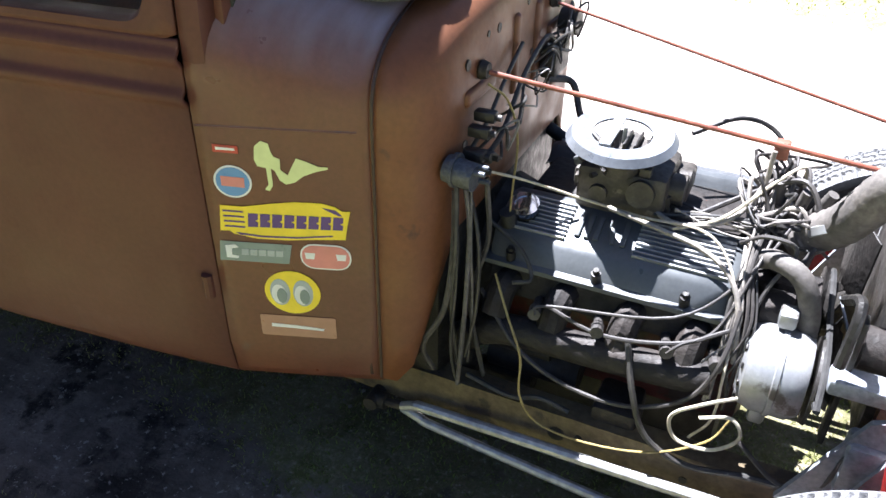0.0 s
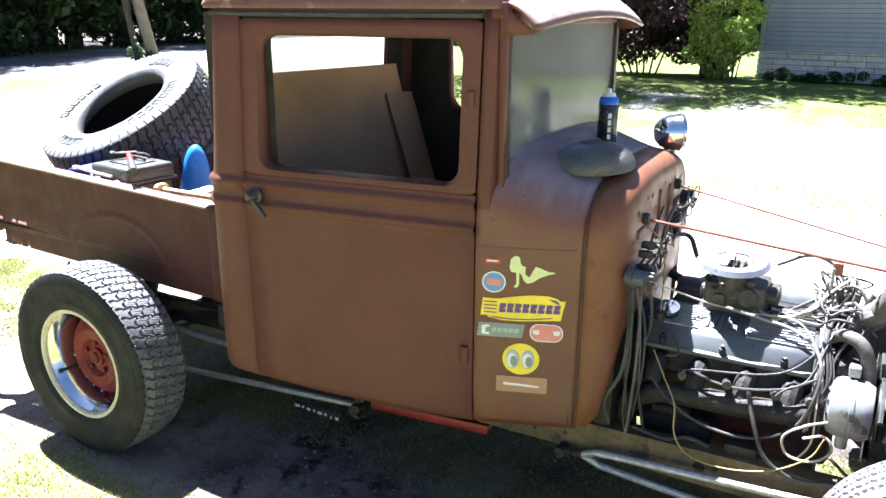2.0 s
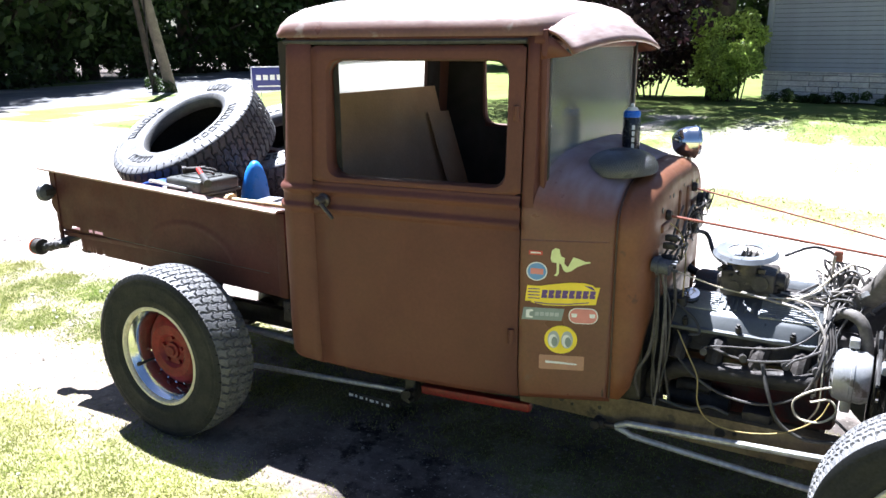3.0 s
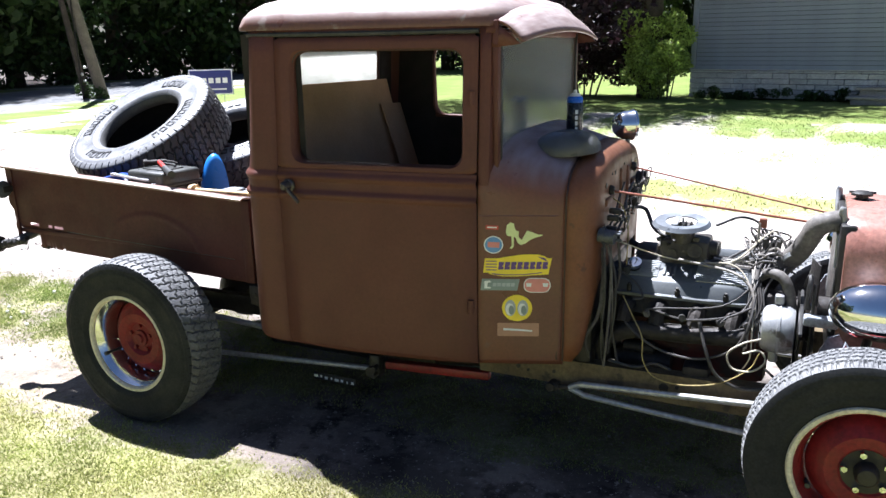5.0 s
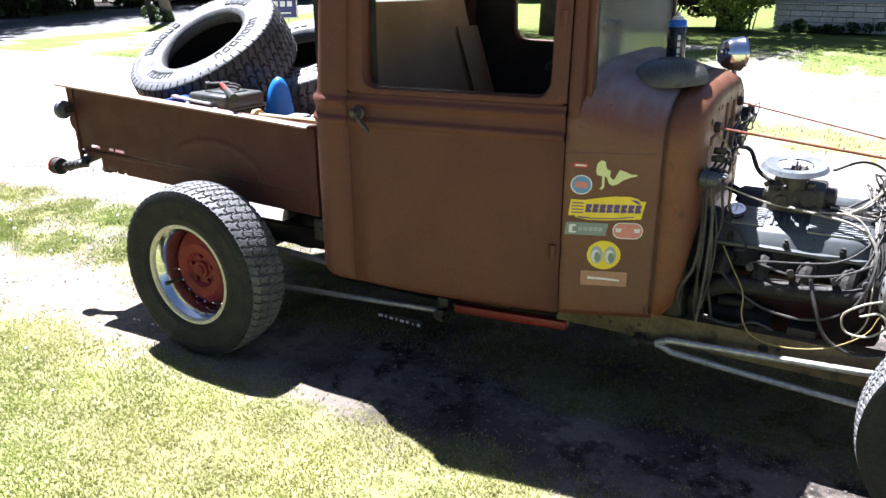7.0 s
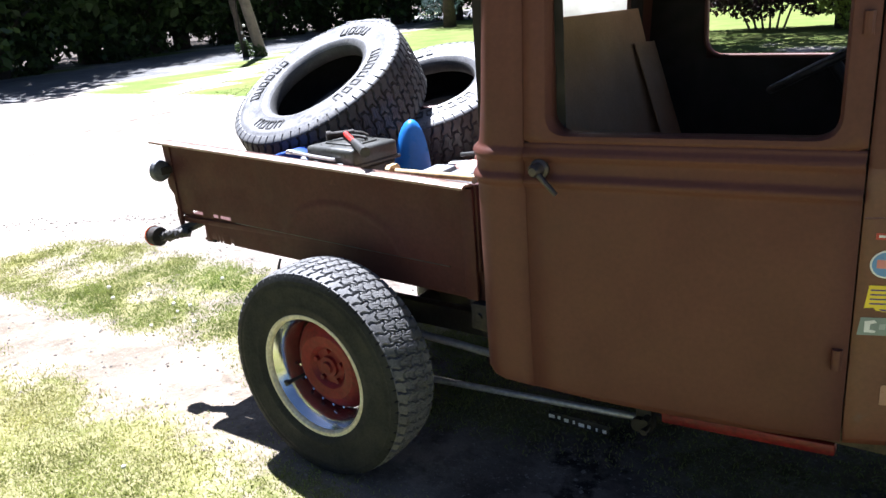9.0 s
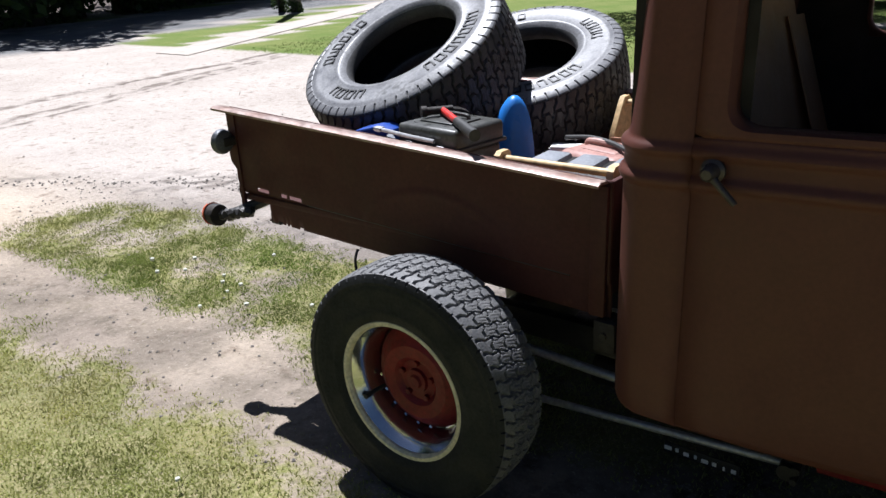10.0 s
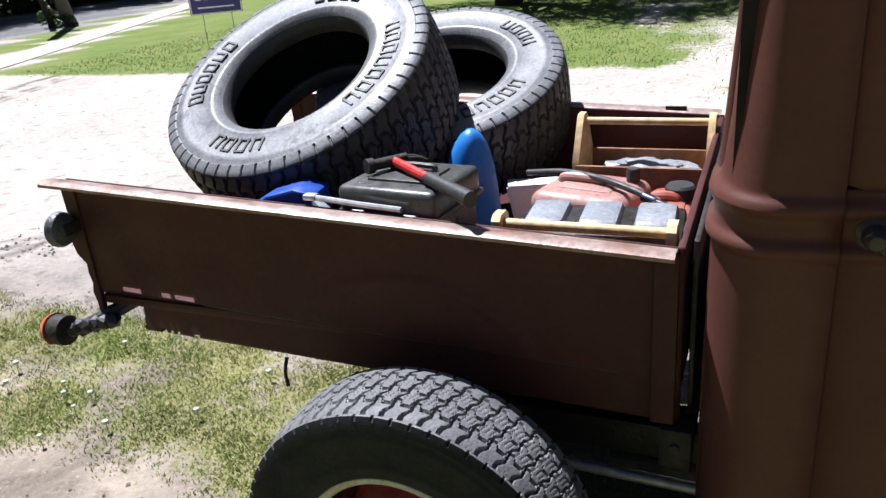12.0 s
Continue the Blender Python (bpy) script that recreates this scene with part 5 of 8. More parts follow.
part("air_cleaner_base", bm, DULL_ALU, engine, "dull aluminium air cleaner base")
bm = B()
box(bm, (-0.324, 1.480, 0.905), (0.022, 0.112, 0.006), 0.002, Matrix.Translation((0, 1.445, 0.902)) @ Matrix.Rotation(radians(3.5), 4, "X") @ Matrix.Translation((0, -1.48, -0.905)))
rod(bm, (-0.301, 1.445, 0.86), (-0.301, 1.445, 0.915), 0.004, 8)
part("carb_bridge", bm, ALU, engine)
bm = B()
for k in range(3):
    box(bm, (-0.294 + 0.020 * k, 1.445, 0.888), (0.005, 0.07, 0.020), 0.002)
box(bm, (-0.268, 1.445, 0.878), (0.06, 0.085, 0.006), 0.001)
part("choke_plate", bm, GREASE, engine)
# distributor with cap towers, and the nest of leads
bm = B()
rod(bm, (-0.02, 1.53, 0.68), (-0.02, 1.53, 0.76), 0.035, 18)
rod(bm, (-0.02, 1.53, 0.76), (-0.02, 1.53, 0.80), 0.046, 20, 0.036)
part("distributor", bm, GREASE, engine, "black distributor cap with plug leads")
for k in range(8):
    bm = B()
    a = 2 * math.pi * k / 8
    rod(bm, (-0.02 + 0.030 * math.cos(a), 1.53 + 0.030 * math.sin(a), 0.79), (-0.02 + 0.032 * math.cos(a), 1.53 + 0.032 * math.sin(a), 0.835), 0.009, 8)
    part("distributor_tower", bm, WIRE_GREY, engine)
rnd = random.Random(11)
for k in range(8):
    a = 2 * math.pi * k / 8
    st = Vector((-0.02 + 0.032 * math.cos(a), 1.53 + 0.032 * math.sin(a), 0.825))
    s = 1 if k < 4 else -1
    if k in (1, 3):
        continue
    px = (-0.375, -0.255, -0.13, -0.045)[k % 4]
    e = Vector((px, sy(1.225, s), 0.61))
    bm = B()
    tube(bm, [st, st + Vector((rnd.uniform(-0.03, 0.05), -0.02 * s, 0.05)), Vector((0.03 + rnd.uniform(-0.05, 0.03), sy(1.45, s), 0.80 + rnd.uniform(-0.03, 0.03))), Vector((-0.03 + rnd.uniform(-0.02, 0.02), sy(1.34, s), 0.735 + rnd.uniform(-0.01, 0.02))), Vector((-0.03 + (px + 0.03) * 0.3, sy(1.272, s), 0.655)), Vector((px + 0.02, sy(1.235, s), 0.63)), e], 0.0030, 8)
    part("plug_lead", bm, WIRE_GREY, engine)
# water pump, thermostat housing, pulleys and belts
bm = B()
box(bm, (0.02, CY, 0.60), (0.10, 0.24, 0.16), 0.03)
rod(bm, (0.05, CY, 0.58), (0.13, CY, 0.58), 0.05, 20)
rod(bm, (0.0, 1.47, 0.70), (0.04, 1.46, 0.76), 0.032, 16)
rod(bm, (0.0, 1.36, 0.66), (0.05, 1.36, 0.66), 0.042, 18)
part("water_pump", bm, IRON, engine, "dirty iron water pump and housing")
bm = B()
for y, z, r in ((CY, 0.58, 0.075), (CY, 0.40, 0.085)):
    lathe(bm, [(r * 0.4, 0.0), (r, 0.0), (r * 0.88, 0.008), (r, 0.016), (r * 0.4, 0.016)], 32, pose(0.118, y, z, 0, 0, 90), close=True)
part("pulley", bm, GREASE, engine)
bm = B()
tube(bm, [(0.115, 1.178, 0.62), (0.115, 1.30, 0.56), (0.115, 1.47, 0.40), (0.115, 1.55, 0.315), (0.115, 1.63, 0.40), (0.115, 1.60, 0.60), (0.115, 1.55, 0.655), (0.115, 1.40, 0.66), (0.115, 1.25, 0.665), (0.115, 1.178, 0.62)], 0.006, 6)
part("fan_belt", bm, BLACK_RUBBER, engine)
for k in range(6):
    bm = B()
    m4 = pose(0.150, CY, 0.58, 60 * k + 10, 0, 0) @ pose(0, 0, 0.12, 0, 0, 25)
    box(bm, (0, 0, 0), (0.004, 0.07, 0.16), 0.001, m4)
    part("fan_blade", bm, GREY_LIGHT if k == 1 else GREASE, engine)
# alternator
bm = B()
m4 = pose(0.050, 1.29, 0.592, 0, 0, 90)
lathe(bm, [(0.0, 0.062), (0.050, 0.060), (0.072, 0.050), (0.080, 0.030), (0.080, 0.006), (0.083, 0.004), (0.083, -0.004), (0.080, -0.006), (0.080, -0.030), (0.070, -0.048), (0.030, -0.052), (0.0, -0.052)], 40, m4)
box(bm, (0.04, 1.29, 0.502), (0.03, 0.05, 0.05), 0.008)
box(bm, (0.045, 1.31, 0.692), (0.03, 0.04, 0.03), 0.006)
alt = part("alternator", bm, ALU, engine, "silver alternator with a black fan")
bm = B()
lathe(bm, [(0.02, 0.0), (0.078, 0.0), (0.080, 0.005), (0.06, 0.010), (0.02, 0.012)], 32, pose(0.106, 1.29, 0.592, 0, 0, -90), close=True)
lathe(bm, [(0.012, 0.0), (0.034, 0.0), (0.026, 0.010), (0.034, 0.020), (0.012, 0.020)], 24, pose(0.122, 1.29, 0.592, 0, 0, -90), close=True)
part("alternator_fan", bm, GREASE, engine)
bm = B()
for k in range(12):
    a = 2 * math.pi * k / 12
    box(bm, (0, 0, 0), (0.004, 0.010, 0.028), 0.001, pose(-0.006, 1.29 + 0.052 * math.sin(a), 0.592 + 0.052 * math.cos(a), math.degrees(-a), 0, 0))
part("alternator_vents", bm, GREASE, engine)
bm = B()
tube(bm, [(0.125, 1.20, 0.70), (0.13, 1.23, 0.80), (0.12, 1.33, 0.74)], 0.009, 8)
box(bm, (0.145, 1.245, 0.64), (0.010, 0.03, 0.26), 0.003)
part("alternator_bracket", bm, GREASE, engine)
# hoses
bm = B()
tube(bm, [(0.03, 1.455, 0.755), (0.055, 1.44, 0.79), (0.085, 1.41, 0.83), (0.11, 1.39, 0.88), (0.135, 1.37, 0.935), (0.175, 1.37, 0.955), (0.20, 1.38, 0.955)], 0.034, 16, 7, ridge=0.06)
part("radiator_hose", bm, HOSE, engine, "grey ribbed upper radiator hose")
bm = B()
lathe(bm, [(0.036, -0.009), (0.040, -0.007), (0.040, 0.007), (0.036, 0.009)], 20, pose(0.075, 1.42, 0.815, 50, 0, 40), close=True)
part("hose_clamp", bm, ALU, engine)
bm = B()
tube(bm, [(-0.03, 1.40, 0.735), (0.005, 1.36, 0.765), (0.05, 1.335, 0.755), (0.075, 1.325, 0.70), (0.078, 1.325, 0.63), (0.06, 1.33, 0.57)], 0.018, 12)
part("bypass_hose", bm, HOSE, engine, "dusty grey rubber coolant hose")

# wires: near side of the bay
WIRES = [
    (WIRE_YELLOW, 0.0023, [(-0.535, 1.345, 0.99), (-0.505, 1.37, 0.955), (-0.485, 1.38, 0.88), (-0.478, 1.35, 0.78), (-0.475, 1.335, 0.72)]),
    (WIRE_YELLOW, 0.0023, [(-0.465, 1.25, 0.66), (-0.42, 1.21, 0.60), (-0.38, 1.18, 0.54), (-0.37, 1.165, 0.46), (-0.33, 1.165, 0.405), (-0.24, 1.175, 0.385), (-0.12, 1.18, 0.41), (-0.03, 1.19, 0.47), (0.0, 1.20, 0.53)]),
    (WIRE_WHITE, 0.0027, [(-0.53, 1.25, 0.87), (-0.46, 1.34, 0.82), (-0.36, 1.40, 0.775), (-0.24, 1.40, 0.765), (-0.12, 1.38, 0.775), (-0.06, 1.34, 0.73), (-0.035, 1.29, 0.65), (-0.03, 1.24, 0.58), (-0.03, 1.22, 0.50), (-0.06, 1.22, 0.44)]),
    (WIRE_WHITE, 0.0034, [(0.0, 1.20, 0.58), (-0.05, 1.17, 0.57), (-0.095, 1.165, 0.53), (-0.08, 1.165, 0.48), (-0.02, 1.17, 0.475), (0.02, 1.18, 0.51), (0.0, 1.185, 0.545), (-0.05, 1.18, 0.53)]),
    (WIRE_GREY, 0.0045, [(-0.50, 1.27, 0.60), (-0.40, 1.215, 0.53), (-0.30, 1.205, 0.485), (-0.18, 1.205, 0.48), (-0.08, 1.215, 0.53), (-0.04, 1.23, 0.62), (-0.03, 1.28, 0.70)]),
    (WIRE_GREY, 0.004, [(-0.36, 1.25, 0.62), (-0.25, 1.23, 0.605), (-0.12, 1.24, 0.625), (-0.04, 1.27, 0.66)]),
    (WIRE_BLACK, 0.006, [(-0.20, 1.24, 0.60), (-0.17, 1.20, 0.52), (-0.13, 1.185, 0.44), (-0.05, 1.19, 0.40), (0.05, 1.20, 0.41), (0.16, 1.20, 0.42)]),
    (WIRE_BLACK, 0.0032, [(-0.535, 1.21, 0.86), (-0.52, 1.19, 0.78), (-0.515, 1.18, 0.66), (-0.525, 1.185, 0.52), (-0.52, 1.20, 0.42), (-0.50, 1.215, 0.38)]),
    (HOSE, 0.0048, [(-0.53, 1.23, 0.87), (-0.505, 1.21, 0.78), (-0.50, 1.195, 0.64), (-0.505, 1.19, 0.50), (-0.515, 1.20, 0.40)]),
    (WIRE_GREY, 0.0060, [(-0.535, 1.21, 0.84), (-0.525, 1.185, 0.72), (-0.535, 1.17, 0.60), (-0.575, 1.165, 0.51), (-0.565, 1.19, 0.43)]),
    (WIRE_BLACK, 0.004, [(-0.53, 1.25, 0.85), (-0.49, 1.22, 0.74), (-0.485, 1.21, 0.60), (-0.50, 1.20, 0.48)]),
    (WIRE_BLACK, 0.004, [(-0.535, 1.22, 0.88), (-0.52, 1.30, 0.93), (-0.525, 1.40, 0.98), (-0.53, 1.50, 1.02)]),
    (WIRE_BLACK, 0.005, [(-0.53, 1.22, 0.86), (-0.50, 1.32, 0.90), (-0.51, 1.46, 0.97), (-0.52, 1.62, 1.0), (-0.53, 1.72, 0.95)]),
    (WIRE_GREY, 0.004, [(-0.53, 1.62, 0.93), (-0.50, 1.68, 0.99), (-0.51, 1.74, 1.04), (-0.52, 1.79, 0.98), (-0.52, 1.74, 0.91)]),
    (WIRE_BLACK, 0.008, [(-0.52, 1.65, 0.90), (-0.48, 1.70, 0.88), (-0.44, 1.66, 0.82), (-0.38, 1.62, 0.79)]),
    (WIRE_BLACK, 0.005, [(-0.20, 1.60, 0.86), (-0.12, 1.66, 0.885), (-0.05, 1.68, 0.86), (0.0, 1.64, 0.80)]),
    (WIRE_GREY, 0.005, [(-0.15, 1.44, 0.77), (-0.05, 1.48, 0.83), (0.02, 1.46, 0.87), (0.06, 1.42, 0.80), (0.04, 1.38, 0.74)]),
    (WIRE_WHITE, 0.0033, [(-0.18, 1.40, 0.755), (-0.10, 1.42, 0.79), (-0.03, 1.46, 0.86), (0.01, 1.50, 0.88), (0.02, 1.52, 0.83)]),
    (WIRE_BLACK, 0.0045, [(-0.22, 1.42, 0.765), (-0.10, 1.43, 0.785), (0.02, 1.42, 0.80), (0.10, 1.45, 0.78)]),
    (WIRE_GREY, 0.0045, [(0.02, 1.22, 0.47), (0.10, 1.20, 0.42), (0.16, 1.19, 0.45), (0.18, 1.18, 0.55)]),
    (WIRE_WHITE, 0.0036, [(0.15, 1.16, 0.44), (0.19, 1.14, 0.50), (0.21, 1.13, 0.44), (0.24, 1.13, 0.40), (0.27, 1.12, 0.46)]),
    (WIRE_BLACK, 0.0055, [(-0.50, 1.215, 0.42), (-0.40, 1.20, 0.415), (-0.34, 1.195, 0.44), (-0.28, 1.20, 0.425)]),
    (WIRE_BLACK, 0.004, [(-0.50, 1.30, 0.74), (-0.43, 1.29, 0.70), (-0.40, 1.27, 0.655), (-0.43, 1.25, 0.65)]),
    (WIRE_GREY, 0.004, [(-0.06, 1.40, 0.76), (-0.02, 1.37, 0.80), (0.03, 1.36, 0.79), (0.0, 1.33, 0.72), (-0.02, 1.28, 0.64)]),
]
for material, r, pts in WIRES:
    bm = B()
    tube(bm, pts, r, 7, 6)
    part("wire", bm, material, truck)
rw = random.Random(29)
for k in range(24):                                      # tangle of leads over the front of the intake
    st = Vector((-0.02 + rw.uniform(-0.05, 0.05), 1.50 + rw.uniform(-0.05, 0.05), 0.82 + rw.uniform(-0.02, 0.03)))
    kn = Vector((-0.035 + rw.uniform(-0.018, 0.018), 1.425 + rw.uniform(-0.02, 0.02), 0.79 + rw.uniform(-0.02, 0.02)))
    mode = k % 3
    if mode == 0:                                        # down the front of the head
        tail = [Vector((-0.035 + rw.uniform(-0.02, 0.02), 1.345 + rw.uniform(-0.01, 0.02), 0.745)), Vector((-0.02 + rw.uniform(-0.03, 0.02), 1.28, 0.66)), Vector((-0.03 + rw.uniform(-0.05, 0.03), 1.245, 0.56 + rw.uniform(-0.06, 0.04)))]
    elif mode == 1:                                      # back along the intake
        tail = [Vector((-0.11 + rw.uniform(-0.02, 0.02), 1.425 + rw.uniform(-0.02, 0.03), 0.775 + rw.uniform(-0.01, 0.02))), Vector((-0.20 + rw.uniform(-0.05, 0.05), 1.44 + rw.uniform(-0.02, 0.04), 0.765 + rw.uniform(-0.01, 0.02)))]
    else:                                                # short stubs over the pump
        tail = [Vector((0.02 + rw.uniform(-0.01, 0.03), 1.43 + rw.uniform(-0.04, 0.03), 0.80 + rw.uniform(-0.03, 0.04))), Vector((0.06 + rw.uniform(-0.02, 0.03), 1.46 + rw.uniform(-0.06, 0.06), 0.76 + rw.uniform(-0.03, 0.06)))]
    bm = B()
    tube(bm, [st, st + Vector((rw.uniform(-0.03, 0.03), -0.02 + rw.uniform(-0.02, 0.02), 0.006 + rw.uniform(-0.01, 0.02))), kn] + tail, rw.choice((0.0022, 0.0032, 0.0040)), 6, 5)
    part("wire", bm, (WIRE_PALE, WIRE_GREY, HOSE, WIRE_BLACK, WIRE_PALE)[k % 5], truck)
for k in range(14):                                      # loom and loose loops on the firewall
    q = Vector((-0.525, 1.24 + 0.036 * k, 0.88 + 0.009 * k))
    bm = B()
    tube(bm, [q, q + Vector((0.03 + rw.uniform(0, 0.02), rw.uniform(0.0, 0.05), rw.uniform(-0.02, 0.05))), q + Vector((0.035, rw.uniform(0.03, 0.09), rw.uniform(-0.03, 0.04))), q + Vector((0.012, rw.uniform(0.08, 0.13), rw.uniform(-0.05, 0.05)))], rw.choice((0.0018, 0.0024, 0.0032)), 6, 5)
    part("wire", bm, (WIRE_GREY, WIRE_BLACK, WIRE_PALE)[k % 3], truck)
for k in range(3):                                       # ends hanging into the dark beside the bell housing
    q = Vector((-0.53 + 0.02 * k, 1.205 + 0.02 * k, 0.86))
    bm = B()
    tube(bm, [q, q + Vector((0.012, -0.015 + rw.uniform(-0.01, 0.01), -0.12)), q + Vector((rw.uniform(-0.03, 0.02), -0.02, -0.26)), q + Vector((rw.uniform(-0.03, 0.03), rw.uniform(-0.01, 0.02), -0.40 - rw.uniform(0, 0.06)))], rw.choice((0.0025, 0.0035, 0.005)), 6, 6)
    part("wire", bm, (WIRE_BLACK, HOSE, WIRE_GREY)[k % 3], truck)
for pts in ([(-0.30, 1.395, 0.772), (-0.20, 1.372, 0.765), (-0.12, 1.352, 0.757), (-0.065, 1.325, 0.735), (-0.035, 1.295, 0.69), (-0.02, 1.262, 0.60)],
            [(-0.23, 1.43, 0.77), (-0.17, 1.405, 0.765), (-0.09, 1.425, 0.785), (-0.05, 1.465, 0.84), (-0.045, 1.475, 0.91)]):
    bm = B()
    tube(bm, pts, 0.0050, 8, 7)
    part("plug_lead", bm, WIRE_PALE, engine, "thick pale plug lead")
for x, y, dx in ((0.015, 1.47, 0.01), (0.045, 1.48, 0.02), (-0.015, 1.49, -0.01)):
    bm = B()
    rod(bm, (x, y, 0.80), (x + dx, y - 0.012, 0.855), 0.012, 12, 0.010)
    part("plug_boot", bm, HOSE, engine, "grey rubber lead boot")
bm = B()
box(bm, (-0.035, 1.50, 0.905), (0.026, 0.022, 0.034), 0.003)
part("connector", bm, SALMON, engine, "small brown plastic connector")
# junction block, solenoid and terminals on the firewall
bm = B()
rod(bm, (-0.548, 1.205, 0.885), (-0.492, 1.200, 0.880), 0.025, 18)
rod(bm, (-0.535, 1.205, 0.884), (-0.528, 1.205, 0.884), 0.031, 18)
for q in ((1.19, 0.895), (1.215, 0.868), (1.205, 0.90)):
    rod(bm, (-0.50, q[0], q[1]), (-0.472, q[0], q[1]), 0.005, 8)
part("solenoid", bm, MESH_GREY, firewall, "grey starter solenoid")
bm = B()
for y, z in ((1.245, 0.90), (1.265, 0.935), (1.25, 0.87), (1.285, 0.88), (1.29, 0.955)):
    box(bm, (-0.515, y, z), (0.04, 0.022, 0.020), 0.004)
    rod(bm, (-0.50, y, z), (-0.485, y, z), 0.006, 8)
part("terminal_block", bm, GREASE, firewall)
bm = B()
box(bm, (-0.525, 1.70, 0.93), (0.04, 0.10, 0.07), 0.012)
rod(bm, (-0.53, 1.74, 1.0), (-0.49, 1.74, 1.0), 0.028, 16)
part("master_cylinder", bm, GREASE, firewall)
# brace rods from the firewall to the radiator
for a, b in (((-0.562, 1.327, 1.022), (0.235, 1.425, 0.925)), ((-0.562, 1.705, 1.052), (0.215, 1.615, 0.925))):
    bm = B()
    rod(bm, a, b, 0.0044 if a[1] < CY else 0.0034, 10)
    part("brace_rod", bm, SALMON, truck, "thin faded red brace rod")
    bm = B()
    lathe(bm, [(0.0, -0.012), (0.014, -0.012), (0.018, 0.0), (0.014, 0.010), (0.0, 0.012)], 14, pose(a[0] + 0.022, a[1], a[2], 0, 0, 90))
    part("rod_nut", bm, IRON, truck)

# ---- radiator, headlamps, front clutter ----
bm = B()
box(bm, (0.225, CY, 0.71), (0.05, 0.50, 0.50), 0.01)
core = part("radiator_core", bm, GREASE, truck, "black radiator core")
bm = B()


def shell_sec(x, k):
    out = []
    for j in range(25):
        a = math.pi * j / 24
        c, s_ = math.cos(a), math.sin(a)
        out.append((x, CY - math.copysign(abs(c) ** 0.6, c) * 0.275 * k, 0.80 + 0.195 * k * abs(s_) ** 0.6))
    return [(x, CY - 0.262 * k, 0.44)] + [(x, CY - 0.27 * k, 0.62)] + out + [(x, CY + 0.27 * k, 0.62), (x, CY + 0.262 * k, 0.44)]


skin(bm, [shell_sec(x, k) for x, k in ((0.222, 0.94), (0.222, 1.0), (0.232, 1.015), (0.34, 1.02), (0.365, 1.01), (0.375, 0.97), (0.372, 0.90))])
part("radiator_shell", bm, BROWN_SHELL, core, "reddish-brown radiator shell", solid=0.004)
bm = B()
lathe(bm, [(0.0, 0.0), (0.020, 0.0), (0.020, 0.016), (0.034, 0.018), (0.034, 0.026), (0.022, 0.032), (0.0, 0.034)], 24, pose(0.265, CY, 0.998, 90, 0, 0))
box(bm, (0.265, CY, 1.026), (0.085, 0.014, 0.008), 0.003)
part("radiator_cap", bm, GREASE, core, "dark radiator pressure cap")
for s in (1, -1):
    bm = B()
    tube(bm, [(0.205, sy(1.40, s), 0.90), (0.20, sy(1.355, s), 0.985), (0.205, sy(1.35, s), 1.0), (0.215, sy(1.345, s), 0.93), (0.21, sy(1.33, s), 0.85), (0.205, sy(1.31, s), 0.60)], 0.009, 8)
    part("radiator_bracket", bm, ALU, core, "bright metal radiator bracket")
bm = B()
box(bm, (0.20, 1.365, 0.865), (0.014, 0.06, 0.11), 0.003)
part("bracket_plate", bm, ALU, core)
for s in (1, -1):
    m4 = pose(0.33, sy(1.125, s), 0.742, 0, 0, 90)
    bm = B()
    lathe(bm, [(0.0, 0.148), (0.022, 0.144), (0.048, 0.128), (0.070, 0.098), (0.084, 0.060), (0.090, 0.018), (0.090, -0.012), (0.094, -0.016), (0.094, -0.026), (0.086, -0.030), (0.0, -0.030)], 40, m4)
    hl = part("headlamp", bm, CHROME, truck, "chrome bullet headlamp")
    bm = B()
    lathe(bm, [(0.084, -0.030), (0.060, -0.042), (0.030, -0.048), (0.0, -0.050)], 32, m4)
    part("lens", bm, GLASS, hl)
    bm = B()
    tube(bm, [(0.30, sy(1.125, s), 0.655), (0.29, sy(1.135, s), 0.60), (0.26, sy(1.18, s), 0.52), (0.25, sy(1.21, s), 0.40)], 0.014, 10)
    part("headlamp_post", bm, GREASE, hl)
    # pale shock tower and the spring hardware
    bm = B()
    plate(bm, [(0.10, 0.40), (0.175, 0.40), (0.245, 0.60), (0.225, 0.635), (0.195, 0.62)], 0.012, Matrix.Translation((0, sy(1.185, s), 0)))
    plate(bm, [(0.17, 0.40), (0.20, 0.40), (0.262, 0.59), (0.245, 0.615)], 0.03, Matrix.Translation((0, sy(1.16, s), 0)))
    part("shock_tower", bm, GREY_LIGHT, truck, "pale painted shock absorber tower")
    bm = B()
    rod(bm, (0.245, sy(1.15, s), 0.60), (0.285, sy(1.12, s), 0.33), 0.022, 14)
    part("shock_absorber", bm, RED, truck, "red shock absorber")
bm = B()
box(bm, (0.21, 1.20, 0.52), (0.07, 0.06, 0.11), 0.01)
part("horn_bracket", bm, GREY_LIGHT, truck)
bm = B()
box(bm, (0.17, 1.22, 0.66), (0.10, 0.05, 0.03), 0.006)
part("horn_bracket", bm, GREY_LIGHT, truck)
bm = B()
rod(bm, (0.16, 1.30, 0.68), (0.215, 1.30, 0.68), 0.038, 18)
part("horn", bm, IRON, truck)
bm = B()
for k in range(5):
    box(bm, (FX, CY, 0.305 + 0.012 * k), (0.05, 0.80 - 0.13 * k, 0.010), 0.002)
part("leaf_spring", bm, GREASE, truck)
bm = B()
box(bm, (0.33, CY, 0.36), (0.05, 0.66, 0.09), 0.01)
part("front_crossmember", bm, KHAKI, truck)
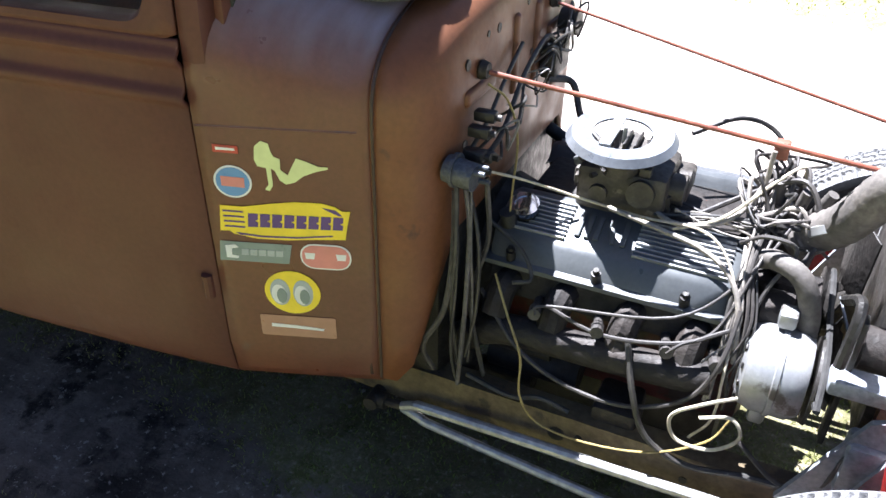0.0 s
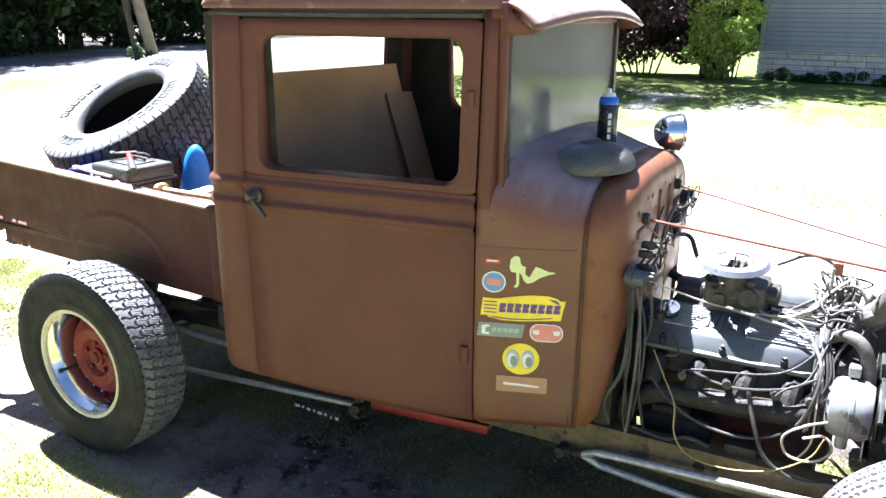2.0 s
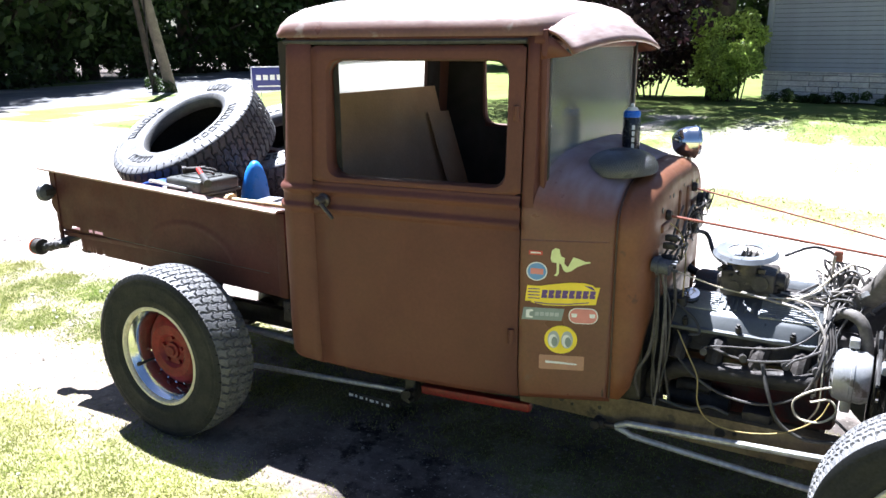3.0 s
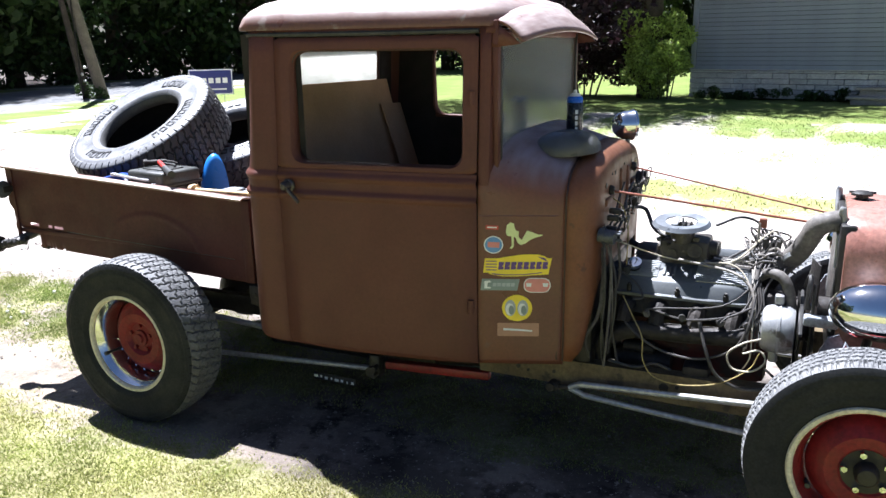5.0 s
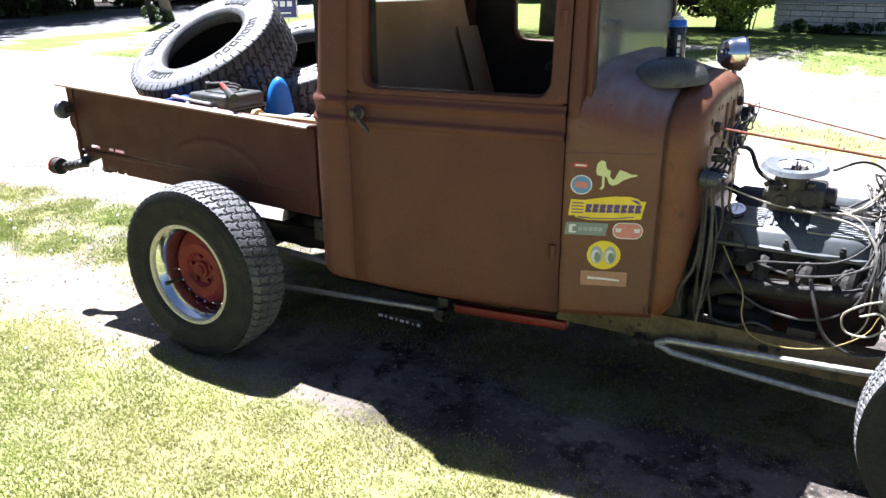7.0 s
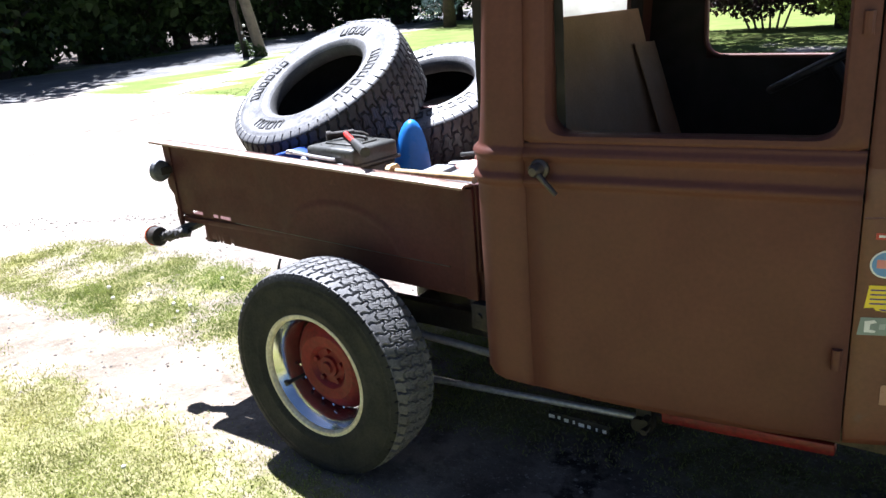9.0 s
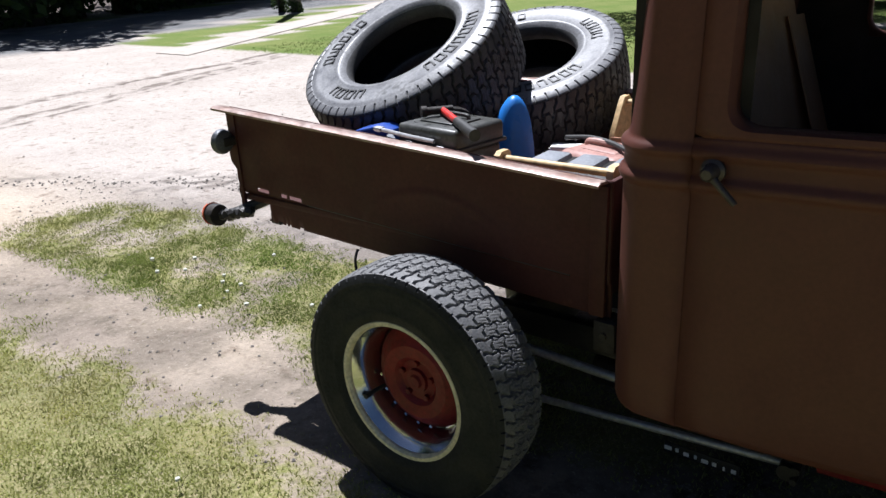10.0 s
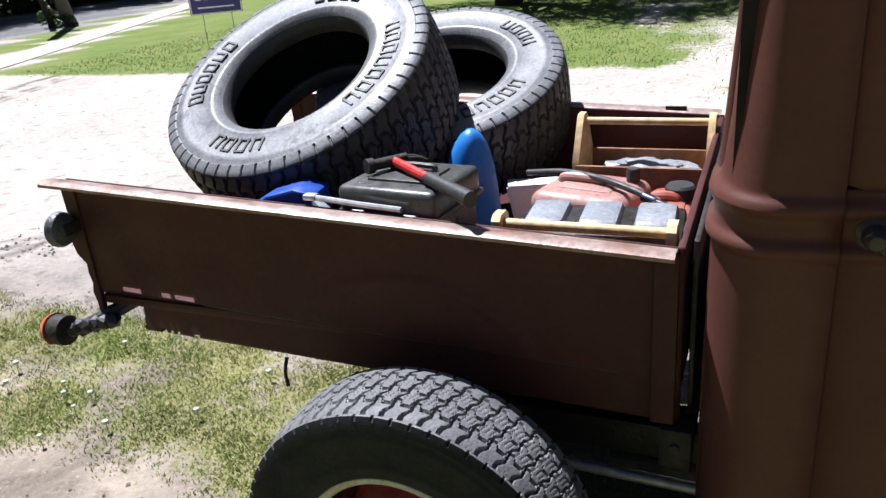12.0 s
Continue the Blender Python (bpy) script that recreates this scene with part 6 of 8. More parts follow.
# chrome lamp standing on the cowl
bm = B()
m4 = pose(-0.585, 1.80, 1.203, 0, 0, 120)
lathe(bm, [(0.0, 0.070), (0.026, 0.065), (0.046, 0.047), (0.057, 0.022), (0.060, -0.010), (0.063, -0.014), (0.061, -0.024), (0.040, -0.034), (0.0, -0.038)], 40, m4)
lampc = part("cowl_lamp", bm, CHROME, truck, "small chrome cowl lamp")
bm = B()
tube(bm, [(-0.585, 1.80, 1.15), (-0.587, 1.80, 1.12), (-0.60, 1.80, 1.09)], 0.010, 10)
box(bm, (-0.60, 1.80, 1.105), (0.04, 0.03, 0.03), 0.004)
part("lamp_stalk", bm, DULL_CHROME, lampc)

# ---- inside the cab ----
bm = B()
box(bm, (-1.62, CY, 0.62), (0.42, 1.0, 0.22), 0.05, seg=3)
part("bench_seat", bm, SEAT, truck, "dark vinyl bench seat")
bm = B()
m4 = pose(-1.145, 1.83, 1.203, 0, -28, 0) @ pose(0, 0, 0, 90, 0, 0)
rings = []
for k in range(36):
    a = 2 * math.pi * k / 36
    rings.append(m4 @ Vector((0.185 * math.cos(a), 0, 0.185 * math.sin(a))))
tube(bm, rings + [rings[0]], 0.012, 10, 1)
for a in (0.5, 2.6, 4.7):
    rod(bm, m4 @ Vector((0, 0, 0)), m4 @ Vector((0.18 * math.cos(a), 0, 0.18 * math.sin(a))), 0.008, 8)
rod(bm, (-1.145, 1.83, 1.203), (-0.72, 1.83, 0.58), 0.02, 12)
part("steering_wheel", bm, GREASE, truck, "black steering wheel on its column")
bm = B()
box(bm, (-0.885, CY, 1.06), (0.05, 0.96, 0.12), 0.02)
part("dashboard", bm, DARK_IN, truck)
bm = B()
skin(bm, [[(x, CY - w, z) for x, w, z in ((-0.88, 0.46, 0.47), (-0.66, 0.40, 0.47))], [(x, CY - w, z) for x, w, z in ((-0.88, 0.46, 1.0), (-0.66, 0.40, 1.0))], [(x, CY + w, z) for x, w, z in ((-0.88, 0.46, 1.0), (-0.66, 0.40, 1.0))], [(x, CY + w, z) for x, w, z in ((-0.88, 0.46, 0.47), (-0.66, 0.40, 0.47))]])
part("kick_panel", bm, DARK_IN, truck)

# ---- stickers on the cowl side ----
D = Vector((1, 0.372, 0)).normalized()
STK = Matrix(((D.x, -D.y, 0, DOOR_F), (D.y, D.x, 0, 1.0202), (0, 0, 1, 0), (0, 0, 0, 1)))     # local x along the panel, y into it


def flat(name, a, rough=0.35):
    return mat(name, a, tuple(c * 0.88 for c in a), 30, rough, 0, 0.01, 120, rvar=0.08, fine=0.05)


YELLOW, PURPLE, PALE_GREEN = flat("sticker_yellow", (0.80, 0.62, 0.02)), flat("sticker_purple", (0.085, 0.035, 0.20)), flat("sticker_pale_green", (0.62, 0.68, 0.33))
STK_RED, STK_BLUE, STK_WHITE = flat("sticker_red", (0.42, 0.04, 0.03)), flat("sticker_blue", (0.12, 0.27, 0.55)), flat("sticker_white", (0.72, 0.73, 0.74))
STK_PINK, STK_GREY, STK_TAN, STK_STEEL = flat("sticker_pink", (0.60, 0.22, 0.20)), flat("sticker_grey_green", (0.20, 0.25, 0.25)), flat("sticker_tan", (0.36, 0.19, 0.13)), flat("sticker_silver", (0.36, 0.40, 0.43))


def sx(x):
    return (x - DOOR_F) / D.x


def decal(name, outline, material, parent, lift=0.0012, label="", body_z=True):
    bm = B()
    plate(bm, [(sx(x), z) for x, z in outline], 0.0006, STK @ Matrix.Translation((0, -lift - 0.0055, 0)))
    return part(name, bm, material, parent, label)


def oval(x, z, w, h, n=28):
    return [(x + w / 2 * math.cos(2 * math.pi * k / n), z + h / 2 * math.sin(2 * math.pi * k / n)) for k in range(n)]


def rr(x, z, w, h, r, n=4):
    return round_rect(w, h, r, n, x, z)


a = decal("sticker", [(-0.903, 0.930), (-0.862, 0.928), (-0.862, 0.914), (-0.903, 0.916)], STK_RED, near_cowl, label="small red sticker with white script")
decal("script", [(-0.898, 0.9255), (-0.868, 0.924), (-0.867, 0.920), (-0.898, 0.9205)], STK_WHITE, a, 0.002)
a = decal("sticker", oval(-0.878, 0.860, 0.063, 0.063), STK_WHITE, near_cowl, label="round blue sticker with a pink label")
decal("ring", oval(-0.878, 0.860, 0.056, 0.056), STK_BLUE, a, 0.0018)
decal("band", [(-0.897, 0.871), (-0.858, 0.869), (-0.859, 0.850), (-0.897, 0.852)], STK_PINK, a, 0.0026)
a = decal("sticker", [(-0.838, 0.905), (-0.835, 0.930), (-0.824, 0.940), (-0.812, 0.936), (-0.810, 0.922), (-0.806, 0.912), (-0.796, 0.908), (-0.797, 0.888), (-0.786, 0.878), (-0.778, 0.895), (-0.770, 0.911), (-0.752, 0.905), (-0.735, 0.897), (-0.720, 0.897), (-0.720, 0.893), (-0.738, 0.888), (-0.760, 0.878), (-0.775, 0.865), (-0.790, 0.860), (-0.800, 0.868), (-0.806, 0.885), (-0.812, 0.890), (-0.812, 0.856), (-0.818, 0.846), (-0.826, 0.848), (-0.819, 0.858), (-0.820, 0.890), (-0.834, 0.893)], PALE_GREEN, near_cowl, label="pale green silhouette sticker")
spd = decal("sticker", [(-0.906, 0.812), (-0.868, 0.811), (-0.820, 0.820), (-0.780, 0.826), (-0.735, 0.826), (-0.712, 0.820), (-0.702, 0.812), (-0.688, 0.813), (-0.694, 0.785), (-0.699, 0.754), (-0.745, 0.751), (-0.800, 0.746), (-0.850, 0.746), (-0.890, 0.754), (-0.895, 0.760), (-0.912, 0.759)], YELLOW, near_cowl, label="bright yellow banner sticker with purple block letters")
for k in range(4):
    z = 0.803 - 0.0105 * k
    decal("stripe", [(-0.903, z), (-0.868, z - 0.0005), (-0.868, z - 0.004), (-0.903, z - 0.0035)], PURPLE, spd, 0.0018)
for k in range(8):
    x0 = -0.863 + 0.0205 * k
    z0, z1 = 0.7705 + 0.0004 * k, 0.7985 + 0.0002 * k
    decal("letter_block", [(x0, z0), (x0 + 0.017, z0 + 0.0005), (x0 + 0.0185, z0 + 0.010), (x0 + 0.013, z0 + 0.013), (x0 + 0.0185, z0 + 0.016), (x0 + 0.0195, z1), (x0 + 0.003, z1)], PURPLE, spd, 0.0020)
decal("swoosh", [(-0.735, 0.818), (-0.712, 0.814), (-0.702, 0.803), (-0.708, 0.803), (-0.722, 0.810)], PURPLE, spd, 0.0018)
decal("swoosh", [(-0.885, 0.758), (-0.84, 0.753), (-0.78, 0.7545), (-0.72, 0.762), (-0.72, 0.759), (-0.78, 0.7510), (-0.84, 0.7495), (-0.88, 0.753)], PURPLE, spd, 0.0018)
a = decal("sticker", [(-0.916, 0.737), (-0.792, 0.736), (-0.800, 0.694), (-0.921, 0.695)], STK_GREY, near_cowl, label="grey-green slanted sticker with white script")
decal("script", [(-0.908, 0.728), (-0.890, 0.731), (-0.885, 0.725), (-0.897, 0.722), (-0.898, 0.708), (-0.886, 0.706), (-0.888, 0.701), (-0.908, 0.702)], STK_WHITE, a, 0.002)
for k in range(5):
    decal("letter_block", [(-0.880 + 0.015 * k, 0.722), (-0.868 + 0.015 * k, 0.722), (-0.869 + 0.015 * k, 0.709), (-0.881 + 0.015 * k, 0.709)], STK_STEEL, a, 0.002)
a = decal("sticker", rr(-0.735, 0.714, 0.088, 0.054, 0.024), STK_WHITE, near_cowl, label="pink rounded sticker with a white edge")
decal("panel", rr(-0.735, 0.714, 0.082, 0.048, 0.021), STK_PINK, a, 0.002)
for x in (-0.762, -0.708):
    decal("letter_block", [(x - 0.009, 0.722), (x + 0.009, 0.722), (x + 0.007, 0.709), (x - 0.007, 0.709)], STK_WHITE, a, 0.0026)
a = decal("sticker", oval(-0.800, 0.629, 0.100, 0.098), YELLOW, near_cowl, label="round yellow sticker with two silver ovals")
for x in (-0.822, -0.781):
    decal("oval_ring", oval(x, 0.629, 0.036, 0.060), STK_STEEL, a, 0.0018)
    decal("oval", oval(x - 0.002, 0.625, 0.027, 0.044), STK_WHITE, a, 0.0026)
    decal("oval_shade", oval(x + 0.003, 0.622, 0.018, 0.034), STK_GREY, a, 0.0034)
a = decal("sticker", rr(-0.796, 0.548, 0.138, 0.050, 0.004), STK_TAN, near_cowl, label="tan rectangular sticker with pale script")
decal("script", [(-0.845, 0.553), (-0.80, 0.551), (-0.748, 0.546), (-0.750, 0.541), (-0.80, 0.544), (-0.845, 0.545)], STK_WHITE, a, 0.002)

# ---- on the cowl, in the cab, in the bed ----
# upturned mesh bowl
m4 = pose(-0.702, 1.322, 1.152, 92, -3, 0) @ Matrix.Diagonal((0.89, 1.22, 0.89, 1))
bowl = thing("mesh_bowl", m4 @ pose(0, 0, 0, -90, 0, 0), "upturned grey metal mesh bowl resting on the cowl", "bowl")
bm = B()
prof = [(0.128, 0.0), (0.132, 0.006), (0.130, 0.020), (0.120, 0.034), (0.100, 0.046), (0.074, 0.054), (0.045, 0.060), (0.0, 0.062), (0.0, 0.058), (0.045, 0.056), (0.098, 0.042), (0.124, 0.018), (0.124, 0.002)]
lathe(bm, prof, 56, m4)
bowl_body = part("bowl", bm, MESH_GREY, bowl, "grey perforated sheet")
bm = B()                                                   # woven wires crossing over the sheet
line = [(0.1325, 0.003), (0.1335, 0.010), (0.131, 0.021), (0.1205, 0.0355), (0.1005, 0.0475), (0.0745, 0.0555), (0.0455, 0.0615), (0.02, 0.0632)]
for k in range(84):
    for way in (1, -1):
        a0 = 2 * math.pi * k / 84
        ps = [m4 @ Vector((r * math.cos(a0 + way * 0.09 * q), h + 0.0003 * way, r * math.sin(a0 + way * 0.09 * q))) for q, (r, h) in enumerate(line)]
        tube(bm, ps[:7], 0.0010, 4, 1)
part("weave", bm, MESH_WIRE, bowl_body, "woven wire")

# spray can
CX, CYN, CZ = -0.762, 1.625, 1.168
can = thing("spray_can", pose(CX, CYN, CZ), "black aerosol can with a blue cap ring", "spray can")
CAN_BLACK, CAN_BLUE = flat("can_black", (0.012, 0.014, 0.022), 0.25), flat("can_blue", (0.02, 0.12, 0.62), 0.25)
up4 = pose(CX, CYN, CZ, 90, 0, 0)
bm = B()
lathe(bm, [(0.0, 0.0), (0.030, 0.0), (0.032, 0.003), (0.032, 0.132), (0.030, 0.136), (0.0, 0.136)], 32, up4)
body = part("can_body", bm, CAN_BLACK, can)
bm = B()
lathe(bm, [(0.0, 0.136), (0.0305, 0.136), (0.0305, 0.152), (0.026, 0.160), (0.0, 0.160)], 32, up4)
part("shoulder", bm, CAN_BLUE, can, "bright blue shoulder")
bm = B()
lathe(bm, [(0.0, 0.160), (0.022, 0.160), (0.018, 0.170), (0.008, 0.172), (0.007, 0.184), (0.0, 0.185)], 20, up4)
part("nozzle", bm, STK_WHITE, can, "clear white nozzle")
for k in range(4):
    bm = B()
    a0 = radians(-62)
    z = 0.035 + 0.022 * k
    n = Vector((math.cos(a0), math.sin(a0), 0))
    box(bm, (0, 0, 0), (0.010, 0.0012, 0.016), 0.0, Matrix.Translation(Vector((CX, CYN, CZ + z)) + n * 0.0322) @ Matrix.Rotation(a0 + math.pi / 2, 4, "Z"))
    part("letter_block", bm, STK_WHITE, body)

# cardboard in the cab


def sheet(name, label, corners, t, parent=None):
    """A thin board through four corners, in order round it."""
    p = [Vector(c) for c in corners]
    n = (p[1] - p[0]).cross(p[3] - p[0]).normalized() * t
    bm = B()
    a = [bm.verts.new(q) for q in p]
    b = [bm.verts.new(q + n) for q in p]
    bm.faces.new(a)
    bm.faces.new(b[::-1])
    for i in range(4):
        bm.faces.new((a[i], b[i], b[(i + 1) % 4], a[(i + 1) % 4]))
    root = thing(name, Matrix.Translation(p[0]), label, "cardboard")
    body_ = part("panel", bm, CARD, root)
    return root, body_, p, n


root, body_, p, n = sheet("cardboard_sheet", "large flattened brown cardboard sheet leaning in the cab", [(-1.66, 1.10, 0.74), (-1.67, 2.03, 0.74), (-1.826, 2.02, 1.37), (-1.81, 1.10, 1.385)], 0.006)
e = (p[2] - p[1])
for k in range(5):
    bm = B()
    q = p[1] + e * (0.30 + 0.16 * k) + (p[0] - p[1]) * 0.045
    box(bm, (0, 0, 0), (0.05, 0.035, 0.001), 0, Matrix.Translation(q - n.normalized() * 0.0015) @ (n.to_track_quat("Z", "Y").to_matrix().to_4x4()) @ Matrix.Rotation(0.5 * k, 4, "Z"))
    part("tape", bm, TAPE, body_, "pale torn tape")
for k in range(4):
    bm = B()
    q = p[3] + (p[2] - p[3]) * (0.18 + 0.2 * k) - e * 0.045
    box(bm, (0, 0, 0), (0.02, 0.06, 0.001), 0, Matrix.Translation(q - n.normalized() * 0.0015) @ (n.to_track_quat("Z", "Y").to_matrix().to_4x4()) @ Matrix.Rotation(1.57, 4, "Z"))
    part("tape", bm, TAPE, body_, "pale torn tape")
sheet("cardboard_sheet", "smaller brown cardboard piece behind the sheet", [(-1.62, 1.9, 0.74), (-1.63, 2.09, 0.74), (-1.79, 2.09, 1.25), (-1.78, 1.88, 1.26)], 0.005)

# spare tyres in the bed
DULL_EMBOSS = mat("raised_letter_rubber", (0.022, 0.022, 0.023), (0.035, 0.035, 0.035), 12, 0.55, 0, 0.05, 100)


def spare(face, n, spin, label):
    """face: middle of the upper side, n: the way it looks."""
    n = Vector(n).normalized()
    m = Matrix.Translation(Vector(face) - n * 0.131) @ (-n).to_track_quat("Y", "Z").to_matrix().to_4x4() @ Matrix.Rotation(spin, 4, "Y")
    root = thing("spare_tyre", m, label, "tyre", "loose tyres in the bed")
    t = part("tyre", None, None, root, local=True, mesh=TYRE_SPARE)
    for a0, cnt in ((0.0, 7), (1.75, 4), (3.3, 6), (4.9, 4)):
        for k in range(cnt):
            a = a0 + 0.155 * k
            bm = B()
            m2 = Matrix.Rotation(-a, 4, "Y") @ Matrix.Translation((0.290, -0.1315, 0))
            for dx, dz, w, h in ((0.020, 0, 0.006, 0.030), (-0.020, 0, 0.006, 0.030), (0, 0.013, 0.040, 0.006), (0, -0.013, 0.040, 0.006)):
                if (k + cnt) % 3 == 1 and dx == 0.020:
                    continue
                box(bm, (dx, 0, dz), (w, 0.004, h), 0, m2)
            part("raised_letter", bm, DULL_EMBOSS, t, local=True)
    return root


spare((-2.974, 1.520, 1.200), (-0.09, -0.527, 0.845), 0.4, "large weathered off-road tyre leaning against the bed rail")
spare((-2.743, 1.948, 1.120), (0.025, -0.38, 0.925), 1.3, "large weathered off-road tyre lying behind the other")
FLOOR = 0.712

# tool box with a hammer on its lid
tb = pose(-2.492, 1.172, FLOOR + 0.002, 0, 0, -6) @ Matrix.Diagonal((0.88, 1, 1.06, 1))
tool = thing("tool_box", tb, "closed dark grey plastic tool box with latches", "tool box")
bm = B()
box(bm, (0, 0, 0.115), (0.245, 0.195, 0.23), 0.012, tb, 3)
part("case", bm, GREYBOX, tool)
bm = B()
box(bm, (0, 0, 0.262), (0.262, 0.212, 0.058), 0.014, tb, 3)
box(bm, (0, 0, 0.236), (0.272, 0.222, 0.012), 0.004, tb)
box(bm, (0, 0, 0.293), (0.16, 0.11, 0.006), 0.003, tb)
lid = part("lid", bm, GREYBOX, tool, "grey lid with a flat panel")
for x in (-0.07, 0.07):
    bm = B()
    box(bm, (x, -0.112, 0.225), (0.034, 0.008, 0.045), 0.003, tb)
    box(bm, (x, -0.117, 0.213), (0.024, 0.006, 0.010), 0.002, tb)
    part("latch", bm, ALU, tool, "worn bright latch")
bm = B()
tube(bm, [tb @ Vector(q) for q in ((-0.06, 0.02, 0.296), (-0.05, 0.02, 0.306), (0.05, 0.02, 0.306), (0.06, 0.02, 0.296))], 0.006, 8)
part("handle", bm, GREYBOX, tool)
h0, h1 = Vector((-2.536, 1.195, 1.045)), Vector((-2.295, 1.015, 1.030))
ham = thing("hammer", Matrix.Translation(h0), "claw hammer with a red and black grip", "hammer")
hd = (h1 - h0).normalized()
hs = hd.cross(Vector((0, 0, 1))).normalized()
bm = B()
rod(bm, h0 - hs * 0.030, h0 + hs * 0.052, 0.012, 12)
rod(bm, h0 + hs * 0.050, h0 + hs * 0.066, 0.0165, 14)
for q in (0.007, -0.007):
    tube(bm, [h0 - hs * 0.026 + hd * q, h0 - hs * 0.052 + hd * q * 1.3 - Vector((0, 0, 0.004)), h0 - hs * 0.075 + hd * q * 1.6 - Vector((0, 0, 0.014))], 0.006, 8)
part("head", bm, IRON, ham, "dark steel claw head")
bm = B()
rod(bm, h0, h0 + hd * 0.16, 0.010, 10)
part("shaft", bm, HAMMER_RED, ham, "red painted shaft")
bm = B()
rod(bm, h0 + hd * 0.145, h1, 0.0135, 12, 0.0165)
part("grip", bm, BLACK_RUBBER, ham, "black rubber grip")
# blue jug, leaning upright behind the tool box
jg = pose(-2.478, 1.462, FLOOR - 0.008, 0, 1, 24)
jug = thing("jug", jg, "bright blue pointed plastic jug standing on end", "jug")
bm = B()
rows = []
for z, w, d in ((0.0, 0.076, 0.046), (0.02, 0.082, 0.050), (0.12, 0.077, 0.050), (0.20, 0.067, 0.047), (0.25, 0.058, 0.043), (0.285, 0.049, 0.038), (0.312, 0.038, 0.032), (0.332, 0.025, 0.023), (0.344, 0.010, 0.010)):
    q = [(-0.08 * w, -1.04 * d), (0.35 * w, -0.84 * d), (0.78 * w, -0.50 * d), (1.0 * w, 0.0), (0.78 * w, 0.5 * d), (0.3 * w, 0.85 * d), (-0.3 * w, 0.85 * d), (-0.78 * w, 0.5 * d), (-1.0 * w, 0.0), (-0.85 * w, -0.45 * d), (-0.50 * w, -0.80 * d)]
    rows.append([jg @ Vector((a + 0.012 * z / 0.35, b, z)) for a, b in q])
vs = skin(bm, rows, closed=True)
bm.faces.new(vs[0][::-1])
bm.faces.new(vs[-1])
part("body", bm, BLUE, jug, angle=48)
bm = B()
tube(bm, [jg @ Vector(q) for q in ((0.0, 0.030, 0.31), (0.0, 0.060, 0.28), (0.0, 0.066, 0.20), (0.0, 0.040, 0.15))], 0.011, 8)
part("handle", bm, BLUE, jug)
# blue scoop and wrench behind the rail
sc = pose(-2.815, 1.20, FLOOR, 0, 0, 8) @ Matrix.Diagonal((0.92, 1, 0.98, 1))
scoop = thing("scoop", sc, "dark blue plastic scoop lying upright", "scoop")
bm = B()
plate(bm, [(-0.085, 0.0), (0.085, 0.0), (0.088, 0.262), (0.03, 0.275), (-0.045, 0.258), (-0.088, 0.235)], 0.10, sc @ Matrix.Translation((0, -0.05, 0)))
bmesh.ops.bevel(bm, geom=list(bm.edges), offset=0.010, segments=2, profile=0.5, affect="EDGES")
part("blade", bm, BLUE_DARK, scoop)
bm = B()
tube(bm, [sc @ Vector(q) for q in ((0.07, -0.03, 0.25), (0.12, -0.06, 0.225), (0.16, -0.075, 0.20))], 0.013, 10)
part("handle", bm, GREY_LIGHT, scoop, "pale grey handle")
wr = thing("wrench", pose(-2.56, 1.05, 0.985), "long steel wrench resting by the rail", "wrench")
bm = B()
tube(bm, [(-2.665, 1.052, 1.004), (-2.61, 1.050, 1.000), (-2.545, 1.048, 0.995), (-2.455, 1.045, 0.990)], 0.006, 8)
box(bm, (-2.665, 1.054, 1.004), (0.030, 0.022, 0.013), 0.004)
part("bar", bm, DULL_CHROME, wr)


# wooden carrying trays
def tray(x0, x1, y0, y1, zt, label, fill):
    t = thing("wooden_tray", pose((x0 + x1) / 2, (y0 + y1) / 2, FLOOR), label, "tray", "wooden carrying trays")
    bm = B()
    box(bm, ((x0 + x1) / 2, (y0 + y1) / 2, FLOOR + 0.009), (x1 - x0, y1 - y0, 0.014), 0.002)
    part("bottom", bm, PLY, t)
    for y in (y0, y1):
        bm = B()
        box(bm, ((x0 + x1) / 2, y, FLOOR + 0.08), (x1 - x0, 0.010, 0.15), 0.002)
        part("side_board", bm, PLY, t, "thin brown plywood side")
    for x in (x0, x1):
        bm = B()
        h = zt - FLOOR
        plate(bm, [(y0, 0.003), (y1, 0.003), (y1, 0.16), ((y0 + y1) / 2 + 0.028, h - 0.01), ((y0 + y1) / 2 + 0.016, h), ((y0 + y1) / 2 - 0.016, h), ((y0 + y1) / 2 - 0.028, h - 0.01), (y0, 0.16)], 0.018, Matrix(((0, 1, 0, x - 0.009), (1, 0, 0, 0), (0, 0, 1, FLOOR), (0, 0, 0, 1))))
        part("end_board", bm, PINE, t, "pale pine end board")
    bm = B()
    rod(bm, (x0 - 0.004, (y0 + y1) / 2, zt - 0.022), (x1 + 0.004, (y0 + y1) / 2, zt - 0.022), 0.0105, 12)
    part("handle", bm, PINE, t, "pine dowel handle")
    return t


tray(-2.275, -1.945, 1.066, 1.160, 0.972, "pale wooden carrying tray beside the grey case", 0)
tray(-2.285, -1.935, 1.80, 1.99, 0.992, "pale wooden carrying tray with rags inside", 1)
rag = thing("rag", pose(-2.1, 1.89, FLOOR + 0.02), "crumpled grey rag in the tray", "rag")
bm = B()
bmesh.ops.create_icosphere(bm, subdivisions=4, radius=1.0)
for v in bm.verts:
    f = 1 + 0.35 * noise.noise(v.co * 2.3) + 0.18 * noise.noise(v.co * 6.0)
    v.co = Vector((-2.10 + 0.125 * v.co.x * f, 1.89 + 0.062 * v.co.y * f, FLOOR + 0.122 + 0.026 * v.co.z * f))
bm2 = B()
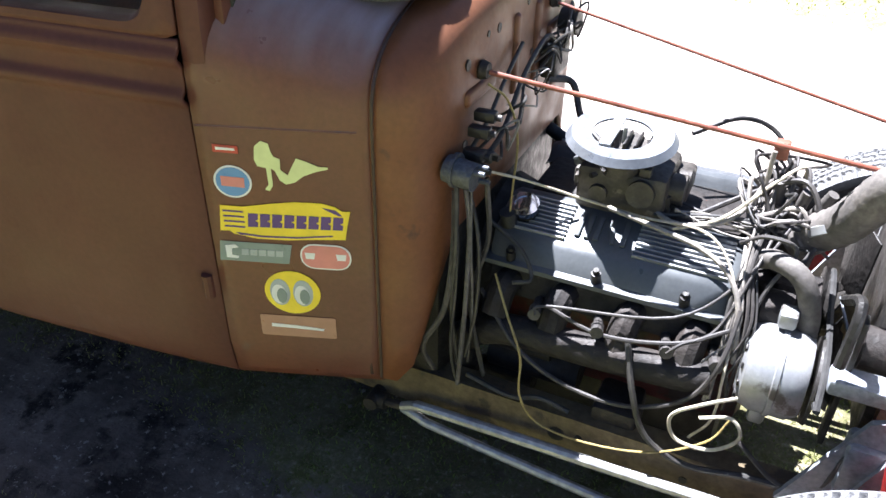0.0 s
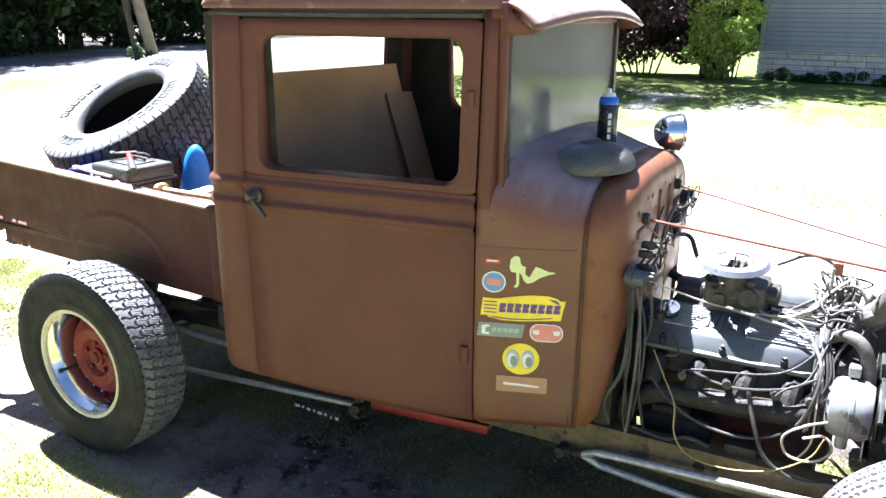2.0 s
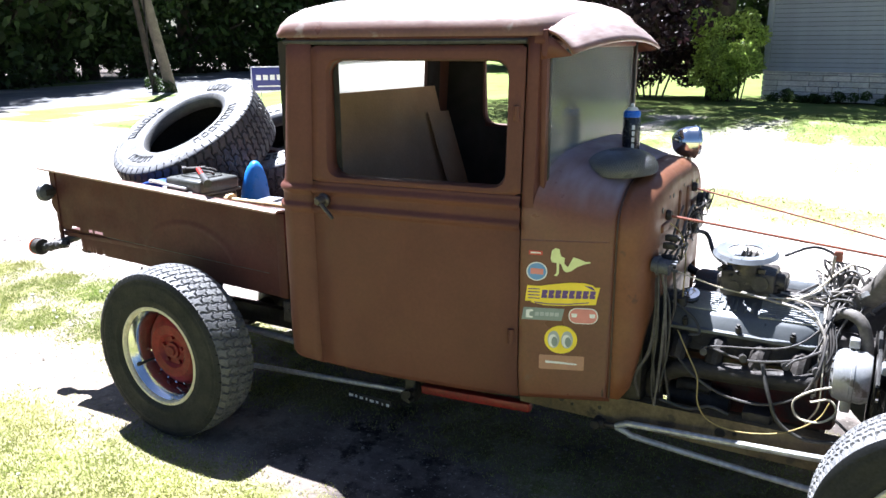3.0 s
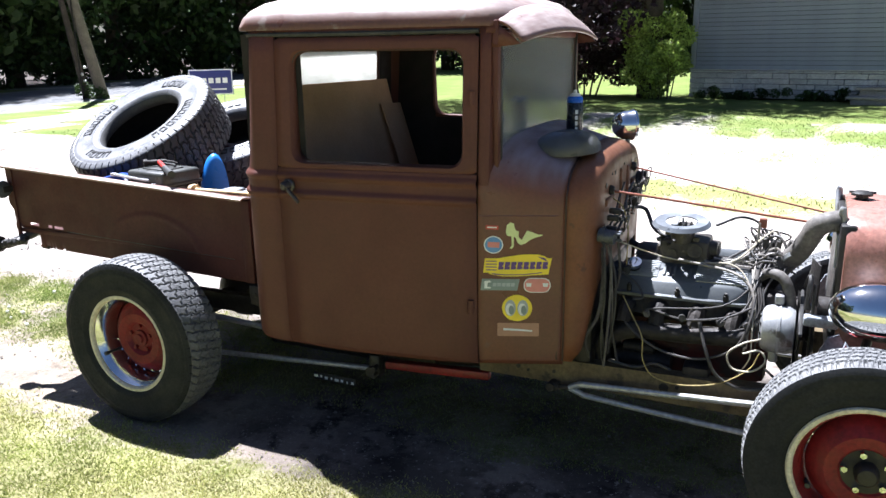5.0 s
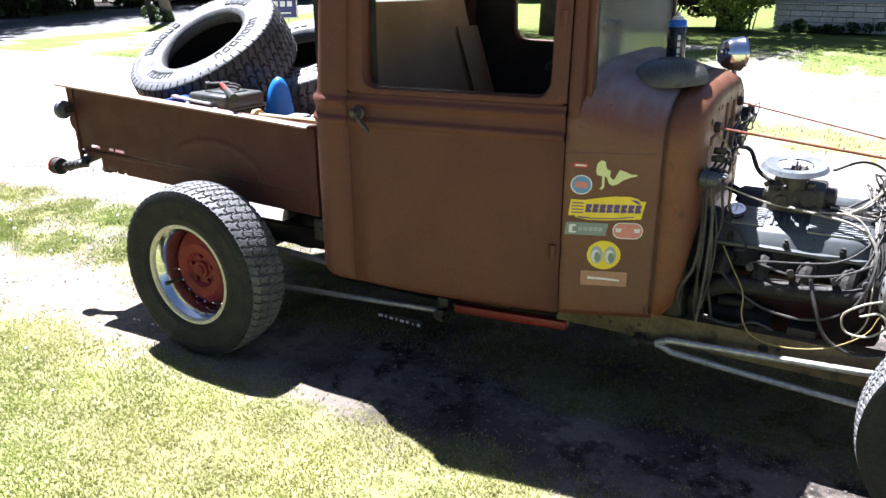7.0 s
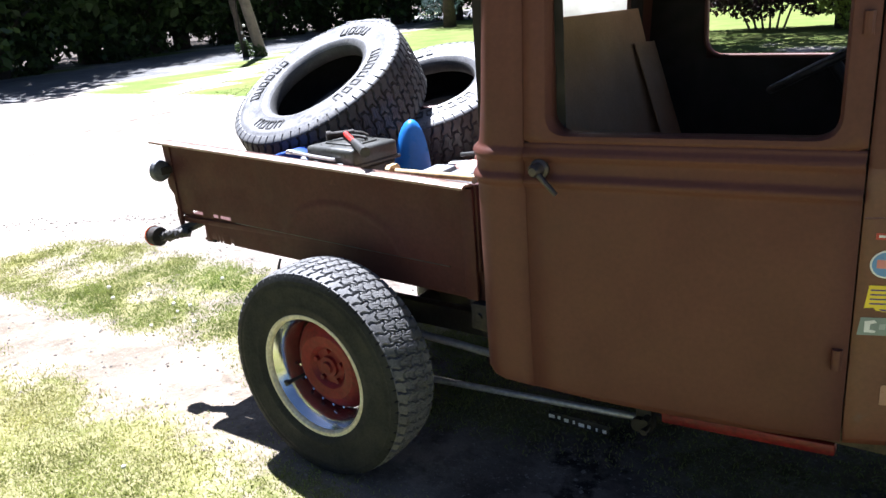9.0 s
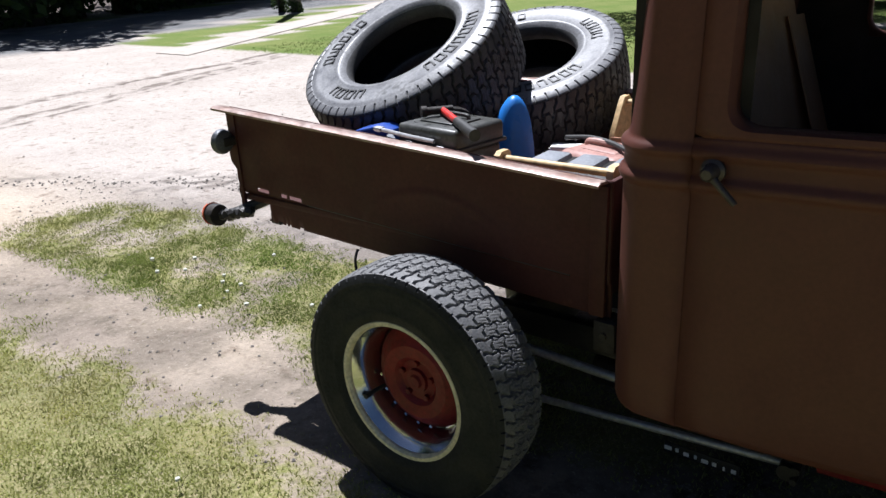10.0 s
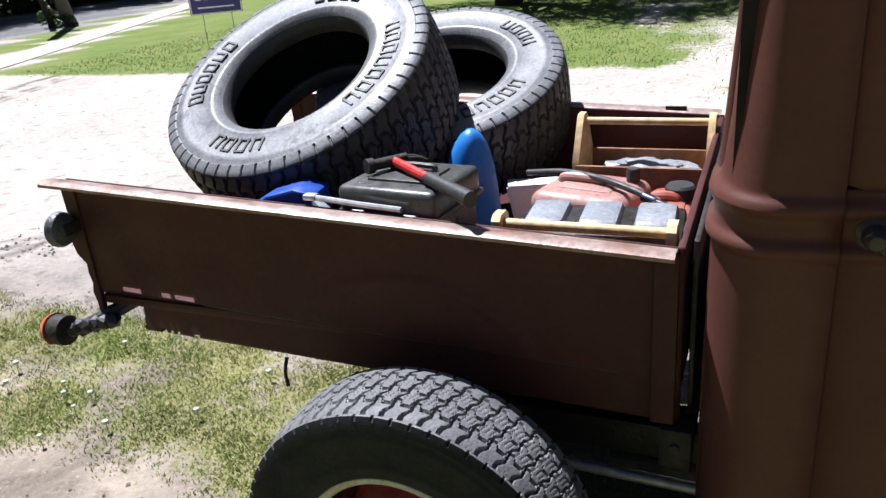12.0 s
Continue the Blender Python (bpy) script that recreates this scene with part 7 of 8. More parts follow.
box(bm2, (-2.1, 1.89, FLOOR + 0.062), (0.24, 0.12, 0.09), 0.01)
part("cloth", bm, GREY_LIGHT, rag)
part("folded_cloth", bm2, WIRE_GREY, rag)
# grey ribbed case between the trays
gc = pose(-2.108, 1.272, FLOOR, 0, 0, 4)
case = thing("plastic_case", gc, "light grey ribbed plastic case with dark ribs", "case")
bm = B()
box(bm, (0, 0, 0.10), (0.34, 0.185, 0.20), 0.012, gc, 2)
part("case", bm, GREASE, case)
for k, x in enumerate((-0.112, 0.0, 0.112)):
    bm = B()
    plate(bm, [(-0.094, 0.03), (-0.099, 0.150), (-0.055, 0.216), (0.075, 0.216), (0.094, 0.17), (0.094, 0.06)], 0.082, gc @ Matrix(((0, 1, 0, x - 0.041), (1, 0, 0, 0), (0, 0, 1, 0), (0, 0, 0, 1))))
    bmesh.ops.bevel(bm, geom=list(bm.edges), offset=0.012, segments=2, profile=0.5, affect="EDGES")
    part("panel", bm, GREY_LIGHT, case, "light grey raised panel")


# fuel cans
def fuel_can(m, w, d, h, material, label, cap, k=1.0):
    f = thing("fuel_can", m, label, "fuel can", "fuel cans in the bed")
    bm = B()
    box(bm, (0, 0, h / 2), (w, d, h), 0.035, m, 4)
    box(bm, (0, 0, h - 0.01), (w * 0.6, d * 0.5, 0.03), 0.012, m, 2)
    part("body", bm, material, f)
    bm = B()
    tube(bm, [m @ Vector(q) for q in ((-w * 0.3, 0, h - 0.01), (-w * 0.28, 0, h + 0.012), (w * 0.1, 0, h + 0.012), (w * 0.14, 0, h - 0.01))], 0.012, 10)
    part("handle", bm, material, f)
    bm = B()
    lathe(bm, [(0.0, 0.0), (0.034 * k, 0.0), (0.034 * k, 0.026), (0.029 * k, 0.032), (0.0, 0.032)], 24, m @ pose(cap[0], cap[1], h + 0.002, 90, 0, 0))
    part("cap", bm, BLACK_RUBBER, f, "black screw cap")
    return f


fuel_can(pose(-2.195, 1.585, FLOOR, 0, 0, -14), 0.25, 0.22, 0.172, FUEL_RED, "sun-faded pinkish red fuel can", (0.085, 0.06), 0.5)
fuel_can(pose(-1.995, 1.50, FLOOR, 0, 0, 2), 0.125, 0.26, 0.165, FUEL_BRIGHT, "red fuel can with a black cap", (0.02, 0.03))
hose = thing("air_hose", pose(-2.15, 1.60, FLOOR + 0.16), "short black hose with a bright coupling lying on the cans", "hose")
bm = B()
tube(bm, [(-2.38, 1.66, FLOOR + 0.172), (-2.27, 1.62, FLOOR + 0.190), (-2.17, 1.57, FLOOR + 0.192), (-2.08, 1.51, FLOOR + 0.186), (-2.045, 1.485, FLOOR + 0.180)], 0.0085, 10)
rubber_hose = part("hose", bm, BLACK_RUBBER, hose)
bm = B()
rod(bm, (-2.05, 1.478, FLOOR + 0.18), (-2.02, 1.458, FLOOR + 0.176), 0.014, 12)
rod(bm, (-2.02, 1.458, FLOOR + 0.176), (-1.995, 1.442, FLOOR + 0.173), 0.010, 12)
part("coupling", bm, CHROME, rubber_hose, "bright metal coupling")

# pale folded bracket among the cans
bk = pose(-2.352, 1.66, FLOOR, 0, 0, 20)
scrap = thing("metal_bracket", bk, "pale folded metal bracket with holes lying in the bed", "bracket")
bm = B()
plate(bm, [(-0.06, 0.0), (0.06, 0.0), (0.055, 0.135), (-0.085, 0.135)], 0.005, bk)
leaf_ = part("plate", bm, WHITE, scrap)
for x, z in ((0.03, 0.10), (0.035, 0.075)):
    bm = B()
    rod(bm, bk @ Vector((x, -0.002, z)), bk @ Vector((x, 0.002, z)), 0.006, 10)
    part("hole", bm, GREASE, leaf_)
bm = B()
box(bm, (-0.01, 0.03, 0.138), (0.14, 0.06, 0.005), 0.001, bk)
part("flange", bm, WHITE, scrap)

# ---- surroundings ----
SIDING = mat("grey_blue_siding", (0.31, 0.335, 0.385), (0.27, 0.29, 0.34), 3, 0.6, 0, 0.05, 60, fine=0.06, rand=0.06)
STONE = mat("whitewashed_stone", (0.62, 0.60, 0.56), (0.50, 0.48, 0.45), 6, 0.8, 0, 0.3, 30, rand=0.12)
CONCRETE = mat("concrete", (0.42, 0.375, 0.325), (0.34, 0.30, 0.26), 2.5, 0.85, 0, 0.2, 50)
SHINGLE = mat("dark_roof_shingle", (0.09, 0.085, 0.08), (0.06, 0.057, 0.055), 5, 0.9, 0, 0.3, 40)
BARK = mat("bark", (0.085, 0.065, 0.05), (0.05, 0.04, 0.032), 5, 0.9, 0, 0.5, 25)
POLE_WOOD = mat("weathered_pole_wood", (0.20, 0.165, 0.135), (0.14, 0.115, 0.095), 4, 0.85, 0, 0.3, 40)


def leaf_mat(name, a, b, through_=0.35, lo=0.55, hi=1.5):
    m = mat(name, a, b, 0.6, 0.55, 0, 0.0, 4, fine=0.30, spec=0.3)
    n, lk = m.node_tree.nodes, m.node_tree.links.new
    bs = n["Principled BSDF"]
    ge = n.new("ShaderNodeNewGeometry")
    hs = n.new("ShaderNodeHueSaturation")
    mr = n.new("ShaderNodeMapRange")
    mr.inputs["To Min"].default_value, mr.inputs["To Max"].default_value = lo, hi
    lk(ge.outputs["Random Per Island"], mr.inputs["Value"])
    lk(mr.outputs["Result"], hs.inputs["Value"])
    src = bs.inputs["Base Color"].links[0].from_socket
    lk(src, hs.inputs["Color"])
    lk(hs.outputs["Color"], bs.inputs["Base Color"])
    tl, mx = n.new("ShaderNodeBsdfTranslucent"), n.new("ShaderNodeMixShader")
    lk(hs.outputs["Color"], tl.inputs["Color"])
    mx.inputs[0].default_value = through_
    lk(bs.outputs[0], mx.inputs[1])
    lk(tl.outputs[0], mx.inputs[2])
    lk(mx.outputs[0], n["Material Output"].inputs[0])
    return m


LEAF = leaf_mat("green_leaves", (0.028, 0.052, 0.012), (0.045, 0.072, 0.017), 0.22)
LEAF_LIGHT = leaf_mat("bright_green_leaves", (0.30, 0.40, 0.08), (0.38, 0.46, 0.12), 0.45)
LEAF_PURPLE = leaf_mat("dark_purple_leaves", (0.018, 0.009, 0.012), (0.030, 0.012, 0.015), 0.25)
GRASS = leaf_mat("lawn_blades", (0.195, 0.255, 0.048), (0.36, 0.345, 0.128), 0.42, 0.75, 1.3)
GRASS_STRIP = leaf_mat("strip_blades", (0.15, 0.205, 0.042), (0.26, 0.255, 0.09), 0.42, 0.75, 1.3)
GRASS_FAR = leaf_mat("green_lawn_blades", (0.10, 0.145, 0.03), (0.165, 0.185, 0.06), 0.35, 0.8, 1.2)


def leaves(name, rs, centres, radii, count, size, material, squash=0.8):
    """Leaf quads strewn in clumps: denser on the outside of each clump."""
    c = np.array(centres)
    r = np.array(radii)
    pick = rs.choice(len(c), count, p=r ** 2 / (r ** 2).sum())
    d = rs.normal(size=(count, 3))
    d /= np.linalg.norm(d, axis=1)[:, None]
    rad = r[pick] * rs.uniform(0.35, 1.0, count) ** 0.5
    p = c[pick] + d * rad[:, None] * np.array((1, 1, squash))
    a = rs.normal(size=(count, 3))
    a /= np.linalg.norm(a, axis=1)[:, None]
    b = np.cross(a, d + rs.normal(size=(count, 3)) * 0.6)
    b /= np.linalg.norm(b, axis=1)[:, None] + 1e-9
    s = size * rs.uniform(0.6, 1.3, count)[:, None]
    v = np.stack([p - a * s, p + b * s * 0.55, p + a * s, p - b * s * 0.55], 1).reshape(-1, 3)
    me = bpy.data.meshes.new(name)
    me.from_pydata(v.tolist(), [], np.arange(count * 4).reshape(-1, 4).tolist())
    me.materials.append(material)
    return me


def tree_parts(rs, height, spread, low, clumps, count, size, material):
    """Meshes of a trunk with limbs and a ragged crown, standing at the origin."""
    cs, rr_ = [], []
    bm = B()
    top = height * 0.8
    rod(bm, (0, 0, -0.1), (0, 0, top), 0.035 * height, 10, 0.010 * height)
    for k in range(clumps):
        a, h = rs.uniform(0, 2 * math.pi), rs.uniform(low, height)
        t = (h - low) / (height - low)
        out = spread * (0.35 + 0.65 * math.sin(math.pi * min(1, 0.25 + 0.7 * t))) * rs.uniform(0.4, 1.0)
        q = (out * math.cos(a), out * math.sin(a), h)
        cs.append(q)
        rr_.append(spread * rs.uniform(0.22, 0.42))
        z0 = max(0.3, h * 0.7 - 0.4)
        if k % 2 == 0:
            rod(bm, (0, 0, min(z0, top)), q, 0.011 * height, 6, 0.003 * height)
    tm = bpy.data.meshes.new("trunk")
    bmesh.ops.recalc_face_normals(bm, faces=bm.faces)
    bm.to_mesh(tm)
    bm.free()
    tm.shade_smooth()
    tm.materials.append(BARK)
    return tm, leaves("crown", rs, cs, rr_, count, size, material)


RS = np.random.RandomState(4)
KINDS = [tree_parts(RS, 9.0, 2.9, 0.8, 34, 4200, 0.16, LEAF) for _ in range(3)]


def tree(kind, x, y, turn, label, scale=1.0):
    m = Matrix.Translation((x, y, 0)) @ Matrix.Rotation(turn, 4, "Z") @ Matrix.Scale(scale, 4)
    t = thing("tree", m, label, "tree", "wood beyond the road")
    part("trunk", None, None, t, local=True, mesh=kind[0])
    part("crown", None, None, t, local=True, mesh=kind[1])
    return t


rnd = random.Random(3)
EDGE = [(-19.5, -14), (-21.2, -6), (-23.2, 2), (-25.2, 10), (-27.8, 18), (-30.5, 26), (-27, 33), (-20, 37), (-12, 39), (-4, 40), (5, 40), (14, 38)]
k = 0
for (xa, ya), (xb, yb) in zip(EDGE, EDGE[1:]):
    for j in range(3):
        t = (j + rnd.uniform(-0.2, 0.2)) / 3
        x, y = xa + (xb - xa) * t, ya + (yb - ya) * t
        tree(KINDS[k % 3], x + rnd.uniform(-0.8, 0.8), y + rnd.uniform(-0.8, 0.8), rnd.uniform(0, 6.28), "dense dark green broadleaf tree at the wood's edge", rnd.uniform(1.15, 1.45))
        if j != 1:
            d = Vector((x + 5, y)).normalized() * 4.0
            tree(KINDS[(k + 1) % 3], x + d.x, y + d.y, rnd.uniform(0, 6.28), "tall dark green broadleaf tree inside the wood", rnd.uniform(1.1, 1.35))
        k += 1
# undergrowth along the wood's edge
rs = np.random.RandomState(9)
cs, rr_ = [], []
for (xa, ya), (xb, yb) in zip(EDGE, EDGE[1:]):
    for j in range(20):
        t = rs.uniform()
        cs.append((xa + (xb - xa) * t + rs.uniform(-0.6, 1.0), ya + (yb - ya) * t + rs.uniform(-1.0, 0.6), rs.uniform(0.2, 1.8)))
        rr_.append(rs.uniform(0.7, 1.3))
me = leaves("undergrowth", rs, cs, rr_, 42000, 0.14, LEAF)
tagged(new("undergrowth", me), "dense shaded shrubs and weeds along the wood's edge", "undergrowth", kind="stuff")

# dark purple tree and bright shrub by the house
# crown spread wide, out of view, to lay shade on the lawn
pt = tree_parts(np.random.RandomState(21), 9.0, 3.6, 1.6, 60, 20000, 0.085, LEAF_PURPLE)
t = thing("tree", pose(-7.2, 16.6, 0), "dark purple-leaved ornamental tree on the lawn", "tree")
part("trunk", None, None, t, local=True, mesh=pt[0])
part("crown", None, None, t, local=True, mesh=pt[1])
low = leaves("skirt", np.random.RandomState(5), [(-5.9, 20.0, 1.0), (-5.0, 20.1, 1.5), (-6.8, 19.9, 1.2), (-4.6, 20.3, 0.8), (-4.8, 20.2, 2.4), (-6.0, 20.0, 2.3)], [1.0, 0.9, 1.0, 0.7, 0.8, 0.9], 9000, 0.07, LEAF_PURPLE)
hedge = thing("shrub", pose(-5.6, 20.0, 0), "dark purple shrub beside the house", "shrub")
ob = new("foliage", low)
ob.parent, ob.matrix_parent_inverse = hedge, WORLD[hedge].inverted()
bm = B()
for k in range(6):
    rod(bm, (-5.6 + 0.15 * k - 0.4, 20.0, -0.05), (-5.6 + 0.35 * k - 1.0, 20.0, 1.2), 0.03, 6, 0.012)
part("stem", bm, BARK, hedge)
rs = np.random.RandomState(8)
cs = [(-3.47 + rs.uniform(-0.62, 0.60), 19.2 + rs.uniform(-0.5, 0.4), z) for z in rs.uniform(0.2, 2.0, 22)]
me = leaves("foliage", rs, cs, [0.36] * len(cs), 9000, 0.050, LEAF_LIGHT)
bush = thing("shrub", pose(-3.25, 19.2, 0), "tall bright green leafy shrub at the house corner", "shrub")
ob = new("foliage", me)
ob.parent, ob.matrix_parent_inverse = bush, WORLD[bush].inverted()
bm = B()
for q in cs[:12]:
    rod(bm, (-3.25 + (q[0] + 3.25) * 0.4, 19.2, -0.05), q, 0.02, 6, 0.006)
part("stem", bm, BARK, bush)

# tree added for its shade on the lawn; crown stands out of view
pt = tree_parts(np.random.RandomState(41), 9.5, 3.5, 4.4, 46, 15000, 0.12, LEAF)
t = thing("tree", pose(-3.75, 19.75, 0), "tall dark green tree added behind the shrub to shade the lawn", "tree")
part("trunk", None, None, t, local=True, mesh=pt[0])
part("crown", None, None, t, local=True, mesh=pt[1])

LEAF_BLUE = leaf_mat("blue_green_needles", (0.13, 0.20, 0.19), (0.20, 0.28, 0.27), 0.2)
pt = tree_parts(np.random.RandomState(31), 8.5, 1.7, 0.6, 40, 6000, 0.07, LEAF_BLUE)
t = thing("tree", pose(-20.6, 28.0, 0), "pale blue-green spruce beyond the lawn", "tree")
part("trunk", None, None, t, local=True, mesh=pt[0])
part("crown", None, None, t, local=True, mesh=pt[1])

# house: siding over a stone base
HM = pose(-2.75, 20.0, 0, 0, 0, -9.6)
house = thing("house", HM, "grey-blue sided house on a whitewashed stone base", "house")
HL, HD, HZ, HT = 12.0, 8.0, 0.72, 3.1
# dark core shows between the boards and draws their lap shadow lines
bm = B()
box(bm, (HL / 2, HD / 2, HT / 2), (HL - 0.06, HD - 0.06, HT), 0, HM)
core_wall = part("wall", bm, SHINGLE, house)
bm = B()
box(bm, (0.055, 0.0, (HZ + HT) / 2), (0.13, 0.09, HT - HZ), 0.006, HM)
box(bm, (0.0, 0.055, (HZ + HT) / 2), (0.05, 0.13, HT - HZ), 0.006, HM)
part("corner_board", bm, SIDING, house)
bm = B()
v = [HM @ Vector(q) for q in ((-0.5, -0.6, HT - 0.05), (HL + 0.5, -0.6, HT - 0.05), (HL + 0.5, HD / 2, HT + 2.3), (-0.5, HD / 2, HT + 2.3), (-0.5, HD + 0.6, HT - 0.05), (HL + 0.5, HD + 0.6, HT - 0.05))]
v = [bm.verts.new(q) for q in v]
bm.faces.new((v[0], v[1], v[2], v[3]))
bm.faces.new((v[3], v[2], v[5], v[4]))
part("roof", bm, SHINGLE, house, "dark shingled gable roof", solid=0.12)
for x in (0, HL):
    bm = B()
    q = [bm.verts.new(HM @ Vector(p_)) for p_ in ((x, 0, HT - 0.1), (x, HD, HT - 0.1), (x, HD / 2, HT + 2.1))]
    bm.faces.new(q)
    part("gable", bm, SIDING, house, solid=0.05)
board_me = bpy.data.meshes.new("siding_board")
bm = B()
skin(bm, [[(0.13, 0.030, 0.0), (HL, 0.030, 0.0)], [(0.13, -0.034, 0.0), (HL, -0.034, 0.0)], [(0.13, -0.032, 0.010), (HL, -0.032, 0.010)], [(0.13, 0.002, 0.097), (HL, 0.002, 0.097)]])
bmesh.ops.recalc_face_normals(bm, faces=bm.faces)
bm.to_mesh(board_me)
bm.free()
board_me.materials.append(SIDING)
for k in range(int((HT - HZ) / 0.105)):
    part("siding_board", None, None, core_wall, m=HM @ Matrix.Translation((0, 0, HZ + 0.105 * k)), mesh=board_me)
bm = B()
box(bm, (HL / 2, -0.035, HZ - 0.014), (HL, 0.12, 0.024), 0.006, HM)
part("ledge", bm, STONE, house)
rnd = random.Random(12)
z = 0.02
while z < HZ - 0.05:
    h = rnd.choice((0.085, 0.11, 0.13))
    h = min(h, HZ - 0.03 - z)
    x = 0.0
    while x < 7.0:
        l = rnd.uniform(0.28, 0.75)
        bm = B()
        box(bm, (x + l / 2, -0.025 - rnd.uniform(0, 0.018), z + h / 2), (l - 0.014, 0.09, h - 0.012), 0.008, HM, 1)
        part("stone", bm, STONE, core_wall)
        x += l
    z += h
bm = B()
box(bm, (9.5, -0.025, HZ / 2), (4.9, 0.06, HZ - 0.04), 0.01, HM)
part("stone_base", bm, STONE, house)
st = thing("door_steps", HM @ pose(4.2, -0.9, 0), "weathered wooden and concrete door steps by the house wall", "steps")
for k, (d, z) in enumerate(((0.95, 0.18), (0.55, 0.36))):
    bm = B()
    box(bm, (4.35 + 0.12 * k, -0.08 - d / 2, z - 0.035), (1.1, d, 0.05), 0.008, HM)
    box(bm, (4.35 + 0.12 * k, -0.08 - d / 2, (z - 0.06) / 2 - 0.01), (0.9, d - 0.12, z - 0.05), 0.004, HM)
    part("tread", bm, CONCRETE, st)
rs = np.random.RandomState(2)
cs = [tuple(HM @ Vector((rs.uniform(0.2, 6.5), -0.25 + rs.uniform(-0.12, 0.1), rs.uniform(0.02, 0.22)))) for _ in range(46)]
me = leaves("weeds", rs, cs, [0.14] * 46, 5000, 0.035, LEAF)
tagged(new("weeds", me), "low dark weeds along the foot of the house", "weeds", kind="stuff")

# concrete path along the road
bm = B()
for k in range(16):
    y = 7.6 + 1.55 * k
    x = -14.6 - 0.46 * (y - 10)
    box(bm, (x, y + 0.76, -0.007), (0.95, 1.54, 0.05), 0.006, Matrix.Translation((x, y, 0)) @ Matrix(((1, -0.46, 0, 0), (0, 1, 0, 0), (0, 0, 1, 0), (0, 0, 0, 1))) @ Matrix.Translation((-x, -y, 0)), 1)
ob = part("pavement", bm, CONCRETE)
tagged(ob, "narrow pale concrete footpath", "pavement", kind="structure")

# leaning pole with a dark stub and reflectors
pole = thing("utility_pole", pose(-19.4, 16.1, 0), "weathered leaning wooden utility pole by the road", "utility pole")
lean = Vector((-0.64, -0.77, 0)) * 0.185
bm = B()
rod(bm, (-19.4, 16.1, -0.2), Vector((-19.4, 16.1, 0)) + (lean + Vector((0, 0, 1))) * 8.5, 0.17, 16, 0.12)
part("pole", bm, POLE_WOOD, pole)
bm = B()
rod(bm, (-19.85, 15.85, -0.2), Vector((-19.85, 15.85, 0)) + (lean * 0.7 + Vector((0, 0, 1))) * 3.2, 0.10, 12, 0.08)
part("stub", bm, BARK, pole, "dark old pole stub")
for z, dx in ((0.55, 0.0), (0.75, -0.08), (0.95, 0.05)):
    bm = B()
    bmesh.ops.create_icosphere(bm, subdivisions=1, radius=0.05, matrix=pose(-19.72 + dx, 15.72, z))
    part("reflector", bm, WHITE, pole)
me = leaves("weeds_at_pole", np.random.RandomState(6), [(-19.5, 15.9, 0.15), (-19.8, 15.7, 0.3), (-19.3, 15.8, 0.1)], [0.35, 0.3, 0.3], 700, 0.05, LEAF)
tagged(new("pole_weeds", me), "small weeds round the foot of the pole", "weeds", kind="stuff")

# speed sign on the stub, with plain bars
plate_m = pose(-19.62, 15.50, 3.42, 0, 0, 50)
sp = thing("road_sign", plate_m, "small white road sign with dark bars on the pole", "sign")
bm = B()
plate(bm, round_rect(0.62, 0.76, 0.04), 0.006, plate_m)
panel = part("panel", bm, WHITE, sp)
for x, z, w, h in ((-0.11, -0.13, 0.10, 0.30), (0.11, -0.13, 0.10, 0.30), (0, 0.20, 0.40, 0.07)):
    bm = B()
    box(bm, (x, -0.003, z), (w, 0.003, h), 0, plate_m)
    part("letter_block", bm, BLACK_RUBBER, panel)
bm = B()
rod(bm, plate_m @ Vector((0, 0.02, -3.5)), plate_m @ Vector((0, 0.02, 0.2)), 0.025, 8)
part("post", bm, IRON, sp)

# yard sign
sg = Matrix.Translation((-9.15, 9.15, 0)) @ Matrix.Rotation(radians(38), 4, "Z")
sign = thing("yard_sign", sg, "dark blue yard sign on wire legs with white bars", "sign")
SIGN_BLUE = flat("sign_blue", (0.03, 0.035, 0.17), 0.5)
bm = B()
box(bm, (0, 0, 0.93), (0.72, 0.012, 0.42), 0.003, sg)
panel = part("panel", bm, SIGN_BLUE, sign)
bm = B()
for x, z, w, h in ((0, 1.13, 0.70, 0.015), (0, 0.73, 0.70, 0.015), (-0.345, 0.93, 0.015, 0.40), (0.345, 0.93, 0.015, 0.40), (0, 0.81, 0.5, 0.02)):
    box(bm, (x, -0.009, z), (w, 0.004, h), 0, sg)
part("border", bm, WHITE, panel)
for k in range(5):
    bm = B()
    box(bm, (-0.23 + 0.115 * k, -0.010, 0.955), (0.08, 0.004, 0.085), 0, sg)
    part("letter_block", bm, WHITE, panel)
for x in (-0.2, 0.2):
    bm = B()
    rod(bm, sg @ Vector((x, 0, -0.1)), sg @ Vector((x, 0, 0.9)), 0.006, 6)
    part("leg", bm, DULL_CHROME, sign)

# ---- grass, stones and flowers on the ground ----


def strew(n, x0, x1, y0, y1, seed, keep):
    rs = np.random.RandomState(seed)
    out = []
    while len(out) < n:
        x, y = rs.uniform(x0, x1), rs.uniform(y0, y1)
        if keep(x, y, rs.uniform()):
            out.append((x, y))
    return rs, np.array(out)


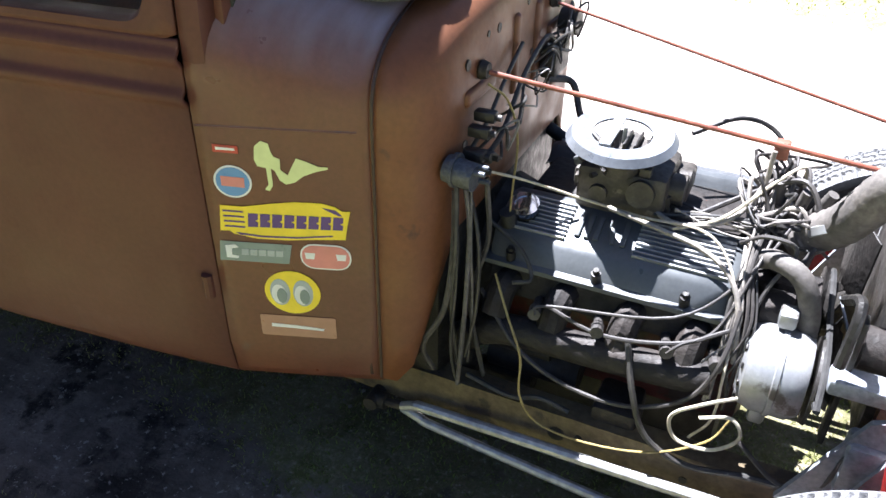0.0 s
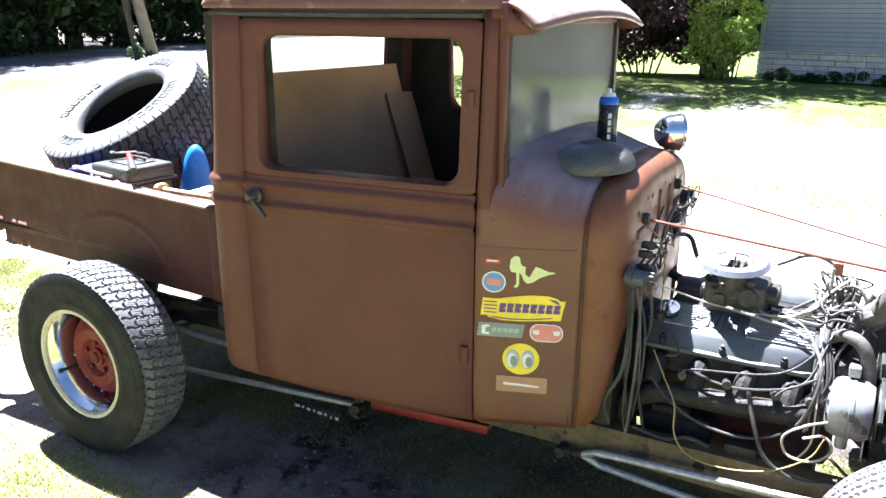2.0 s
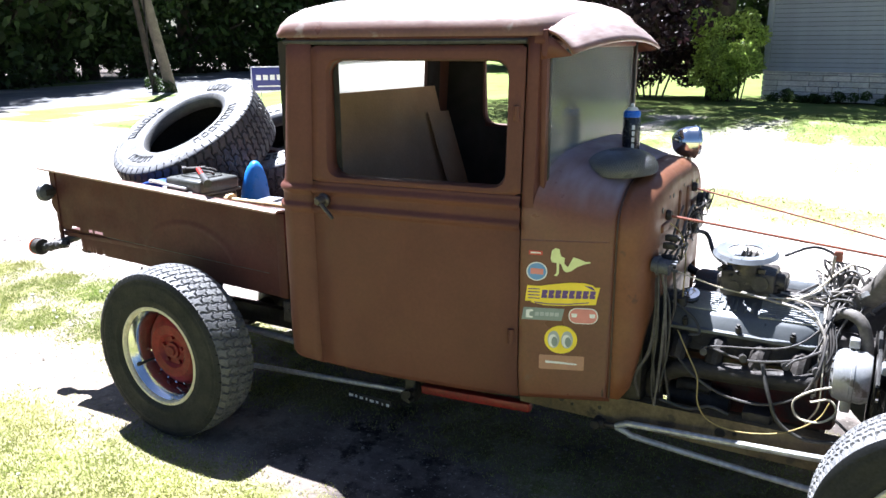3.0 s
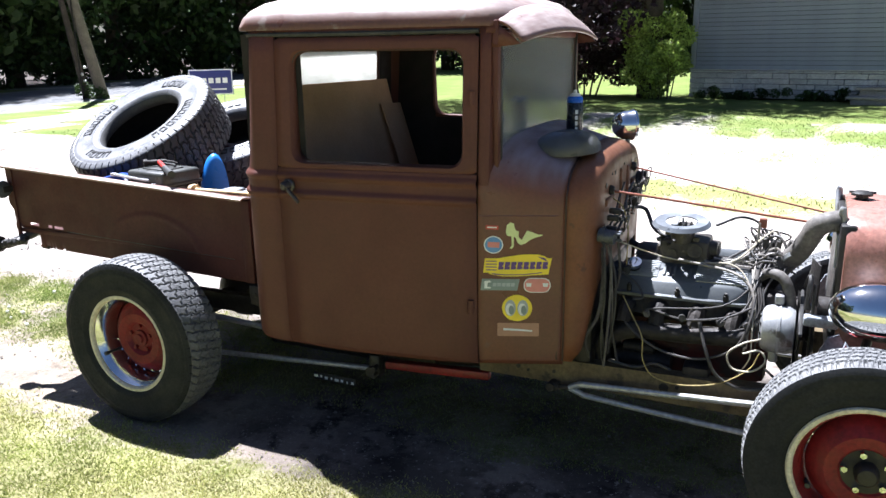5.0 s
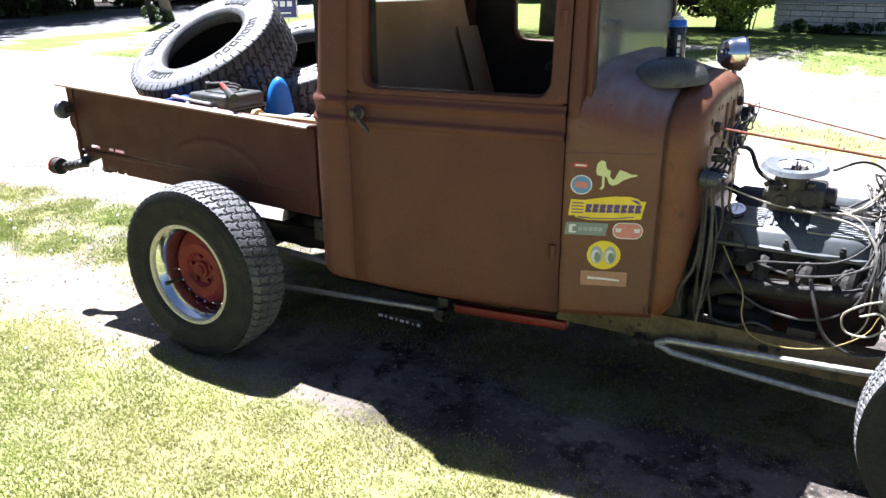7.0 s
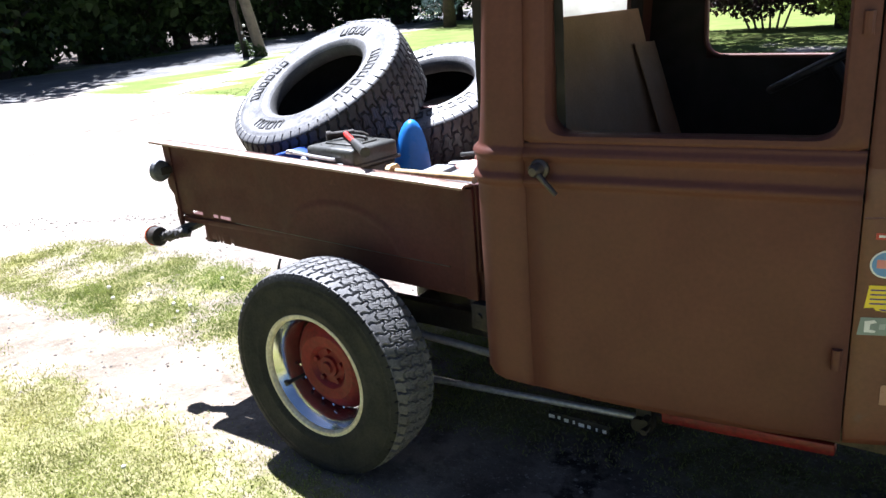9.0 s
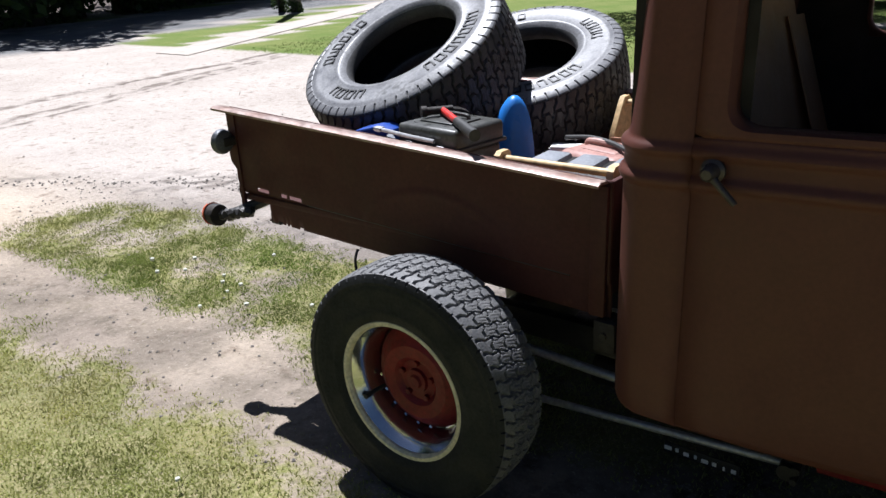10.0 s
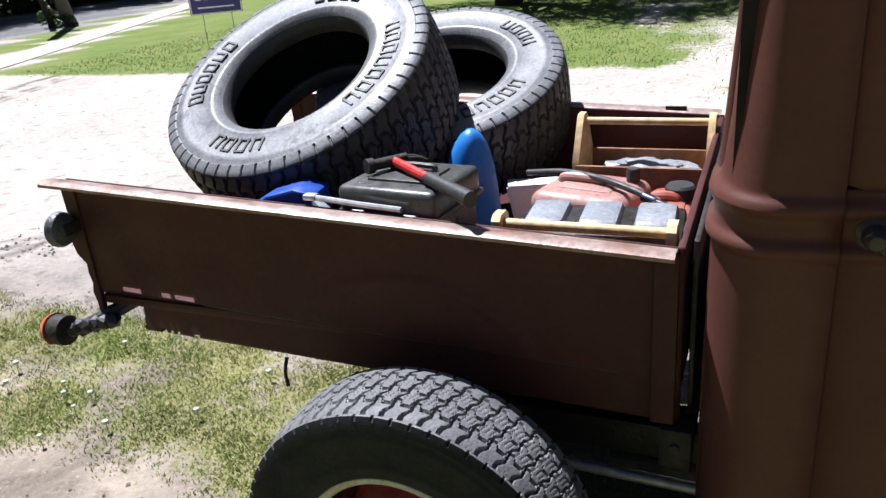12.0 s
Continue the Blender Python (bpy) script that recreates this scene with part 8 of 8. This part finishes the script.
def blades(name, n, area, seed, h, w, label, material=None):
    x0, x1, y0, y1 = area

    def fade(x, y):
        return clamp01(min(x - x0, x1 - x, y - y0, y1 - y) / 0.5)

    rs, p = strew(n, *area, seed, lambda x, y, u: u < fade(x, y) * grass_at(x, y) * clamp01(0.78 + 0.7 * wob(x, y, 4.5, 2.0) + 0.5 * wob(x, y, 13.0, 4.0)) - 0.08 and not (abs(x + 0.9) < 1.3 and abs(y - 1.5) < 0.45 and u > 0.12))
    z = np.array([ground_z(x, y) for x, y in p])
    a = rs.uniform(0, 2 * math.pi, n)
    hh = h * rs.uniform(0.35, 1.2, n) ** 1.2
    lean = rs.uniform(0.2, 1.3, n) * hh
    b = rs.uniform(0, 2 * math.pi, n)
    ww = w * rs.uniform(0.6, 1.3, n)
    base = np.stack([p[:, 0], p[:, 1], z - 0.003], 1)
    side = np.stack([np.cos(a), np.sin(a), np.zeros(n)], 1) * ww[:, None]
    mid = base + np.stack([np.cos(b) * lean * 0.35, np.sin(b) * lean * 0.35, hh * 0.65], 1)
    tip = base + np.stack([np.cos(b) * lean, np.sin(b) * lean, hh], 1)
    v = np.stack([base - side, base + side, mid + side * 0.7, tip, mid - side * 0.7], 1).reshape(-1, 3)
    k = np.arange(n)[:, None] * 5
    me = bpy.data.meshes.new(name)
    me.from_pydata(v.tolist(), [], (k + np.arange(5)).tolist())
    me.materials.append(material or GRASS)
    tagged(new(name, me), label, "grass", kind="stuff")


blades("lawn_grass", 200000, (-5.0, 1.2, -1.2, 1.15), 31, 0.014, 0.0024, "short sunlit yellow-green grass, partly dry")
blades("lawn_grass_strip", 95000, (-6.9, 1.1, 0.7, 2.5), 32, 0.014, 0.0022, "patchy grass strip between the wheel tracks", GRASS_STRIP)
blades("lawn_grass_side", 70000, (-8.5, -4.2, -2.4, 1.6), 33, 0.017, 0.0028, "short sunlit grass beside the dirt patch")
blades("lawn_grass_near", 15000, (-9.0, 5.0, -5.0, -0.5), 35, 0.026, 0.0032, "short sunlit grass on the open lawn")
blades("lawn_grass_far", 42000, (-13.0, 3.0, 5.5, 17.0), 34, 0.026, 0.005, "sunlit lawn beyond the yard", GRASS_FAR)


def stones(name, n, area, seed, size, keep, material, label):
    rs, p = strew(n, *area, seed, keep)
    v, f = [], []
    for i, (x, y) in enumerate(p):
        s = size * rs.uniform(0.35, 1.3) ** 2
        z = ground_z(x, y) + s * 0.25
        o = np.array([(1, 0, 0), (-1, 0, 0), (0, 1, 0), (0, -1, 0), (0, 0, 0.7), (0, 0, -0.7)]) * s * rs.uniform(0.7, 1.3, (6, 1))
        v += (o + (x, y, z)).tolist()
        b = 6 * i
        f += [(b, b + 2, b + 4), (b + 2, b + 1, b + 4), (b + 1, b + 3, b + 4), (b + 3, b, b + 4), (b + 2, b, b + 5), (b + 1, b + 2, b + 5), (b + 3, b + 1, b + 5), (b, b + 3, b + 5)]
    me = bpy.data.meshes.new(name)
    me.from_pydata(v, [], f)
    me.materials.append(material)
    tagged(new(name, me), label, "gravel", kind="stuff")


PEBBLE = mat("grey_pebbles", (0.42, 0.37, 0.32), (0.33, 0.285, 0.245), 20, 0.85, 0, 0.1, 60)
PEBBLE_DARK = mat("dark_gravel", (0.20, 0.175, 0.155), (0.13, 0.115, 0.10), 20, 0.9, 0, 0.1, 60)
# pebbles round the truck get the darker stone colour in place of shade
stones("pebbles", 1100, (-6.5, 0.8, 0.5, 2.3), 41, 0.006, lambda x, y, u: u > grass_at(x, y) + 0.2, PEBBLE_DARK, "small pebbles and clods on the bare dirt")
stones("yard_pebbles", 450, (-14, 2, 2.2, 8.6), 42, 0.009, lambda x, y, u: u > grass_at(x, y) + 0.2, PEBBLE, "scattered pebbles in the sandy yard")
stones("gravel_ridge", 700, (-8.6, -5.2, 0.8, 3.2), 43, 0.008, lambda x, y, u: abs(y - (1.45 + 0.56 * (x + 7.9))) < 0.40 * u * u * (0.6 + wob(x, y, 1.5, 3.0)), PEBBLE_DARK, "fine dark gravel strewn along the edge of the drive")
# white clover heads
rnd = random.Random(8)
CLOVER = mat("white_clover", (0.70, 0.70, 0.62), (0.60, 0.60, 0.50), 30, 0.7, 0, 0.1, 60)
for k in range(15):
    x, y = rnd.choice(((-4.15, 1.68), (-3.9, 1.45), (-3.6, 1.55), (-4.5, 1.5), (-2.9, 0.2), (-1.9, 0.1)))
    x, y = x + rnd.uniform(-0.4, 0.4), y + rnd.uniform(-0.25, 0.25)
    c = thing("clover_flower", pose(x, y, ground_z(x, y)), "small white clover head in the grass", "flower", "clover in the grass")
    bm = B()
    bmesh.ops.create_icosphere(bm, subdivisions=1, radius=rnd.uniform(0.007, 0.013), matrix=pose(x, y, ground_z(x, y) + 0.045))
    part("head", bm, CLOVER, c)
    bm = B()
    rod(bm, (x, y, ground_z(x, y) - 0.01), (x, y, ground_z(x, y) + 0.04), 0.0015, 5)
    part("stem", bm, GRASS, c)
